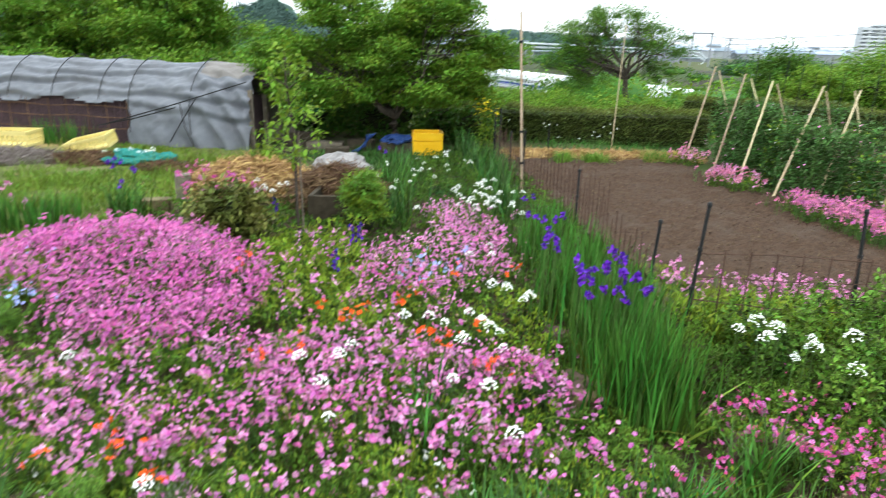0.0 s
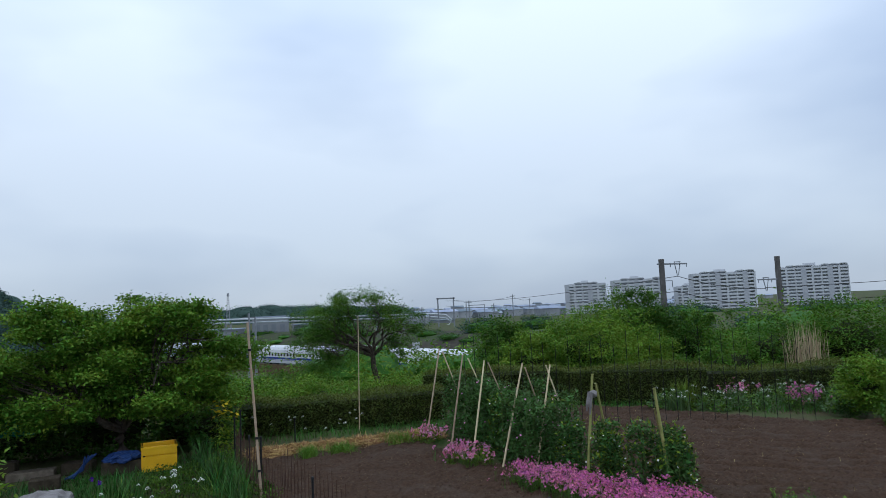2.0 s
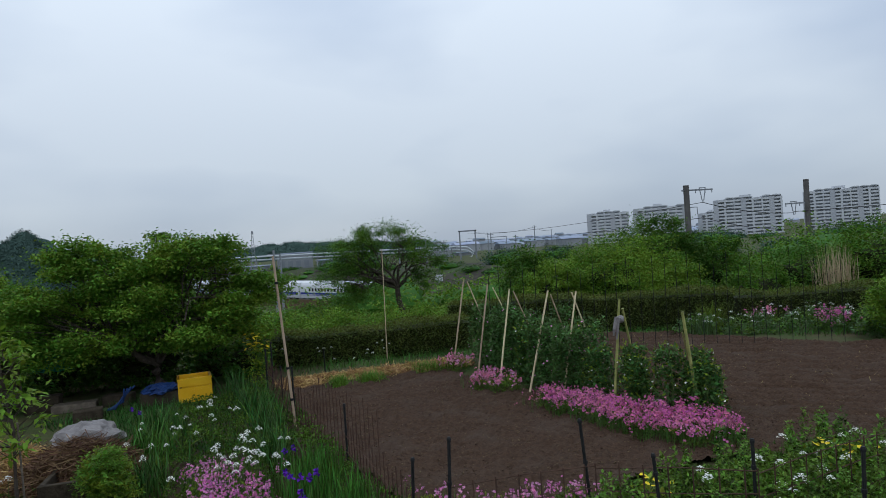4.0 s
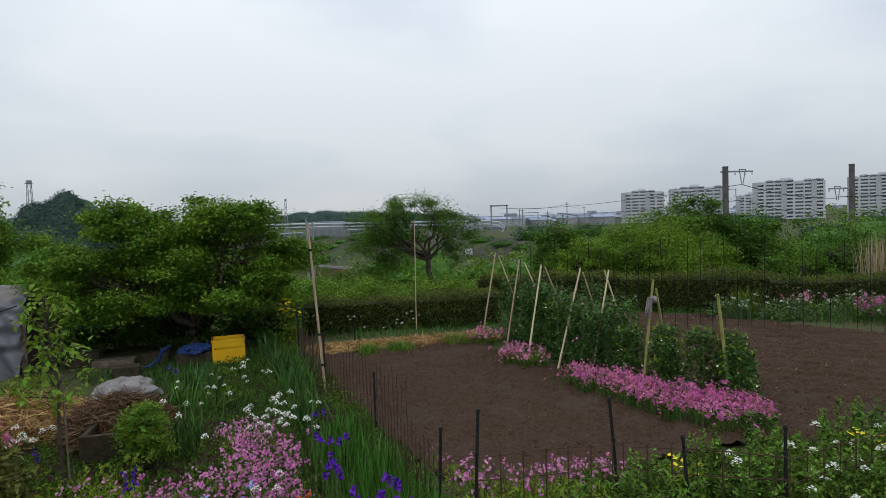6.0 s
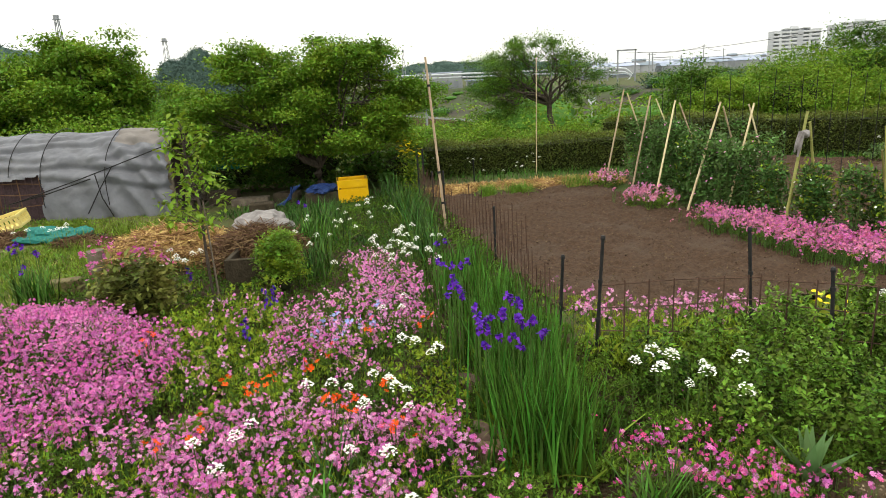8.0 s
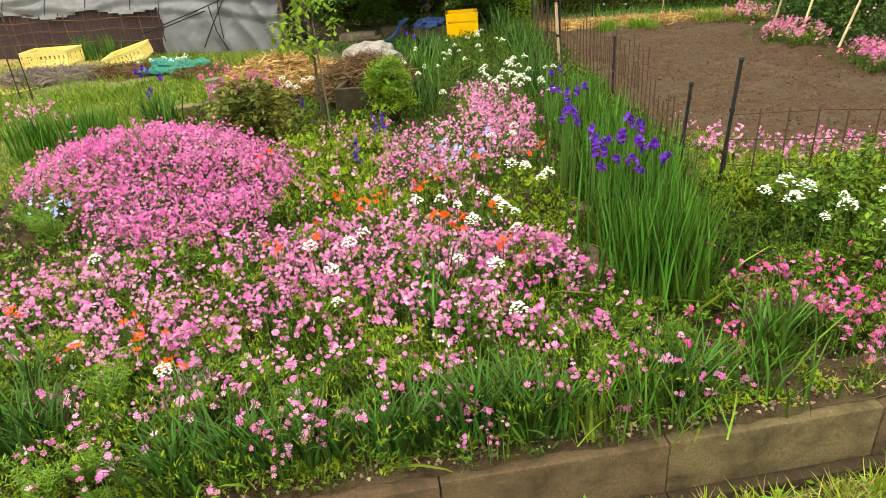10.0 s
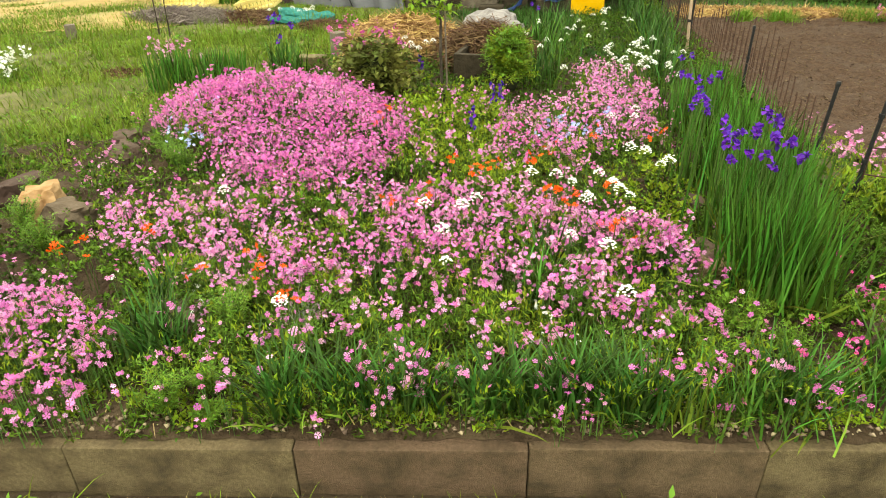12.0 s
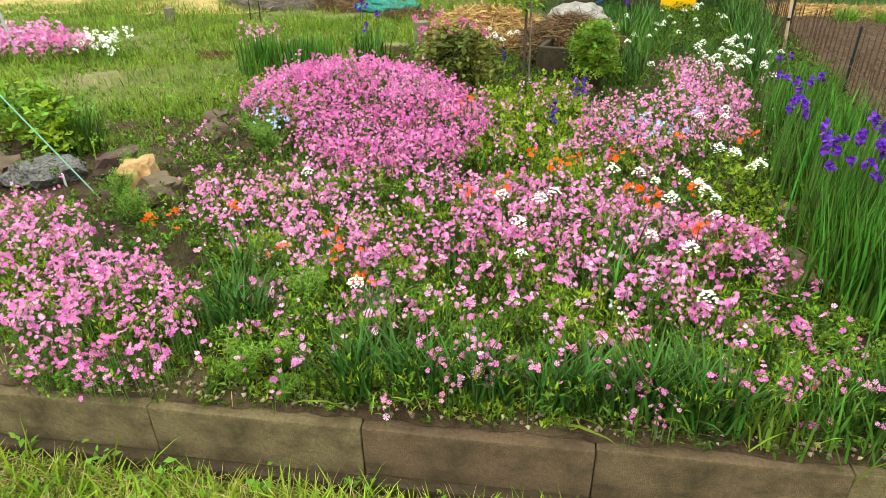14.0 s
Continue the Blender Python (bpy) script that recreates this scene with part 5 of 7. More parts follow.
idx = np.arange(nu * nv).reshape(nv, nu)
Q = np.stack([idx[:-1, :-1], idx[:-1, 1:], idx[1:, 1:], idx[1:, :-1]], -1).reshape(-1, 4)
uc, vc = ((U[:-1, :-1] + U[1:, 1:]) / 2).ravel(), ((V[:-1, :-1] + V[1:, 1:]) / 2).ravel()
front_v = 1 - vc
keep = ~((uc > 1.7 + 0.03 * np.sin(front_v * 60)) & (front_v < 0.14 + 0.012 * np.sin(uc * 5)))
mi = np.where((uc < 0.75) & (front_v > 0.3), 1, 0)
part("tarpaulin", raw_mesh("tarpaulin", P.reshape(-1, 3), [Q[keep]], [TARP, TARP_TAN], mi[keep], True), None, tunnel)
bm = bmesh.new()
block(bm, 1.66, 0.47, 0, TL, 0.49, 0.66)
block(bm, 1.66, -0.49, 0, TL, -0.47, 0.44)
part("shade_net", bm, SHADE, tunnel, "dark reddish net wall")
for k in range(40):
    bm = bmesh.new()
    x = 1.75 + k * 0.098
    tube(bm, [(x, 0.55, 0), (x + 0.02 * math.sin(k * 3), 0.54, 0.6 + 0.03 * math.sin(k * 2.1))], [0.008, 0.006], 5)
    part("slat", bm, SHADE if k % 3 else DRYSTEM, tunnel)
for z in (0.22, 0.38, 0.52):
    bm = bmesh.new()
    tube(bm, [(1.7 + 0.4 * k, 0.565, z + 0.015 * math.sin(k * 2.2 + z * 9)) for k in range(10)], [0.006] * 10, 5)
    part("cross_cane", bm, DRYSTEM, tunnel)
for x in HOOPS:
    bm = bmesh.new()
    pts = [(x + 0.05 * math.sin(9 * v) + 0.02, *[float(c) * 1.045 for c in tunnel_profile(v)]) for v in np.linspace(0.25, 0.97 if x < 2 else 0.86, 16)]
    tube(bm, pts, [0.006] * 16, 5)
    part("hoop", bm, BLACK, tunnel)
for a, b in (((2.0, 0.72, 0.3), (0.05, 0.5, 0.9)), ((1.1, 0.66, 0.1), (0.7, 0.6, 0.7)), ((0.75, 0.68, 0.05), (0.95, 0.6, 0.6)), ((2.1, 0.7, 0.28), (1.0, 0.63, 0.55))):
    bm = bmesh.new()
    tube(bm, [a, ((a[0] + b[0]) / 2, max(a[1], b[1]) + 0.02, (a[2] + b[2]) / 2 - 0.02), b], [0.008] * 3, 5)
    part("rope", bm, BLACK, tunnel)
# flat dark block added to colour in the shade of the open end
bm = bmesh.new()
block(bm, 0.12, -0.4, 0, 0.2, 0.4, 0.72)
part("end_shade", bm, SHADE, tunnel, "dark panel standing for the shade in the open end")
bm = bmesh.new()
lump(bm, 0.09, 0.28, 0.13, 0.4, 3, 2.0, (-0.06, -0.1, 0.88))
part("rolled_cover", bm, SHADE, tunnel, "dark bundled cover")
for y_ in (-0.5, 0.0, 0.48):
    bm = bmesh.new()
    block(bm, -0.02, y_ - 0.02, 0, 0.04, y_ + 0.02, 0.8)
    part("end_post", bm, WOOD, tunnel)


# crates
def crate(x, y, z, rz, tilt, mat, label, w=0.52, d=0.36, h=0.3):
    e = empty("harvest_crate", x, y, z)
    e.matrix_basis = pose(x, y, z, tilt[0], tilt[1], rz)
    tagged(e, label, "crate", "plastic crates")
    bm = bmesh.new()
    block(bm, -w / 2, -d / 2, 0, w / 2, d / 2, 0.015)
    part("floor_panel", bm, mat, e)
    for s in (-1, 1):
        for axis in (0, 1):
            bm = bmesh.new()
            lx = w if axis == 0 else d
            off = (d if axis == 0 else w) / 2
            mm = pose(0, 0, 0, 0, 0, 0 if axis == 0 else 90) @ Matrix.Translation((0, s * off, 0))
            for z0, z1 in ((0.015, h * 0.2), (h * 0.77, h)):
                block(bm, -lx / 2, -0.008, z0, lx / 2, 0.008, z1, mm)
            nrib = int(lx / 0.055)
            for k in range(nrib + 1):
                xx = -lx / 2 + lx * k / nrib
                block(bm, xx - 0.007, -0.01, h * 0.2, xx + 0.007, 0.01, h * 0.77, mm)
            block(bm, -lx / 2, -0.006, h * 0.46, lx / 2, 0.006, h * 0.51, mm)
            if h > 0.25:
                block(bm, -lx * 0.5, -0.004, h * 0.2, lx * 0.5, 0.004, h * 0.62, mm)
                block(bm, -lx * 0.5, -0.005, h * 0.68, lx * 0.5, 0.005, h * 0.78, mm)
            part("side", bm, mat, e)
    bm = bmesh.new()
    for s in (-1, 1):
        block(bm, -w / 2 - 0.014, s * (d / 2) - 0.014, h - 0.022, w / 2 + 0.014, s * (d / 2) + 0.014, h)
        block(bm, s * (w / 2) - 0.014, -d / 2, h - 0.024, s * (w / 2) + 0.014, d / 2, h - 0.002)
    part("rim", bm, mat, e)


crate(-0.45, 8.95, 0.02, 98, (0, 0), YELLOW, "bright yellow plastic harvest crate beside the tree", 0.34, 0.38, 0.3)
crate(-5.6, 8.0, 0.1, 6, (0, 0), PALE_YELLOW, "faded yellow plastic crate on dead stems", 0.6, 0.36, 0.2)
crate(-4.5, 7.95, 0.1, 8, (6, -14), PALE_YELLOW, "tilted faded yellow plastic crate on dead stems", 0.5, 0.3, 0.16)

# sheets and clutter under the tree
def sheet(name, label, x, y, z, rx, ry, rz, mat, seed, cat="sheet", rough=0.5):
    e = empty(name, x, y, z)
    tagged(e, label, cat)
    bm = bmesh.new()
    lump(bm, rx, ry, rz, rough, 4, seed)
    for v in bm.verts:
        v.co.z = max(v.co.z, -0.02) + 0.03 * noise.noise(v.co * 13) * (rz > 0.05)
    part("fold", bm, mat, e)
    return e


e = sheet("blue_sheet", "crumpled blue plastic sheet under the tree", -0.84, 8.9, 0.2, 0.2, 0.18, 0.07, BLUE_TARP, 4.0)
bm = bmesh.new()
for k in range(4):
    tube(bm, [(-0.3 - 0.03 * k, -0.05 * k, 0.08), (-0.42, -0.1, -0.02 - 0.02 * k), (-0.52 - 0.03 * k, -0.12, -0.16)], [0.012] * 3, 6)
part("hose", bm, BLUE_TARP, e)
bm = bmesh.new()
block(bm, -0.22, -0.15, -0.16, 0.22, 0.15, -0.02)
part("board", bm, DARKWOOD, e)
sheet("teal_net", "bunched teal netting on the grass", -3.72, 7.62, 0.04, 0.46, 0.22, 0.11, TEAL, 2.0, "net")
sheet("teal_net", "teal netting hanging at the tunnel's end", -2.25, 9.6, 0.5, 0.22, 0.1, 0.3, TEAL, 7.0, "net")
for x, y, w, h, rz in ((-1.9, 9.2, 0.5, 0.1, 4), (-1.4, 9.25, 0.35, 0.14, -6), (-1.55, 8.4, 0.3, 0.16, 10), (-2.3, 9.35, 0.4, 0.2, 2)):
    e = empty("timber_offcut", x, y, 0, rz)
    tagged(e, "weathered timber offcut lying by the tree", "timber", "timber offcuts")
    bm = bmesh.new()
    block(bm, -w / 2, -0.1, 0, w / 2, 0.1, h)
    bevel(bm, 0.008)
    part("board", bm, DARKWOOD if h > 0.12 else WOOD, e)
shrub("dark_undergrowth", "dark shrubs in the shade behind the tree", [((-1.2, 10.5, 0.3), (1.0, 0.4, 0.42)), ((-2.4, 10.4, 0.3), (0.7, 0.4, 0.4)), ((0.1, 10.3, 0.25), (0.5, 0.35, 0.35))], 5000, 0.07, TREE_LEAF_DARK)


# compost: straw heap, dead stems, box, covered mound
def strands(name, label, x, y, rx, ry, h, n, length, mat, w=0.007, kind="stuff", cat="heap"):
    a = RNG.uniform(0, 6.283, n)
    r = np.sqrt(RNG.random(n))
    px, py = np.cos(a) * r * rx, np.sin(a) * r * ry
    z = h * np.sqrt(np.maximum(1 - r ** 2, 0.02)) * RNG.uniform(0.6, 1.05, n)
    t = ([(-0.5, -0.5, 0), (0.5, -0.5, 0), (0.45, 0.0, 0.1), (-0.45, 0, 0.1), (0.35, 0.5, -0.05), (-0.35, 0.5, -0.05)], [[(0, 1, 2, 3), (3, 2, 4, 5)]])
    me = scatter(name, t, np.stack([px, py, z], -1), rot_matrices(n, RNG.uniform(0, 6.283, n), RNG.normal(0, 0.35, n), RNG.uniform(0, 6.28, n)),
                 np.stack([np.full(n, w), length * RNG.uniform(0.5, 1.3, n), length * RNG.uniform(0.5, 1.3, n)], -1), [mat])
    e = empty(name, x, y, 0)
    tagged(e, label, cat, kind=kind)
    part("strands", me, None, e)
    bm = bmesh.new()
    lump(bm, rx * 0.8, ry * 0.8, h * 0.72, 0.3, 3, x)
    part("heap", bm, mat, e)
    return e


strands("straw_heap", "loose heap of golden dry straw", -1.9, 6.3, 0.68, 0.45, 0.36, 4600, 0.2, STRAW)
strands("dead_stem_heap", "heap of brown dead stems over a compost box", -1.0, 5.95, 0.45, 0.42, 0.38, 3600, 0.22, DRYSTEM)
strands("dead_stem_heap", "grey heap of dead stems below the crates", -5.3, 7.5, 0.9, 0.35, 0.14, 2600, 0.2, GREYSTEM)
strands("dead_stem_heap", "brown heap of dead stems below the crates", -4.4, 7.55, 0.42, 0.28, 0.13, 1500, 0.2, DRYSTEM)
strands("dead_stem_heap", "small heap of dead stems on the grass", -3.25, 7.3, 0.36, 0.2, 0.1, 900, 0.16, DRYSTEM)
for x, y, rx, m_ in ((-3.6, 5.6, 0.25, DRYSTEM), (-4.2, 5.0, 0.2, DRYSTEM)):
    strands("dead_grass_patch", "small patch of reddish dead grass on the lawn", x, y, rx, 0.15, 0.03, 400, 0.09, m_)
sheet("covered_mound", "mound wrapped in crinkled pale grey plastic sheet", -1.12, 6.65, 0.24, 0.3, 0.24, 0.15, PALE_SHEET, 9.0, "plastic sheet", 0.3)
box = empty("compost_box", -0.92, 5.35, 0)
tagged(box, "low dark wooden compost box", "box")
for x0, y0, x1, y1 in ((-0.2, -0.02, 0.2, 0.02), (-0.2, 0.5, 0.2, 0.54), (-0.2, 0.0, -0.16, 0.52), (0.16, 0.0, 0.2, 0.52)):
    bm = bmesh.new()
    block(bm, x0, y0, 0, x1, y1, 0.26)
    bevel(bm, 0.005)
    part("plank", bm, DARKWOOD, box)
sheet("clod", "damp compost in the box", -0.92, 5.62, 0.1, 0.17, 0.22, 0.08, BED, 3.0, "soil")
# straw mulch row at the head of the plot, with tufts of green onions
for x in np.arange(0.85, 3.1, 0.42):
    strands("straw_mulch", "tan straw mulch along the head of the plot", x, 9.05 + 0.05 * x, 0.36, 0.27, 0.1, 1100, 0.16, STRAW, cat="mulch")
for x, y, rx in ((1.35, 8.7, 0.15), (1.78, 8.75, 0.24), (2.6, 9.0, 0.3)):
    e = empty("grass_tuft", x, y, 0.02)
    tagged(e, "bright green tuft of fine leaves by the straw", "tuft", "green tufts by the straw")
    n = 420
    q = RNG.normal(size=(n, 3)) * np.array([rx * 0.36, 0.08, 0])
    part("leaf_tuft", blades_mesh("leaf_tuft", q, 0.15, 0.006, FEATHERY, 0.4), None, e)


# stones
def stone(x, y, z, rx, ry, rz, mat=STONE, label="dark rounded field stone edging the bed", seed=None):
    e = empty("stone", x, y, z, RNG.uniform(0, 360))
    tagged(e, label, "stone", "stones of the bed")
    bm = bmesh.new()
    lump(bm, rx, ry, rz, 0.55, 3, seed or x * 7 + y)
    for v in bm.verts:
        v.co.z = min(v.co.z, rz * (0.62 + 0.15 * noise.noise(v.co * 9)))
    part("body", bm, mat, e)


stone(-2.38, 2.38, 0.09, 0.14, 0.1, 0.15, STONE_TAN, "tan sandstone block with a split face")
stone(-2.97, 2.3, 0.07, 0.19, 0.1, 0.1, STONE_SPECK, "grey speckled stone covered in lichen")
stone(-2.66, 2.52, 0.07, 0.16, 0.1, 0.13)
stone(-2.18, 2.34, 0.07, 0.13, 0.1, 0.12)
stone(-3.3, 2.25, 0.05, 0.14, 0.1, 0.1)
stone(-3.2, 2.05, 0.05, 0.12, 0.1, 0.09)
stone(-2.7, 3.35, 0.06, 0.13, 0.09, 0.1)
stone(-2.62, 3.65, 0.06, 0.12, 0.08, 0.1)
stone(-2.5, 3.12, 0.07, 0.15, 0.09, 0.1)
for x, y, r in ((-1.17, 1.83, 0.07), (-1.09, 1.78, 0.08), (-1.5, 2.62, 0.07), (-0.7, 2.02, 0.06), (0.36, 2.82, 0.1), (0.14, 2.45, 0.06), (0.72, 3.3, 0.07), (0.75, 2.72, 0.1), (-0.9, 1.7, 0.05), (1.32, 2.35, 0.08), (1.46, 2.42, 0.07)):
    stone(x, y, r * 0.7, r * 1.1, r * 0.9, r * 1.1)
for x in np.concatenate([np.arange(-0.62, 0.42, 0.19), [0.9, 1.05]]):
    stone(x, wall_y(x) + 0.13 + 0.01 * math.sin(x * 31), -0.008, 0.06, 0.035, 0.036, STONE, "flat dark stone set along the wall's top")
blk = empty("concrete_block", -2.5, 5.5, 0, 15)
tagged(blk, "weathered grey concrete block", "block")
bm = bmesh.new()
block(bm, -0.13, -0.06, 0, 0.13, 0.06, 0.14)
bevel(bm, 0.008)
part("body", bm, CONCRETE, blk)
drain = empty("drain_block", 0.82, 2.62, 0, 20)
tagged(drain, "concrete block with a round drain hole", "block")
bm = bmesh.new()
block(bm, -0.1, -0.03, 0, 0.1, 0.1, 0.13)
bevel(bm, 0.008)
part("body", bm, CONCRETE, drain)
# black disc on the uncut face colours in the hole's shaded inside
bm = bmesh.new()
tube(bm, [(0.03, -0.034, 0.075), (0.03, -0.028, 0.075)], [0.03, 0.03], 14)
part("hole", bm, BLACK, drain)
for x, y, h, r in ((-2.5, 6.05, 0.24, 0.075), (-5.9, 6.2, 0.16, 0.06)):
    e = empty("tree_stump", x, y, 0)
    tagged(e, "short grey weathered wooden stump", "stump")
    bm = bmesh.new()
    tube(bm, [(0, 0, -0.03), (0, 0, h * 0.5), (0, 0, h)], [r * 1.05, r, r * 0.96], 12)
    part("body", bm, WOOD, e)
e = empty("garden_stake", -2.45, 2.21, 0)
tagged(e, "thin pale green plastic stake leaning over the bed", "stake")
bm = bmesh.new()
tube(bm, [(0.0, 0.0, 0.0), (-1.1, 0.28, 0.46)], [0.0042, 0.0042], 7)
part("rod", bm, material("green_plastic_stake", (0.09, 0.2, 0.15), None, 8, 0.5), e)
e = empty("garden_pole", -6.2, 4.33, 0)
tagged(e, "grey metal pole leaning over the pink flowers", "pole")
bm = bmesh.new()
tube(bm, [(0.15, 0.0, 0.0), (-0.12, 0.1, 0.75)], [0.014, 0.014], 7)
part("rod", bm, STEEL, e)
for x, y in ((-4.95, 6.5), (-4.85, 6.55)):
    e = empty("young_sapling", x, y, 0)
    tagged(e, "thin bare sapling stem on the lawn", "sapling")
    bm = bmesh.new()
    tube(bm, [(0, 0, 0), (0.01, 0, 0.5), (-0.02, 0, 1.0)], [0.012, 0.01, 0.006], 6)
    part("stem", bm, BARK, e)
for x, y, rz in ((-2.9, 2.3, 20), (-2.83, 2.28, -10), (-0.55, 3.05, 10)):
    e = empty("plant_label", x, y, 0, rz)
    tagged(e, "small blank white plastic plant label", "label", "plant labels")
    bm = bmesh.new()
    block(bm, -0.012, -0.0015, 0, 0.012, 0.0015, 0.09)
    part("blade", bm, APT, e)
e = empty("flower_pot", 9.25, 6.9, 0)
tagged(e, "terracotta flower pot beside the shrub", "pot")
bm = bmesh.new()
tube(bm, [(0, 0, 0), (0, 0, 0.42), (0, 0, 0.42), (0, 0, 0.5)], [0.1, 0.13, 0.145, 0.15], 16)
part("body", bm, TERRACOTTA, e)


# ---- flowers ----
def on_bed(p, lift=0.0):
    return np.concatenate([p, (bed_height(p[:, 0], p[:, 1]) + lift)[:, None]], 1)


def facing(n, rng=RNG):
    return rot_matrices(n, rng.uniform(0, 6.283, n), np.abs(rng.normal(0.8, 0.6, n)), rng.normal(0, 0.4, n))


def hummock(p):
    """How high the low leaves stand, from 0.15 in the hollows to 1."""
    return 0.15 + 0.85 * smoothstep(-0.5, 0.7, cheap_noise(p[:, 0], p[:, 1], 9.0, 3.0) + 0.6 * cheap_noise(p[:, 0], p[:, 1], 23.0, 6.0))


def tufts(name, pts, size, mat, count=5, template=NARROW, rng=RNG, up=0.75):
    """Small leaf rosettes: count leaves about each point."""
    n = len(pts) * count
    c = np.repeat(pts, count, 0) + rng.normal(size=(n, 3)) * np.array([size * 0.35, size * 0.35, size * 0.2])
    return scatter(name, template, c, rot_matrices(n, rng.uniform(0, 6.283, n), rng.normal(up, 0.45, n), rng.normal(0, 0.4, n)), size * rng.uniform(0.5, 1.3, n), [mat])


def flower_patch(name, label, poly, per_m2, h, colour=PINK, other=None, share=0.25, r=0.0098, leaves=900, leaf_mat=FOLIAGE, zf=bed_height, hvar=0.35, gap=0.25, leaf_size=0.04):
    """A drift of small five-petalled flowers over low leaves: blossoms, stems and leaves."""
    p = poly_points(poly, per_m2 / 3.4)
    p = p[0.75 * cheap_noise(p[:, 0], p[:, 1], 5.0, 4.0) + 0.85 * cheap_noise(p[:, 0], p[:, 1], 16.0) > -1 + 2 * gap - 0.3 * RNG.random(len(p))]
    p = p + RNG.normal(0, 0.025, p.shape) + RNG.normal(0, 0.1, p.shape) * (RNG.random((len(p), 1)) < 0.2)
    p = p[(p[:, 1] > wall_y(p[:, 0]) - 0.02)]
    stalk = h * (1 + RNG.normal(0, hvar * 0.6, len(p)))
    times = RNG.integers(1, 10, len(p))
    lean = np.repeat(RNG.normal(0, 0.5, p.shape), times, 0)
    stalk, p = np.repeat(stalk, times), np.repeat(p, times, 0)
    up = RNG.normal(0, r * 1.7, len(p))
    p = p + RNG.normal(0, r * 0.95, p.shape) + lean * up[:, None]
    z = zf(p[:, 0], p[:, 1])
    n = len(p)
    hh = np.maximum(stalk + up, 0.03)
    c = np.stack([p[:, 0], p[:, 1], z + hh], -1)
    e = empty(name, poly[0][0], poly[0][1], 0)
    tagged(e, label, "flowers", "drifts of flowers", "stuff")
    off = np.array(e.location)
    cut = RNG.random(n) < share if other else np.zeros(n, bool)
    size = r * RNG.uniform(0.6, 1.3, n)
    for nm, sel, mt in (("blossoms", ~cut, colour), ("other_blossoms", cut, other)):
        if sel.any():
            part(nm, scatter(nm, FLOWER, c[sel] - off, facing(sel.sum()), size[sel], [mt]), None, e)
    st = RNG.random(n) < 0.6
    sp = c[st].copy()
    sp[:, 2] = z[st]
    m_ = st.sum()
    part("stems", scatter("stems", STRAIGHT_T, sp - off, rot_matrices(m_, RNG.uniform(0, 6.283, m_), RNG.normal(0, 0.08, m_)), np.stack([np.full(m_, 0.0035), hh[st], hh[st]], -1), [STEM]), None, e)
    lp = poly_points(poly, leaves)
    lz = zf(lp[:, 0], lp[:, 1]) + h * 0.85 * RNG.random(len(lp)) * hummock(lp)
    part("foliage", tufts("foliage", np.concatenate([lp, lz[:, None]], 1) - off, leaf_size * 0.75, leaf_mat, 7, SLIM), None, e)
    lp = poly_points(poly, leaves * 0.55)
    lp = lp[cheap_noise(lp[:, 0], lp[:, 1], 8.0, 2.0) > -0.4 + 0.5 * RNG.random(len(lp))]
    lz = zf(lp[:, 0], lp[:, 1]) + h * RNG.uniform(0.5, 1.02, len(lp))
    part("sprigs", tufts("sprigs", np.concatenate([lp, lz[:, None]], 1) - off, leaf_size * 0.6, FOLIAGE_LIGHT, 5, SLIM, up=1.0), None, e, "pale green young sprigs")
    return e


MOUND = [(-2.6, 3.55), (-2.4, 3.3), (-2.0, 3.2), (-1.75, 2.95), (-1.4, 2.82), (-1.1, 2.88), (-0.88, 3.15), (-0.85, 3.6), (-1.05, 3.95), (-1.45, 4.2), (-1.6, 4.55), (-1.85, 4.6), (-2.1, 4.3), (-2.45, 3.95)]
BAND = [(-2.05, 2.4), (-1.79, 2.64), (-1.41, 2.78), (-0.7, 2.89), (-0.35, 3.1), (-0.01, 3.0), (0.36, 2.83), (0.65, 2.88), (0.59, 2.66), (0.07, 2.46), (-0.36, 2.3), (-0.62, 2.08), (-1.03, 1.88), (-1.5, 1.95), (-1.86, 2.19)]
NEAR_L = [(-2.6, 1.85), (-2.3, 1.95), (-1.87, 1.68), (-1.55, 1.72), (-1.15, 1.5), (-1.08, 1.3), (-1.3, 1.22), (-1.6, 1.14), (-2.2, 1.3)]
SPARSE = [(-1.06, 1.89), (-0.64, 2.14), (-0.06, 2.5), (0.66, 2.75), (0.85, 2.2), (1.1, 1.85), (0.48, 1.66), (0.18, 1.57), (-0.24, 1.46), (-0.6, 1.36), (-1.0, 1.25)]
STRIP = [(-0.21, 5.6), (0.12, 5.5), (0.45, 5.0), (0.55, 4.1), (0.3, 3.75), (-0.1, 3.35), (-0.45, 3.6), (-0.38, 4.2), (-0.02, 4.5), (-0.05, 5.0)]
flower_patch("pink_flower_mound", "dense mound of bright pink five-petalled flowers", MOUND, 7800, 0.13, PINK, PINK_PALE, 0.15, r=0.0088, gap=0.2, leaves=1500, hvar=0.45)
flower_patch("pink_flower_drift", "broad drift of pink five-petalled flowers over green leaves", BAND, 2900, 0.15, PINK, PINK_PALE, 0.5, r=0.009, gap=0.42, leaves=1800)
flower_patch("pink_flower_drift", "thick ridge of pink flowers along the back of the drift", [(-0.9, 2.75), (-0.35, 3.02), (0.0, 2.95), (0.65, 2.82), (0.6, 2.64), (0.0, 2.58), (-0.5, 2.5)], 1900, 0.17, PINK, PINK_PALE, 0.5, r=0.009, gap=0.2, leaves=500)
flower_patch("pink_flower_drift", "dense pink flowers spilling towards the low wall", NEAR_L, 3700, 0.17, PINK, PINK_PALE, 0.4, r=0.009, gap=0.26, leaves=1700)
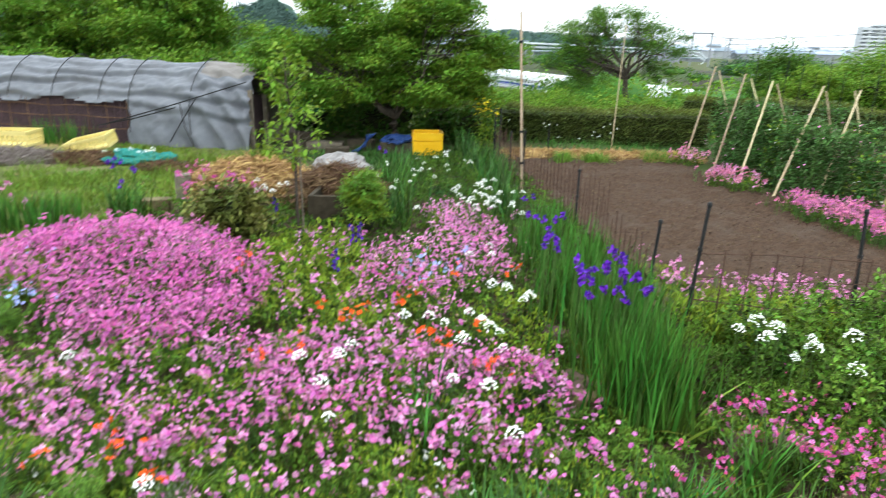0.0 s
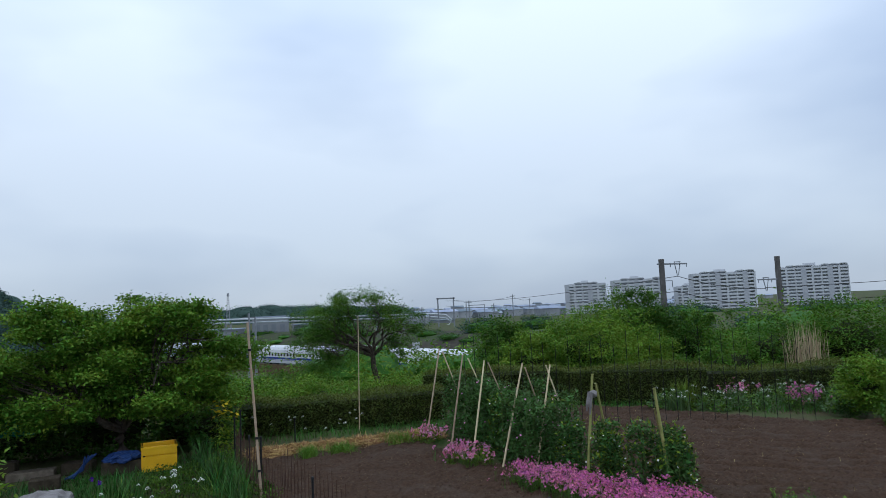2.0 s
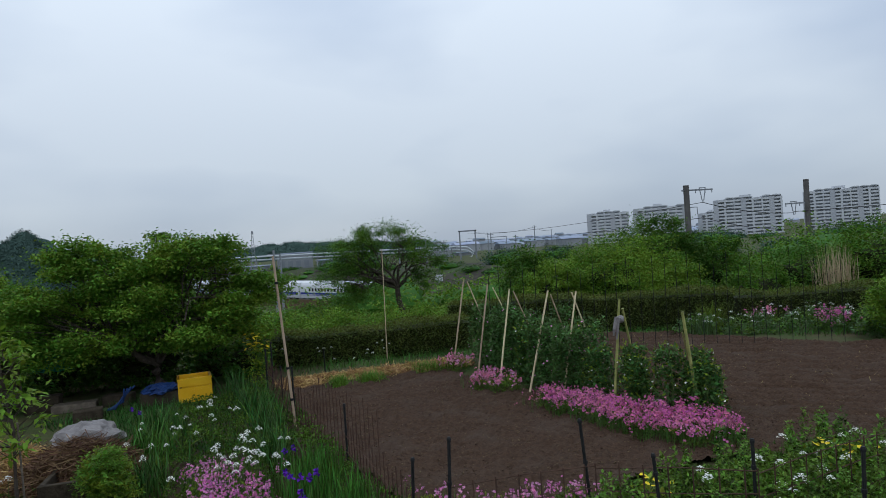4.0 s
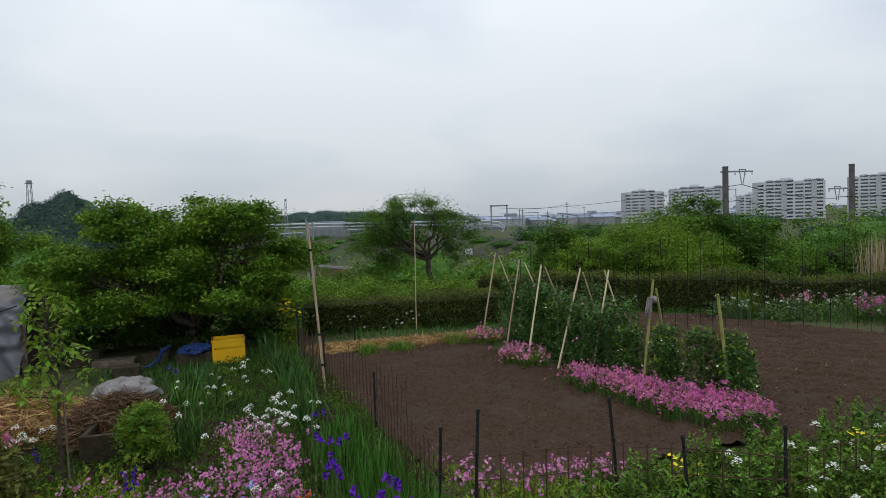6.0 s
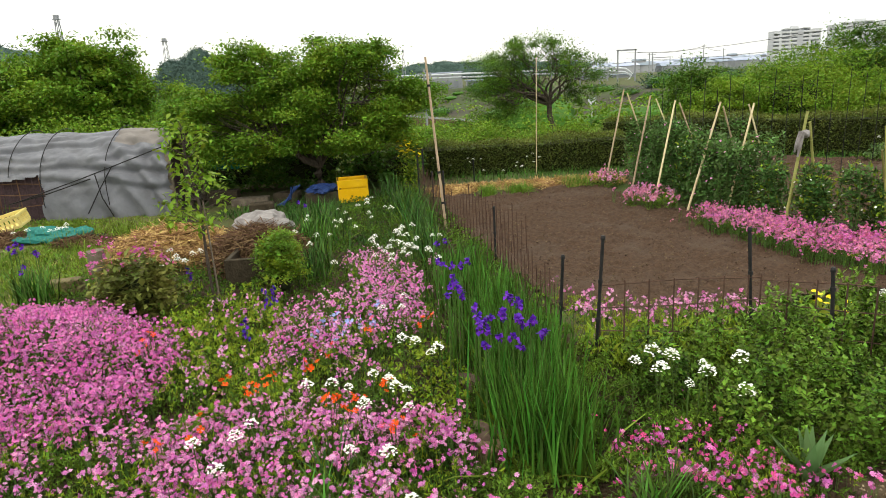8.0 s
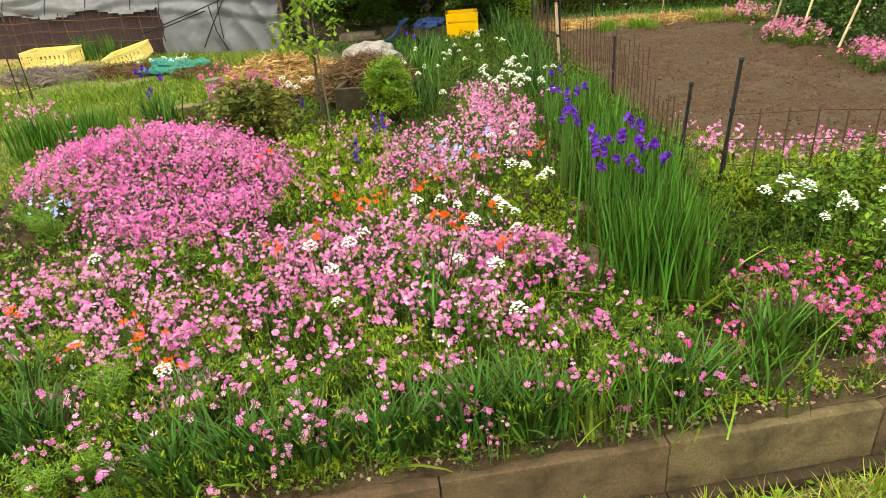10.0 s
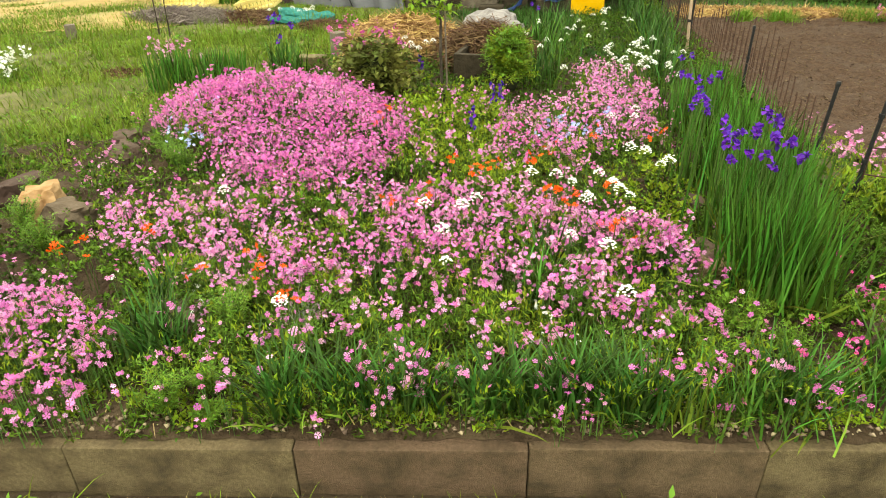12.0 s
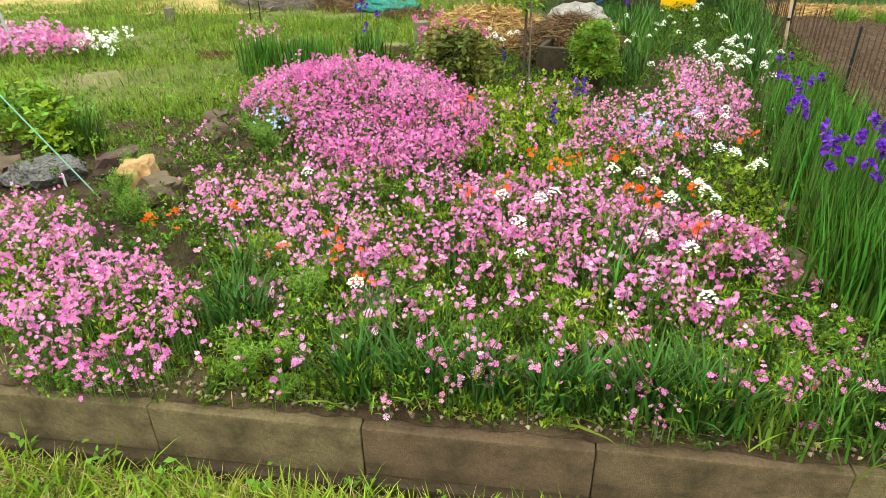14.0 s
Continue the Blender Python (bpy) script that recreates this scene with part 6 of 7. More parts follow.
flower_patch("pink_flower_drift", "sparse pink flowers among green leaves", SPARSE, 850, 0.17, PINK, PINK_PALE, 0.4, leaves=1300, gap=0.36)
flower_patch("pink_flower_drift", "pale pink flowers on tall stalks between the drifts", [(-0.5, 2.05), (-0.1, 2.4), (0.6, 2.7), (0.75, 2.45), (0.55, 2.1), (0.0, 1.95)], 850, 0.19, PINK_PALE, PINK, 0.4, leaves=500, gap=0.3)
flower_patch("pink_flower_drift", "pink and pale flowers in a strip beside the irises", STRIP, 2500, 0.17, PINK, PINK_PALE, 0.5, r=0.009, gap=0.26, leaves=1200)
flower_patch("pink_flower_drift", "thin pink flowers among the leaves round the sapling", [(-0.95, 3.9), (-0.85, 3.2), (-0.6, 2.95), (0.35, 3.0), (0.3, 3.6), (-0.15, 3.4), (-0.45, 3.7), (-0.5, 4.6), (-1.0, 4.6)], 430, 0.17, PINK_PALE, PINK, 0.45, leaves=1300, gap=0.34)
flower_patch("pink_flower_drift", "pink flowers along the foot of the pea row", [(3.1, 6.45), (3.35, 5.75), (3.5, 5.1), (3.7, 4.65), (4.1, 4.5), (4.3, 4.7), (4.25, 5.1), (4.0, 5.4), (3.75, 5.9), (3.45, 6.55)], 4200, 0.14, DUSTY, PINK, 0.4, r=0.0105, zf=plot_height, gap=0.05)
flower_patch("pink_flower_drift", "small clump of dull pink flowers by the canes", [(2.8, 7.6), (2.95, 7.15), (3.3, 7.2), (3.4, 7.6), (3.1, 7.85)], 1300, 0.13, DUSTY, PINK_PALE, 0.3, r=0.014, zf=plot_height)
flower_patch("pink_flower_drift", "small clump of dull pink flowers by the canes", [(2.8, 8.95), (2.9, 8.6), (3.15, 8.7), (3.2, 9.05), (3.0, 9.1)], 1300, 0.14, DUSTY, PINK_PALE, 0.3, r=0.014, zf=plot_height)
flower_patch("pink_flower_drift", "scattered pink flowers along the mesh fence", [(1.4, 4.6), (1.45, 3.9), (2.1, 3.75), (2.7, 3.85), (2.3, 4.1), (1.7, 4.2)], 1100, 0.14, PINK_PALE, PINK, 0.4, r=0.0105, leaves=700, leaf_mat=FOLIAGE_LIGHT)
flower_patch("crimson_flower_drift", "deep pink and crimson flowers beside the stones", [(1.2, 2.6), (1.3, 2.3), (1.6, 2.1), (1.9, 2.2), (1.8, 2.45), (1.5, 2.65)], 1700, 0.15, MAGENTA, PINK, 0.45, leaves=700)
flower_patch("pink_flower_drift", "pink flowers hanging over the low wall", [(1.45, 2.08), (1.5, 1.97), (2.1, 2.12), (2.1, 2.3), (1.7, 2.2)], 1700, 0.12, PINK, MAGENTA, 0.25, leaves=700)
flower_patch("crimson_flower_drift", "small crimson flowers near the wall's edge", [(0.95, 2.15), (1.0, 1.98), (1.2, 2.0), (1.2, 2.15)], 700, 0.13, MAGENTA, PINK, 0.3, leaves=900)
flower_patch("pink_flower_drift", "far drift of pink flowers at the lawn's edge", [(-7.4, 4.6), (-6.4, 3.9), (-5.5, 4.1), (-5.1, 4.6), (-6.0, 4.8)], 900, 0.16, PINK_PALE, PINK, 0.5, r=0.02, zf=land, leaves=250)
flower_patch("pink_flower_drift", "thin pink flowers on the lawn", [(-4.6, 5.6), (-3.9, 5.3), (-3.7, 5.7), (-4.3, 6.0)], 160, 0.1, PINK_PALE, PINK, 0.4, r=0.018, zf=land, leaves=150)
flower_patch("pink_flower_drift", "thin pink flowers at the edge of the mound", [(-2.95, 3.0), (-2.4, 2.7), (-2.0, 2.75), (-2.4, 3.1), (-2.7, 3.4)], 300, 0.1, PINK_PALE, PINK, 0.4, zf=land, leaves=500)
flower_patch("pink_flower_drift", "pink flowers in the far border", [(8.6, 8.4), (9.1, 8.2), (9.5, 8.4), (9.2, 8.7)], 900, 0.24, PINK, DUSTY, 0.35, r=0.018, zf=land, leaves=500)
flower_patch("pink_flower_drift", "pale pink flowers in the far border", [(8.1, 9.5), (8.5, 9.2), (9.1, 9.3), (8.9, 9.7)], 420, 0.26, DUSTY, PINK_PALE, 0.4, r=0.018, zf=land, leaves=500)
flower_patch("pink_flower_drift", "pink flowers in the near corner of the fenced bed", [(2.6, 2.7), (2.8, 2.4), (3.6, 2.6), (3.5, 2.9)], 450, 0.16, PINK, MAGENTA, 0.4, leaves=600)
flower_patch("pale_blue_flower_drift", "small pale blue flowers at the mound's edge", [(-2.25, 3.4), (-2.1, 3.0), (-1.75, 3.0), (-1.8, 3.3)], 450, 0.19, BLUE_FL, None, r=0.011, leaves=700)
flower_patch("pale_blue_flower_drift", "small pale blue flowers among the pink", [(-0.2, 4.0), (-0.2, 3.75), (0.3, 3.8), (0.3, 4.0)], 700, 0.19, BLUE_FL, None, r=0.011)
flower_patch("magenta_flower_drift", "small patch of magenta flowers", [(-0.3, 3.7), (-0.25, 3.45), (0.0, 3.5), (-0.05, 3.75)], 1100, 0.19, MAGENTA, PINK, 0.4)
flower_patch("white_alyssum", "low mound of tiny white flowers", [(-5.6, 4.8), (-5.45, 4.5), (-5.0, 4.55), (-5.1, 4.9)], 900, 0.15, WHITE, None, r=0.02, zf=land)
flower_patch("tiny_white_flower_drift", "scattered tiny white flowers over low leaves", [(-1.5, 1.95), (-1.3, 1.7), (-1.0, 1.9), (-1.2, 2.05)], 260, 0.1, WHITE, None, r=0.007, leaves=900)
flower_patch("tiny_white_flower_drift", "scattered tiny white flowers over low leaves", [(0.05, 2.4), (0.1, 1.85), (0.6, 1.95), (0.5, 2.4)], 130, 0.11, WHITE, None, r=0.008, leaves=1300)

# low leaves between the drifts
FRONT = [(-1.6, 1.3), (4.6, 3.0), (4.6, 4.1), (1.6, 3.7), (0.8, 3.2), (0.6, 2.75), (-0.6, 2.1), (-1.2, 1.9), (-1.6, 1.6)]
p = poly_points(FRONT, 1900)
p = p[np.hypot(p[:, 0] - 1.08, p[:, 1] - 2.25) > 0.16 + 0.05 * RNG.random(len(p))]
p = p[(p[:, 1] > wall_y(p[:, 0]) + 0.22 + 0.06 * cheap_noise(p[:, 0], p[:, 1], 7))]
tagged(part("bed_leaves", tufts("bed_leaves", on_bed(p, 0.02) + np.array([0, 0, 1]) * (RNG.random(len(p)) * 0.15 * hummock(p))[:, None], 0.024, FOLIAGE, 10, SLIM), None, None), "low feathery green leaves covering the bed", "leaves", kind="stuff")
p = poly_points(GARDEN, 800)
p = p[(p[:, 1] > wall_y(p[:, 0]) + 0.24) & ((p[:, 0] > -2.5) | (RNG.random(len(p)) < 0.25))]
tagged(part("bed_leaves", tufts("bed_leaves", on_bed(p, 0.01) + np.array([0, 0, 1]) * (RNG.random(len(p)) * 0.15 * hummock(p))[:, None], 0.022, FOLIAGE, 9, LEAFLET), None, None), "low green leaves between the flowers", "leaves", kind="stuff")
p = poly_points([(-1.0, 3.6), (-0.5, 3.1), (-0.2, 3.3), (-0.45, 4.2), (-0.6, 5.0), (-1.3, 4.9), (-1.2, 4.2)], 900)
tagged(part("bed_leaves", tufts("bed_leaves", on_bed(p, 0.02) + np.array([0, 0, 1]) * (RNG.random(len(p)) * 0.2 * hummock(p))[:, None], 0.03, FOLIAGE_LIGHT, 5, LEAFLET), None, None), "green leaves around the sapling", "leaves", kind="stuff")
p = poly_points([(0.3, 3.4), (0.35, 2.85), (0.68, 2.8), (0.72, 3.5), (0.5, 3.7)], 900)
tagged(part("yellow_green_plant", tufts("yellow_green_plant", on_bed(p, 0.03) + np.array([0, 0, 1]) * (RNG.random(len(p)) * 0.17 * hummock(p))[:, None], 0.026, FOLIAGE_LIGHT, 6, LEAFLET), None, None), "yellow-green leafy plant under the white flowers", "plant", kind="stuff")

# feathery light green plants, and pebbles, weeds and straw on the wall's top
def feather_plant(x, y, h, r, n=26, mat=FEATHERY):
    e = empty("feathery_plant", x, y, float(bed_height(x, y)))
    tagged(e, "light green plant with fine feathery leaves", "plant", "feathery plants")
    pts_, bm_ = [], bmesh.new()
    for _ in range(n):
        a_, l_ = RNG.uniform(0, 6.283), RNG.uniform(0.25, 1.0)
        tip = np.array([math.cos(a_) * r * l_, math.sin(a_) * r * l_, h * RNG.uniform(0.55, 1.05)])
        tube(bm_, [(0, 0, 0), (tip[0] * 0.3, tip[1] * 0.3, tip[2] * 0.6), tuple(tip)], [0.0022, 0.0018, 0.001], 3)
        k_ = np.linspace(0.35, 1.0, 11)[:, None]
        pts_.append(tip * np.concatenate([k_ ** 1.5, k_ ** 1.5, k_], 1))
    part("stalk", bm_, STEM, e)
    part("leaves", tufts("leaves", np.concatenate(pts_), 0.016, mat, 8, NARROW, up=0.3), None, e)


for x, y, h, r in ((-0.85, 1.36, 0.22, 0.08), (-0.87, 1.74, 0.24, 0.09), (-0.77, 1.47, 0.17, 0.09), (-0.72, 1.37, 0.1, 0.06), (-1.2, 2.0, 0.15, 0.1), (-0.95, 1.98, 0.14, 0.1), (-0.6, 1.75, 0.14, 0.09), (-0.45, 1.9, 0.15, 0.1), (0.6, 2.2, 0.15, 0.1), (0.75, 2.05, 0.16, 0.1), (0.45, 1.95, 0.14, 0.09), (-2.3, 2.2, 0.2, 0.1), (-2.1, 2.1, 0.18, 0.1), (-2.5, 2.5, 0.16, 0.1), (-1.95, 2.95, 0.22, 0.1), (-2.1, 3.05, 0.2, 0.12), (0.05, 1.95, 0.13, 0.1), (-0.25, 1.85, 0.13, 0.1), (0.85, 2.3, 0.12, 0.1), (-1.35, 2.7, 0.14, 0.1), (-0.6, 2.95, 0.16, 0.1), (0.3, 2.2, 0.14, 0.1), (1.0, 2.2, 0.1, 0.08), (-0.3, 3.2, 0.16, 0.1)):
    feather_plant(x, y, h, r)
q = np.stack([RNG.uniform(-2.2, 2.4, 1500), np.abs(RNG.normal(0, 0.11, 1500)) + 0.03], -1)
q[:, 1] += wall_y(q[:, 0])
n = len(q)
PB = ([(1, 0, 0), (-0.5, 0.87, 0), (-0.5, -0.87, 0), (0, 0, 0.7), (0.2, 0.1, -0.6)], [[(0, 1, 3), (1, 2, 3), (2, 0, 3), (1, 0, 4), (2, 1, 4), (0, 2, 4)]])
tagged(part("pebbles", scatter("pebbles", PB, np.concatenate([q, np.full((n, 1), 0.036)], 1), rot_matrices(n, RNG.uniform(0, 6, n), RNG.normal(0, 0.5, n)), 0.0075 * RNG.uniform(0.3, 1.5, n) ** 1.6, [PEBBLE]), None, None), "small pebbles and crumbs along the wall's top", "pebbles", kind="stuff")
q = np.stack([RNG.uniform(-2.0, 2.2, 130), RNG.uniform(0.05, 0.25, 130)], -1)
q[:, 1] += wall_y(q[:, 0])
tagged(part("dry_stalks", blades_mesh("dry_stalks", np.concatenate([q, np.full((130, 1), 0.036)], 1), 0.06, 0.0035, BLADE_DRY, 1.3), None, None), "bits of dry straw on the soil by the wall", "straw", kind="stuff")
for k in range(56):
    x = RNG.uniform(-1.4, 1.5)
    y = wall_y(x) + RNG.uniform(0.07, 0.2)
    e = empty("weed", x, y, 0.03)
    tagged(e, "small yellow-green weed on the wall's top", "weed", "weeds along the wall")
    n = int(RNG.integers(12, 34))
    part("leaves", tufts("leaves", RNG.normal(size=(n, 3)) * np.array([0.025, 0.018, 0.006]) + np.array([0, 0, 0.012]), 0.016, FOLIAGE_LIGHT, 4, LEAF), None, e)
for x, y in ((-1.39, 1.14), (-1.5, 1.12), (-1.28, 1.18)):
    e = empty("clover_patch", x, y, 0.03)
    tagged(e, "low clump of bright green round leaves hanging over the wall", "clover", "clover by the wall")
    q = RNG.normal(size=(150, 3)) * np.array([0.05, 0.03, 0.015]) + np.array([0, 0.015, 0.03])
    part("leaves", tufts("leaves", q, 0.018, FOLIAGE, 3, LEAF, up=0.1), None, e)
# flowers drooping over the wall
flower_patch("pink_flower_drift", "pink flowers drooping over the wall's edge", [(-1.6, 1.12), (-1.5, 1.05), (-1.0, 1.2), (-1.0, 1.36)], 1500, 0.09, PINK, PINK_PALE, 0.3, leaves=200)
flower_patch("pink_flower_drift", "pink flowers leaning over the wall's edge", [(-0.9, 1.33), (-0.9, 1.26), (1.3, 1.9), (1.3, 2.0)], 110, 0.08, PINK, PINK_PALE, 0.3, leaves=120)
flower_patch("pink_flower_drift", "tall pink flowers leaning out by the wall's end", [(0.75, 2.2), (0.7, 1.8), (1.0, 1.85), (1.05, 2.15)], 520, 0.16, PINK, PINK_PALE, 0.45, leaves=300)

# right-hand bed: lush leafy stems
p = poly_points([(1.5, 3.3), (1.7, 2.55), (2.3, 2.4), (4.4, 2.95), (4.6, 4.1), (3.2, 3.9), (2.4, 3.55)], 130)
pts = []
for x, y in p:
    hh = RNG.uniform(0.18, 0.42)
    k = int(hh / 0.022)
    zz_ = np.linspace(0.03, hh, k)
    pts.append(np.stack([np.full(k, x) + RNG.normal(0, 0.012, k), np.full(k, y) + RNG.normal(0, 0.012, k), zz_], -1))
pts = np.concatenate(pts)
tagged(part("leafy_bed_plants", tufts("leafy_bed_plants", pts, 0.03, FOLIAGE, 6, LEAFLET, up=0.4), None, None), "lush green leafy stems in the bed by the fence", "plants", kind="stuff")
lit = RNG.random(len(pts)) < 0.6
tagged(part("leafy_bed_tips", tufts("leafy_bed_tips", pts[lit] + np.array([0, 0, 0.03]), 0.027, FEATHERY, 5, LEAFLET, up=0.6), None, None), "pale young leaves on the stems in the bed by the fence", "plants", kind="stuff")
p = poly_points([(1.35, 3.75), (1.45, 3.3), (2.0, 3.2), (2.4, 3.5), (2.2, 3.85)], 700)
tagged(part("bed_leaves", tufts("bed_leaves", on_bed(p, 0.02) + np.array([0, 0, 1]) * (RNG.random(len(p)) * 0.12)[:, None], 0.06, FOLIAGE_LIGHT, 5, NARROW), None, None), "light green feathery leaves along the fence", "leaves", kind="stuff")


def white_umbel(x, y, h, r=0.032, label="flat white flower cluster on a green stem"):
    e = empty("white_flower", x, y, float(bed_height(x, y)) if y < 7 else 0)
    tagged(e, label, "flower", "white flower clusters")
    bm = bmesh.new()
    lean = RNG.normal(0, 0.02, 2)
    tube(bm, [(0, 0, 0), (lean[0] * 0.4, lean[1] * 0.4, h * 0.6), (lean[0], lean[1], h)], [0.003, 0.0025, 0.002], 4)
    part("stem", bm, STEM, e)
    n = 46
    a, rr = RNG.uniform(0, 6.283, n), np.sqrt(RNG.random(n))
    c = np.stack([lean[0] + np.cos(a) * rr * r, lean[1] + np.sin(a) * rr * r, h + 0.9 * r * (1 - rr ** 2) + RNG.normal(0, r * 0.12, n)], -1)
    r *= 0.85
    part("head", scatter("head", FLORET, c, rot_matrices(n, RNG.uniform(0, 6.28, n), RNG.normal(0, 0.3, n)), np.full(n, r * 0.19), [WHITE]), None, e, "white petals")


for x, y in ((-0.3, 2.42), (-0.24, 2.51), (-0.38, 2.46), (-0.22, 2.66), (0.0, 2.88), (0.06, 2.88), (0.15, 2.88), (0.26, 2.92), (0.33, 3.04), (0.38, 2.98), (0.35, 2.95), (0.26, 2.73), (0.42, 2.82), (0.42, 3.32), (0.52, 3.21), (0.59, 3.3), (0.39, 3.45), (0.21, 2.37), (0.34, 2.39), (0.46, 2.19), (-0.21, 2.19), (-1.26, 2.38), (-0.7, 1.76), (0.24, 3.95), (0.38, 4.22), (0.36, 3.73)):
    white_umbel(x, y, RNG.uniform(0.2, 0.31) if y > 2.3 else 0.2, RNG.uniform(0.022, 0.036))
for k in range(34):
    white_umbel(RNG.normal(0.3, 0.14), RNG.normal(5.25, 0.22), RNG.uniform(0.26, 0.34), RNG.uniform(0.02, 0.032))
for k in range(26):
    white_umbel(RNG.normal(-0.25, 0.28), RNG.normal(6.3, 0.55), RNG.uniform(0.2, 0.36), RNG.uniform(0.016, 0.034))
for x, y in ((1.42, 2.83), (1.5, 2.72), (1.6, 2.67), (1.66, 2.71), (1.72, 2.75), (1.83, 2.71), (1.55, 2.85), (1.62, 2.85), (1.78, 2.6), (3.1, 3.59), (3.76, 3.7), (3.82, 3.57), (3.69, 3.33), (3.92, 3.45), (3.78, 3.18), (3.41, 3.15), (3.25, 3.14), (3.44, 2.98), (3.01, 2.87), (3.01, 2.7), (3.17, 2.74), (3.08, 2.57), (2.77, 2.62), (4.47, 3.76), (4.0, 3.6), (4.1, 3.5), (3.6, 3.5), (3.5, 3.3), (3.35, 3.4), (2.9, 3.3), (4.2, 3.3), (4.05, 3.15)):
    white_umbel(x, y, RNG.uniform(0.26, 0.38), RNG.uniform(0.022, 0.04), "rounded white flower cluster among leafy stems")
for k in range(8):
    white_umbel(-3.3 + RNG.normal(0, 0.2), 7.0 + RNG.normal(0, 0.25), 0.25, 0.03)
for k in range(8):
    white_umbel(-1.35 + RNG.normal(0, 0.18), 5.2 + RNG.normal(0, 0.15), 0.33, 0.03)
for k in range(80):
    t = RNG.random()
    white_umbel(7.0 + 2.9 * t + RNG.normal(0, 0.2), 9.5 - 0.9 * t + RNG.normal(0, 0.3), RNG.uniform(0.2, 0.38), RNG.uniform(0.016, 0.03), "white flowers in the far border")
for k in range(16):
    white_umbel(RNG.choice([1.1, 1.9]) + RNG.normal(0, 0.2), 9.9 + RNG.normal(0, 0.1), RNG.uniform(0.15, 0.4), 0.02, "white daisies at the foot of the hedge")


def poppy(x, y, h, r=0.017):
    e = empty("orange_poppy", x, y, float(bed_height(x, y)))
    tagged(e, "orange four-petalled poppy on a thin stem", "flower", "orange poppies")
    bm = bmesh.new()
    tube(bm, [(0, 0, 0), (0.004, 0, h)], [0.0022, 0.0018], 4)
    part("stem", bm, STEM, e)
    me = scatter("petals", POPPY, np.array([(0.004, 0, h)]), rot_matrices(1, RNG.uniform(0, 6.28), RNG.normal(0.75, 0.35)), np.array([r]), [ORANGE])
    part("petals", me, None, e, "orange petals")


for x, y in ((-1.73, 1.85), (-1.65, 1.92), (-1.5, 2.1), (-1.07, 1.86), (-0.94, 2.01), (-0.85, 1.94), (-0.67, 1.8), (-0.61, 2.58), (-0.46, 2.75), (-0.48, 3.14), (-0.34, 3.1), (-0.26, 3.17), (-0.09, 3.27), (-0.02, 3.47), (0.07, 2.89), (0.12, 2.88), (0.16, 2.93), (0.2, 2.88), (0.3, 3.04), (0.36, 2.65), (0.35, 2.73), (0.14, 3.83), (0.49, 3.77), (-1.02, 3.6)):
    for k in range(2 + int(RNG.integers(1, 5))):
        poppy(x + RNG.normal(0, 0.028), y + RNG.normal(0, 0.028), RNG.uniform(0.17, 0.25), RNG.uniform(0.012, 0.019))


def iris_flower(e, x, y, h):
    bm = bmesh.new()
    tube(bm, [(x, y, 0), (x + 0.01, y, h)], [0.004, 0.003], 5)
    st = part("flower_stem", bm, STEM, e)
    n = 12
    ang = np.concatenate([np.arange(3) * 2.094, np.arange(3) * 2.094 + 1.05, np.arange(3) * 2.094 + 0.5, np.arange(3) * 2.094 + 0.2]) + RNG.uniform(0, 6)
    pit = np.array([-0.95] * 3 + [1.2] * 3 + [0.15] * 3 + [-0.4] * 3) + RNG.normal(0, 0.22, n)
    me = scatter("flower", LEAF, np.tile((x + 0.01, y, h), (n, 1)) + RNG.normal(0, 0.005, (n, 3)), rot_matrices(n, ang, pit, RNG.normal(0, 0.3, n)), np.stack([np.full(n, 0.026)] * 3, -1) * RNG.uniform(0.7, 1.1, n)[:, None] * np.array([2.1, 1, 1.6]), [VIOLET])
    part("flower", me, None, st, "violet petals")


def iris_clump(x, y, rx, ry, n, h, flowers=(), label="clump of upright green iris leaves", mat=IRIS_LEAF, w=0.011):
    e = empty("iris_clump", x, y, float(bed_height(x, y)) if x > -3 else 0)
    tagged(e, label, "iris", "iris clumps")
    q = RNG.normal(size=(n, 3)) * np.array([rx * 0.5, ry * 0.5, 0])
    part("leaves", blades_mesh("leaves", q, h, w, mat, 0.14, BLADE_T if n < 160 else STRAIGHT_T, 0.3), None, e)
    k = max(4, n // 16)
    part("arching_leaves", blades_mesh("arching_leaves", q[:k] * 1.25, h * 0.8, w, BLADE, 0.5, BLADE_T, 0.3), None, e, "yellowing outer leaves")
    for fx, fy, fh in flowers:
        iris_flower(e, fx - x, fy - y, fh + 0.02)
        if RNG.random() < 0.85:
            iris_flower(e, fx - x + RNG.normal(0, 0.035), fy - y + RNG.normal(0, 0.05), fh - 0.01)


lab = "clump of tall green iris leaves with violet flowers"
iris_clump(0.99, 2.6, 0.17, 0.17, 480, 0.43)
iris_clump(0.93, 2.95, 0.2, 0.2, 420, 0.45, [(0.91, 3.07, 0.57), (0.86, 2.96, 0.55), (0.92, 2.9, 0.54), (0.74, 3.05, 0.54), (0.75, 2.92, 0.52), (0.78, 2.85, 0.51), (0.82, 2.8, 0.5), (0.88, 2.78, 0.5), (0.97, 2.88, 0.52), (1.02, 2.82, 0.5), (0.89, 3.03, 0.6), (0.94, 3.0, 0.56), (0.8, 2.95, 0.53)], lab)
iris_clump(1.05, 3.35, 0.2, 0.25, 280, 0.42)
iris_clump(0.85, 3.65, 0.2, 0.25, 260, 0.42, [(0.64, 3.52, 0.5), (0.68, 3.41, 0.52), (0.7, 3.5, 0.48), (0.62, 3.92, 0.5), (0.76, 3.8, 0.55), (0.66, 3.6, 0.53)], lab)
iris_clump(1.0, 4.1, 0.18, 0.3, 240, 0.38)
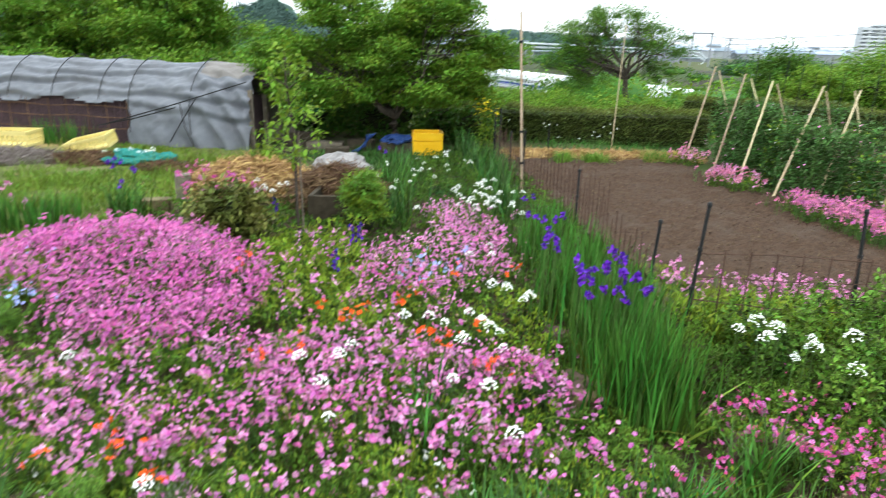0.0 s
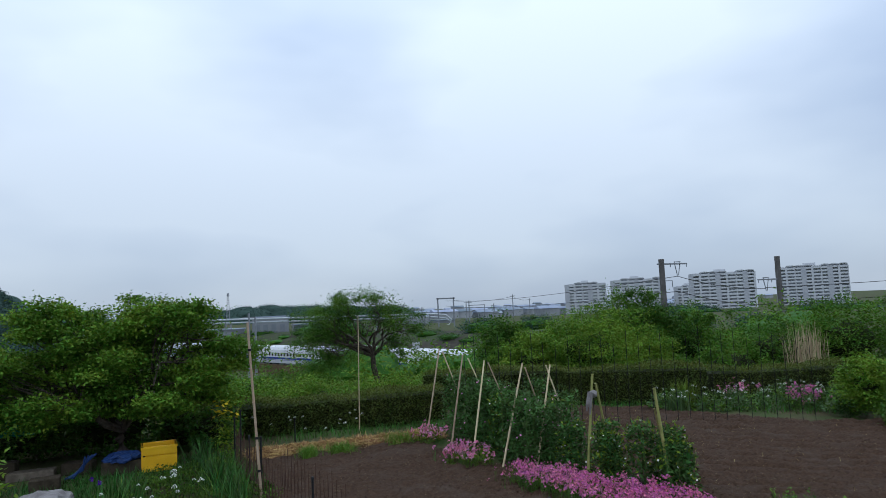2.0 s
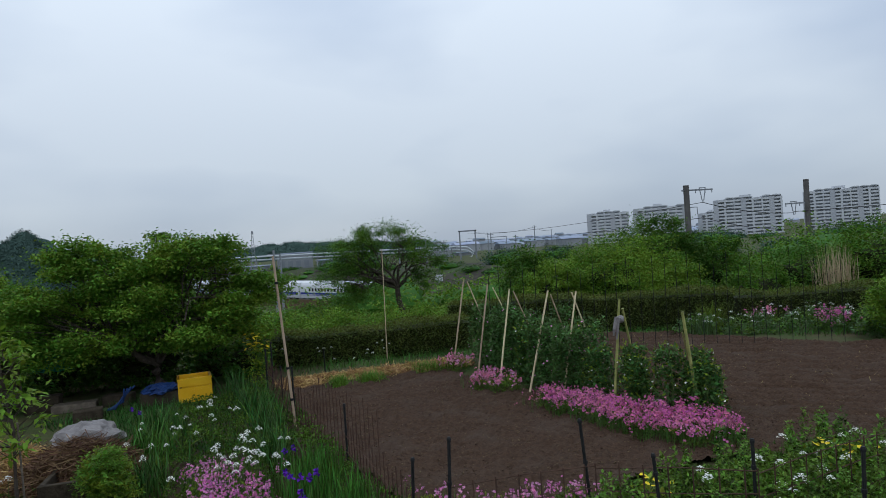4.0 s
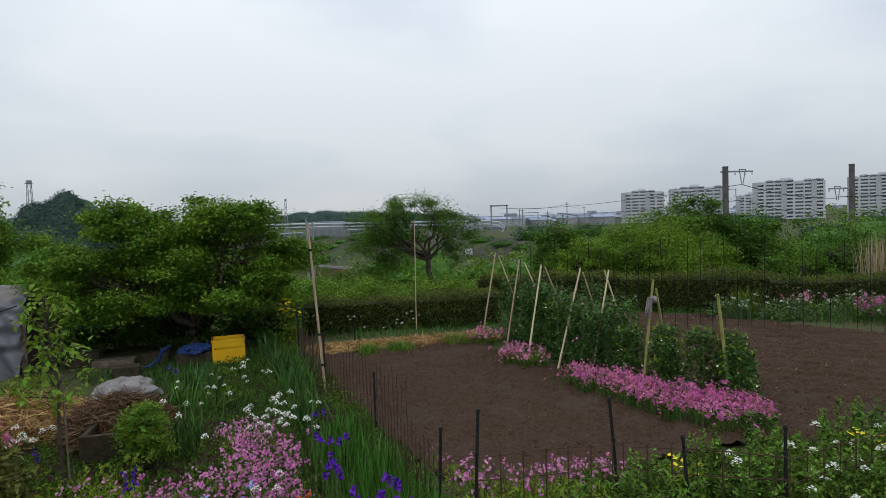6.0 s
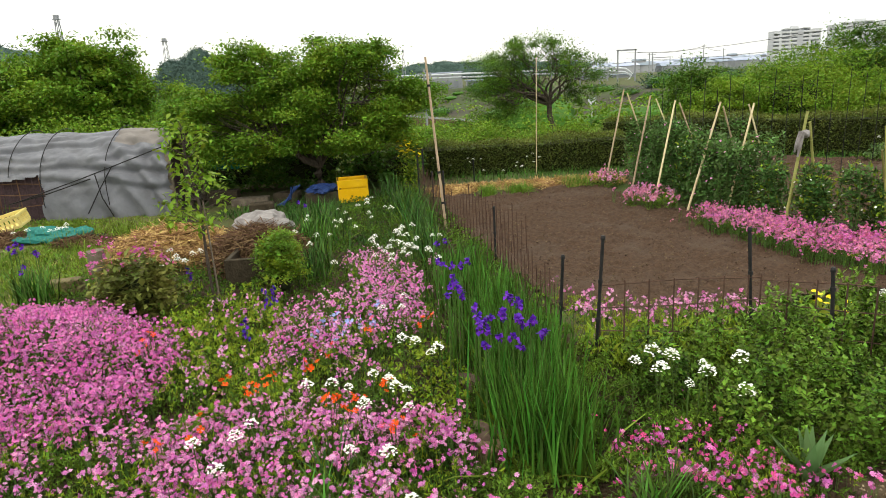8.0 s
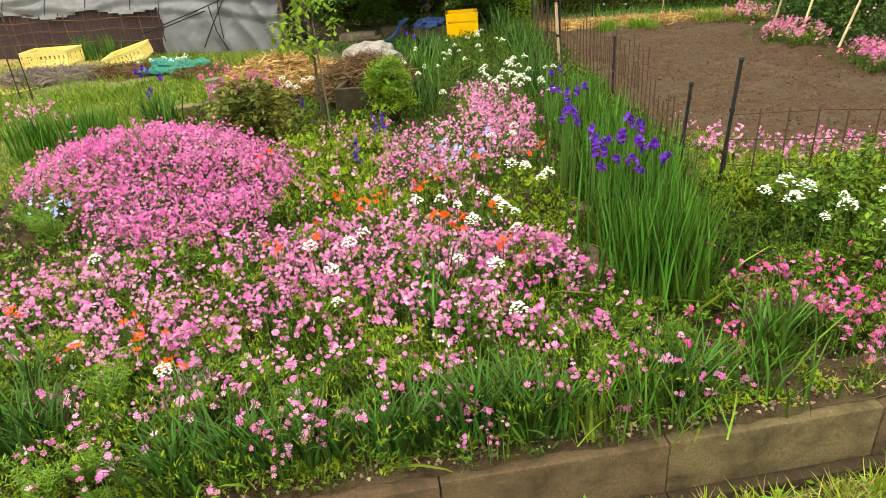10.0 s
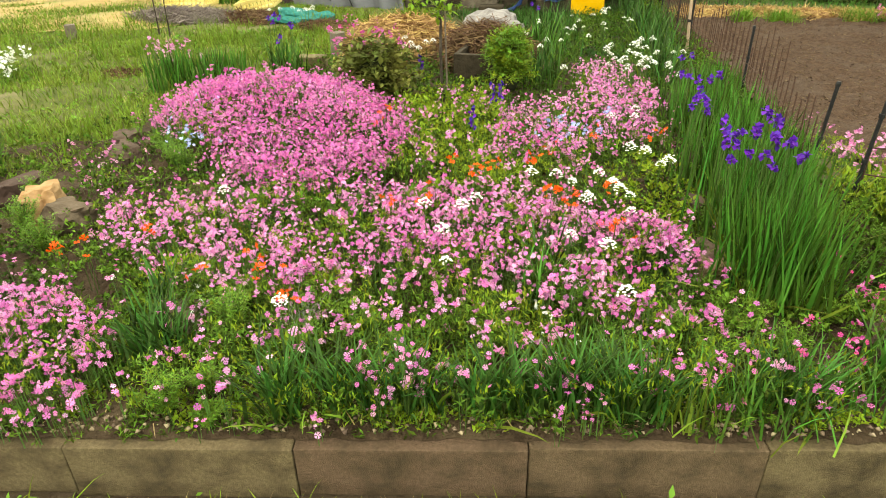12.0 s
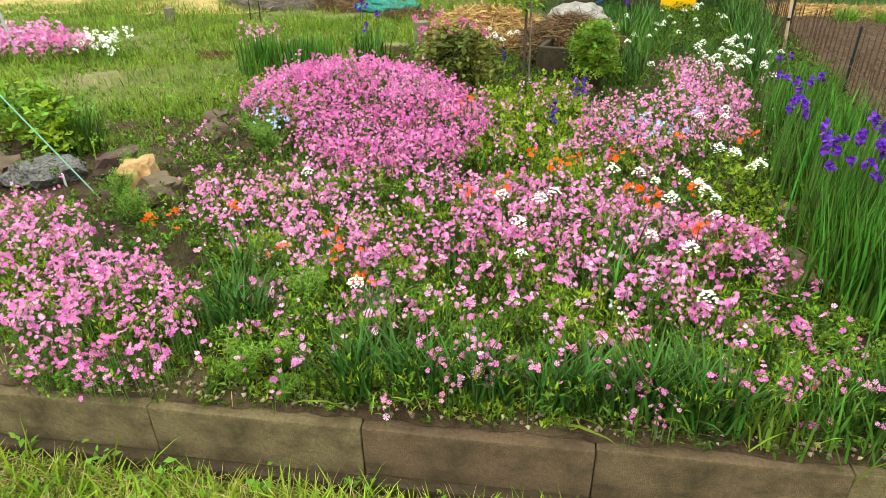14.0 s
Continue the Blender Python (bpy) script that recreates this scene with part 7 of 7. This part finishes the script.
iris_clump(0.75, 4.6, 0.18, 0.3, 200, 0.36, [(0.59, 4.17, 0.45), (0.65, 4.62, 0.46)], lab)
iris_clump(0.85, 5.1, 0.15, 0.3, 170, 0.32)
iris_clump(0.55, 5.9, 0.15, 0.35, 110, 0.34, mat=BULB_LEAF)
iris_clump(0.45, 6.8, 0.15, 0.35, 110, 0.36, mat=BULB_LEAF)
iris_clump(0.3, 7.6, 0.2, 0.3, 110, 0.4, label="clump of tall green leaves by the fence", mat=BULB_LEAF)
iris_clump(0.1, 8.6, 0.15, 0.2, 90, 0.38, label="clump of tall green leaves by the crate", mat=BULB_LEAF)
iris_clump(-0.55, 6.4, 0.22, 0.3, 110, 0.4, [(-0.75, 6.7, 0.42)], lab)
iris_clump(-0.42, 5.5, 0.16, 0.3, 110, 0.34, label="clump of narrow grey-green leaves", mat=BULB_LEAF)
iris_clump(-0.6, 7.3, 0.2, 0.3, 110, 0.36, label="clump of narrow green leaves under the tree", mat=BULB_LEAF)
iris_clump(-2.95, 4.75, 0.25, 0.2, 240, 0.34, label="clump of green iris leaves on the lawn")
iris_clump(-3.35, 4.7, 0.2, 0.2, 190, 0.33, label="clump of green iris leaves on the lawn")
iris_clump(-2.55, 5.15, 0.16, 0.16, 150, 0.33, [(-2.44, 4.9, 0.4), (-2.62, 5.15, 0.52), (-2.4, 5.0, 0.48), (-2.55, 5.1, 0.5)], lab)
iris_clump(-3.2, 2.72, 0.12, 0.1, 110, 0.3, label="small clump of dark green leaves")
iris_clump(-5.4, 8.6, 0.5, 0.12, 160, 0.36, label="dark green leaves before the tunnel wall")
# narrow-leaved bulbs along the wall
for x, y, r, n, h in ((-1.02, 1.55, 0.1, 90, 0.24), (-1.1, 1.62, 0.08, 50, 0.24), (-0.52, 1.46, 0.07, 80, 0.27), (-0.36, 1.53, 0.055, 50, 0.26), (-0.28, 1.55, 0.05, 40, 0.25), (-0.19, 1.58, 0.06, 55, 0.25), (-0.1, 1.61, 0.05, 45, 0.22), (0.03, 1.65, 0.06, 50, 0.2), (0.12, 1.66, 0.06, 60, 0.24), (0.22, 1.7, 0.05, 35, 0.2), (0.31, 1.72, 0.06, 70, 0.25), (0.4, 1.75, 0.05, 40, 0.22), (0.47, 1.74, 0.06, 60, 0.25), (0.55, 1.77, 0.06, 50, 0.22)):
    iris_clump(x, y, r, r * 0.8, n, h, label="tuft of dark blue-green bulb leaves by the wall", w=0.011, mat=BULB_LEAF)
iris_clump(0.63, 1.78, 0.12, 0.06, 40, 0.17, label="tuft of arching yellow-green leaves by the wall", w=0.009, mat=BLADE)
iris_clump(0.95, 1.93, 0.1, 0.08, 90, 0.24, label="tuft of dark blue-green bulb leaves by the wall", w=0.009, mat=BULB_LEAF)
iris_clump(0.14, 2.46, 0.05, 0.05, 40, 0.28, label="tuft of upright green leaves among the flowers", mat=BULB_LEAF)
iris_clump(-1.25, 1.85, 0.05, 0.05, 30, 0.24, label="tuft of upright green leaves among the flowers", mat=BULB_LEAF)
iris_clump(1.15, 1.98, 0.25, 0.1, 120, 0.22, label="tuft of arching green leaves by the wall", w=0.008)
iris_clump(0.75, 1.85, 0.25, 0.08, 120, 0.2, label="tuft of arching green leaves by the wall", w=0.008)
iris_clump(-0.66, 1.86, 0.06, 0.06, 110, 0.15, label="small silvery tuft of fine leaves", mat=FOLIAGE_SILVER, w=0.006)
iris_clump(0.15, 2.25, 0.08, 0.06, 45, 0.25, label="tuft of upright green leaves among the flowers")
iris_clump(1.3, 2.15, 0.08, 0.06, 40, 0.28, label="tuft of upright green leaves among the flowers")
agave = empty("broad_leaved_plant", 1.95, 2.36, 0)
tagged(agave, "rosette of broad pale blue-green leaves", "plant")
n = 14
part("leaves", scatter("leaves", LEAF, np.zeros((n, 3)), rot_matrices(n, np.arange(n) * 2.4, RNG.uniform(0.9, 1.45, n)), np.stack([np.full(n, 0.13), np.full(n, 0.25), np.full(n, 0.25)], -1), [FOLIAGE_GREY]), None, agave)

# irises and blue spikes in the middle
for x, y in ((-0.56, 4.37), (-0.52, 4.42), (-0.55, 3.83), (-1.3, 5.05)):
    e = empty("blue_flower_spike", x, y, 0)
    tagged(e, "small spike of violet-blue flowers", "flower", "blue flower spikes")
    n = 14
    c = np.stack([RNG.normal(0, 0.012, n), RNG.normal(0, 0.012, n), np.linspace(0.17, 0.3, n)], -1)
    part("flower_head", scatter("flower_head", FLORET, c, rot_matrices(n, RNG.uniform(0, 6, n), RNG.normal(1.1, 0.3, n)), np.full(n, 0.014), [VIOLET]), None, e)
    bm = bmesh.new()
    tube(bm, [(0, 0, 0), (0, 0, 0.3)], [0.004, 0.003], 5)
    part("stem", bm, STEM, e)
for x, y in ((2.63, 3.43), (3.93, 3.5), (4.03, 3.43)):
    e = empty("yellow_flower_plant", x, y, 0)
    tagged(e, "bunch of small yellow flowers", "flower", "yellow flowers")
    n = 11
    c = np.stack([RNG.normal(0, 0.05, n), RNG.normal(0, 0.05, n), RNG.normal(0.35, 0.02, n)], -1)
    for q in c:
        part("flower_head", scatter("flower_head", FLORET, q[None], rot_matrices(1, RNG.uniform(0, 6), RNG.normal(0.3, 0.3)), np.full(1, 0.016), [YELLOW_FL]), None, e)
    c2 = np.stack([RNG.normal(0, 0.06, 60), RNG.normal(0, 0.06, 60), RNG.uniform(0.03, 0.33, 60)], -1)
    part("leaves", leaf_mesh("leaves", c2, 0.06, FOLIAGE_LIGHT), None, e)
for k in range(6):
    e = empty("yellow_flower_plant", 0.35 + RNG.normal(0, 0.12), 9.3 + RNG.normal(0, 0.1), 0)
    tagged(e, "slender plant with small yellow flowers by the hedge", "flower", "yellow flowers")
    n = 8
    c = np.stack([RNG.normal(0, 0.04, n), RNG.normal(0, 0.04, n), RNG.uniform(0.5, 0.75, n)], -1)
    for q in c:
        part("flower_head", scatter("flower_head", FLORET, q[None], rot_matrices(1, RNG.uniform(0, 6), RNG.normal(0.3, 0.3)), np.full(1, 0.024), [YELLOW_FL]), None, e)
    c2 = np.stack([RNG.normal(0, 0.05, 80), RNG.normal(0, 0.05, 80), RNG.uniform(0.03, 0.6, 80)], -1)
    part("leaves", leaf_mesh("leaves", c2, 0.04, FOLIAGE_LIGHT), None, e)

# shrubs, sapling in the bed
shrub("bronze_leaved_bush", "rounded bush with bronze-green leaves and pink buds", [((-1.46, 4.55, 0.27), (0.27, 0.26, 0.28))], 2600, 0.055, BUSH_BROWN, clump=70, spread=0.16, template=LEAF)
shrub("light_green_shrub", "feathery yellow-green shrub beside the compost", [((-0.62, 5.12, 0.36), (0.17, 0.17, 0.17)), ((-0.6, 5.1, 0.12), (0.19, 0.18, 0.15))], 9000, 0.032, FEATHERY, clump=90, template=SLIM, second=(FOLIAGE_LIGHT, 0.4))
shrub("leafy_shrub", "light green leafy plant behind the stones", [((-3.6, 2.68, 0.22), (0.3, 0.2, 0.2)), ((-3.25, 2.62, 0.16), (0.16, 0.14, 0.14))], 1700, 0.055, FEATHERY, clump=60, core=False, second=(FOLIAGE_LIGHT, 0.4))
flower_patch("pink_bud_drift", "pink flowers behind the bronze bush", [(-1.95, 4.8), (-1.85, 4.5), (-1.45, 4.55), (-1.25, 4.85), (-1.6, 5.0)], 900, 0.44, PINK, MAGENTA, 0.3, leaves=200, r=0.012)
sap = empty("young_tree", -1.04, 4.78, 0)
tagged(sap, "slim young tree with light green lobed leaves", "sapling")
bm = bmesh.new()
tube(bm, [(0, 0, 0), (-0.01, 0, 0.4), (0.0, 0, 0.8), (-0.05, 0, 1.2), (-0.05, 0, 1.36)], [0.014, 0.012, 0.01, 0.007, 0.004], 7)
part("stem", bm, BARK, sap)
bm = bmesh.new()
tube(bm, [(0.03, 0.02, 0), (0.02, 0.01, 0.85)], [0.007, 0.006], 6)
part("support_stick", bm, WOOD, sap, "thin support stick")
pts = []
for z0, rr in ((0.7, 0.15), (0.78, 0.2), (0.86, 0.21), (0.94, 0.17), (1.02, 0.08), (1.14, 0.08), (1.24, 0.13), (1.32, 0.15), (1.38, 0.1)):
    m_ = 6
    a = RNG.uniform(0, 6.28, m_)
    tips = np.stack([np.cos(a) * rr - 0.03, np.sin(a) * rr, z0 + RNG.normal(0, 0.03, m_)], -1)
    bm = bmesh.new()
    for tp in tips:
        tube(bm, [(-0.02, 0, z0 - 0.08), tuple(tp)], [0.004, 0.002], 4)
    part("twig", bm, BARK, sap)
    pts.append(np.repeat(tips, 12, 0) + RNG.normal(size=(m_ * 12, 3)) * 0.032)
part("leaves", leaf_mesh("leaves", np.concatenate(pts), 0.056, TREE_LEAF_LIGHT, up=-0.3), None, sap)

# pea rows
def pea_plant(x, y, h, r, n):
    e = empty("pea_plant", x, y, 0)
    tagged(e, "tall grey-green pea plants climbing the canes", "pea plants", "pea plants")
    a, rr = RNG.uniform(0, 6.283, n), np.sqrt(RNG.random(n)) * r
    zz_ = h * RNG.random(n) ** 0.8
    shrink = 1.0 - 0.35 * zz_ / h
    c = np.stack([np.cos(a) * rr * shrink, np.sin(a) * rr * shrink, zz_], -1)
    part("leaves", leaf_mesh("leaves", c, 0.05, PEA_LEAF, up=0.2, template=LEAFLET), None, e)
    part("young_leaves", leaf_mesh("young_leaves", c[: n // 5] * np.array([1.16, 1.16, 1.08]), 0.042, FOLIAGE_GREY if h > 0.7 else FOLIAGE_LIGHT, up=0.4), None, e)
    k = 14
    part("blossoms", scatter("blossoms", FLORET, c[:k] * np.array([1.2, 1.2, 1.05]), rot_matrices(k, RNG.uniform(0, 6, k), RNG.normal(0.8, 0.3, k)), np.full(k, 0.012), [PINK_PALE if h > 0.7 else WHITE]), None, e)
    bm = bmesh.new()
    for k in range(7):
        bx, by = RNG.normal(0, r * 0.4, 2)
        tube(bm, [(bx, by, 0), (bx * 1.1 + 0.02, by, h * 0.5), (bx * 0.9, by * 0.8, h * 1.05)], [0.005, 0.004, 0.002], 4)
    part("vine", bm, STEM, e)


for k in range(9):
    t = k / 8
    pea_plant(3.45 + 0.25 * t + RNG.normal(0, 0.04), 9.2 - 2.5 * t, 0.76 + RNG.normal(0, 0.12), 0.23, 1200)
    pea_plant(3.8 + 0.25 * t + RNG.normal(0, 0.04), 9.2 - 2.5 * t, 0.74 + RNG.normal(0, 0.1), 0.24, 800)
for x, y, h in ((3.9, 6.4, 0.55), (4.15, 6.1, 0.6), (4.05, 5.95, 0.5), (4.3, 5.75, 0.62), (4.5, 5.55, 0.6), (4.45, 5.35, 0.5), (4.6, 5.7, 0.4)):
    pea_plant(x, y, h, 0.2, 850)

# far border
shrub("border_plants", "green leafy plants of the far flower border", [((7.3, 9.35, 0.1), (0.5, 0.25, 0.2)), ((8.1, 9.1, 0.1), (0.6, 0.3, 0.2)), ((9.0, 8.7, 0.1), (0.7, 0.4, 0.2)), ((9.8, 8.2, 0.12), (0.8, 0.4, 0.22)), ((9.4, 7.7, 0.1), (0.6, 0.3, 0.2)), ((10.6, 8.6, 0.1), (0.8, 0.5, 0.2))], 16000, 0.045, FOLIAGE_GREY, core=False, second=(FOLIAGE, 0.5))
iris_clump(7.25, 9.2, 0.2, 0.15, 120, 0.3, label="clump of pale green leaves in the far border", mat=FOLIAGE_GREY)
iris_clump(7.7, 9.6, 0.2, 0.15, 120, 0.45, label="clump of tall green leaves in the far border", mat=BLADE)

# grass
n_path = poly_points([(-2.6, -0.6), (2.6, -0.6), (2.6, 2.15), (-2.6, 0.72)], 9000)
n_path = n_path[n_path[:, 1] < wall_y(n_path[:, 0]) - 0.06 - 0.05 * RNG.random(len(n_path))]
fade = smoothstep(2.7, 1.6, np.abs(n_path[:, 0])) * smoothstep(-0.6, 0.5, n_path[:, 1])
n_path = n_path[RNG.random(len(n_path)) < fade]
P3 = np.concatenate([n_path, land(n_path[:, 0], n_path[:, 1])[:, None]], 1)
sel = RNG.random(len(P3)) < 0.42
thick = cheap_noise(P3[:, 0], P3[:, 1], 5.0, 1.0) + 0.6 * cheap_noise(P3[:, 0], P3[:, 1], 13.0) > -0.7 + 0.6 * RNG.random(len(P3))
tagged(part("path_grass", blades_mesh("path_grass", P3[~sel & thick], 0.085, 0.0045, PATH_BLADE, 0.7), None, None), "short yellow-green grass of the path", "grass", kind="stuff")
tall = ~sel & (RNG.random(len(P3)) < 0.05)
tagged(part("tall_path_grass", blades_mesh("tall_path_grass", P3[tall], 0.15, 0.0075, PATH_BLADE, 0.5), None, None), "taller broad green blades in the path's grass", "grass", kind="stuff")
tagged(part("dry_path_grass", blades_mesh("dry_path_grass", P3[sel] + np.array([0, 0, 0.012]), 0.075, 0.0028, BLADE_DRY, 1.2), None, None), "dry straw-coloured grass in the path", "grass", kind="stuff")
wide = ground_points([(-7, -3.5), (7, -3.5), (7, 3.4), (-7, -0.6)], 420)
wide = wide[wide[:, 1] < wall_y(wide[:, 0]) - 0.08]
tagged(part("path_grass", blades_mesh("path_grass", wide, 0.1, 0.009, PATH_BLADE, 0.7), None, None), "rough yellow-green grass further along the path", "grass", kind="stuff")
low = P3[RNG.random(len(P3)) < 0.02]
tagged(part("path_weeds", tufts("path_weeds", low + np.array([0, 0, 0.03]), 0.028, FEATHERY, 5, LEAF, up=0.2), None, None), "small round-leaved weeds in the path's grass", "weeds", kind="stuff")
for x in np.arange(-1.8, 1.3, 0.27):
    y = wall_y(x) - 0.13 - 0.05 * math.sin(x * 17)
    e = empty("weed", x, y, -0.2)
    tagged(e, "green weed growing at the foot of the wall", "weed", "weeds along the wall")
    n = 12
    part("leaves", leaf_mesh("leaves", np.abs(RNG.normal(size=(n, 3))) * np.array([0.03, 0.03, 0.05]), 0.035, FEATHERY), None, e)
lp = ground_points(LAWN, 90)
tagged(part("lawn_weeds", tufts("lawn_weeds", lp + np.array([0, 0, 0.02]), 0.036, FEATHERY, 7, LEAFLET, up=0.3), None, None), "low leafy weeds in the lawn", "weeds", kind="stuff")
lp = ground_points(LAWN, 2100)
lp = lp[cheap_noise(lp[:, 0], lp[:, 1], 2.5) > -0.75 + 0.5 * RNG.random(len(lp))]
tagged(part("lawn_grass", blades_mesh("lawn_grass", lp, 0.07, 0.01, BLADE, 0.6), None, None), "short patchy grass of the lawn", "grass", kind="stuff")
lp = ground_points([(-3.0, 2.6), (-2.2, 5.8), (-2.2, 8.6), (-4.2, 8.4), (-7.5, 6.5), (-7.5, 3.6), (-3.5, 2.9)], 700)
lp = lp[cheap_noise(lp[:, 0], lp[:, 1], 3.5, 2) + 0.5 * cheap_noise(lp[:, 0], lp[:, 1], 9.0) > 0.15]
tagged(part("tall_grass", blades_mesh("tall_grass", lp, 0.17, 0.007, BLADE, 0.35), None, None), "taller green grass tufts on the lawn", "grass", kind="stuff")
lp = ground_points(LAWN, 260)
tagged(part("dry_lawn_grass", blades_mesh("dry_lawn_grass", lp, 0.06, 0.006, BLADE_DRY, 0.9), None, None), "dry straw-coloured blades in the lawn", "grass", kind="stuff")
lp = ground_points(TAN, 420)
tagged(part("dry_field_grass", blades_mesh("dry_field_grass", lp, 0.08, 0.008, BLADE_DRY, 0.7), None, None), "tan dry grass stubble", "grass", kind="stuff")
lp = ground_points([(-0.3, 6.2), (0.6, 6.0), (0.6, 9.5), (-0.3, 9.6), (-2.2, 8.6), (-0.9, 7.2)], 900)
tagged(part("bank_grass", blades_mesh("bank_grass", lp, 0.12, 0.008, BULB_LEAF, 0.5), None, None), "lush green grass under the tree and along the fence", "grass", kind="stuff")
lp = ground_points([(0.9, 9.85), (3.8, 9.85), (4.0, 11.5), (7.3, 9.8), (8.0, 8.9), (8.4, 8.1), (12, 7), (12, 9), (7.5, 10.5), (4.2, 12.0), (3.9, 10.5), (0.6, 10.5)], 350)
tagged(part("verge_grass", blades_mesh("verge_grass", lp, 0.12, 0.008, IRIS_LEAF, 0.45), None, None), "green grass along the foot of the hedges", "grass", kind="stuff")
lp = ground_points([(-14, 11), (14, 11), (16, 22), (-14, 22)], 40)
tagged(part("slope_grass", blades_mesh("slope_grass", lp, 0.3, 0.03, BLADE, 0.4), None, None), "rough green grass beyond the hedges", "grass", kind="stuff")
# clods and stalks on the bare plots
for nm, poly in (("soil_clods", PLOT), ("soil_clods", PLOT_R)):
    q = poly_points(poly, 900 if poly is PLOT else 520)
    n = len(q)
    CL = ([(1, 0, 0), (-0.5, 0.87, 0), (-0.5, -0.87, 0), (0, 0, 0.9), (0.2, 0.1, -0.6)], [[(0, 1, 3), (1, 2, 3), (2, 0, 3), (1, 0, 4), (2, 1, 4), (0, 2, 4)]])
    tagged(part(nm, scatter(nm, CL, np.concatenate([q, plot_height(q[:, 0], q[:, 1])[:, None]], 1), rot_matrices(n, RNG.uniform(0, 6, n), RNG.normal(0, 0.4, n)), 0.0085 * RNG.uniform(0.25, 1.2, n) ** 2, [CLOD]), None, None), "small crumbs of tilled soil", "soil", kind="stuff")
q = poly_points(PLOT_R, 22)
tagged(part("dry_stubble", blades_mesh("dry_stubble", np.concatenate([q, plot_height(q[:, 0], q[:, 1])[:, None]], 1), 0.045, 0.0035, BLADE_DRY, 1.3), None, None), "bits of dry stalk on the raked soil", "stubble", kind="stuff")


# ---- what moves ----
def motions():
    d = Vector((TRACK_D[0], TRACK_D[1], 0))
    speed, tail0 = 60.0, -215.0
    rows = []
    for t in (0.0, 14.0):
        q = Vector((TRACK_P[0], TRACK_P[1], RAIL_Z)) + d * (tail0 + speed * t) + Vector((0.889, 0.457, 0)) * 0.0
        rows.append((t, pose(q.x, q.y, q.z, 0, 0, TRACK_YAW)))
    walk(train, rows)


motions()
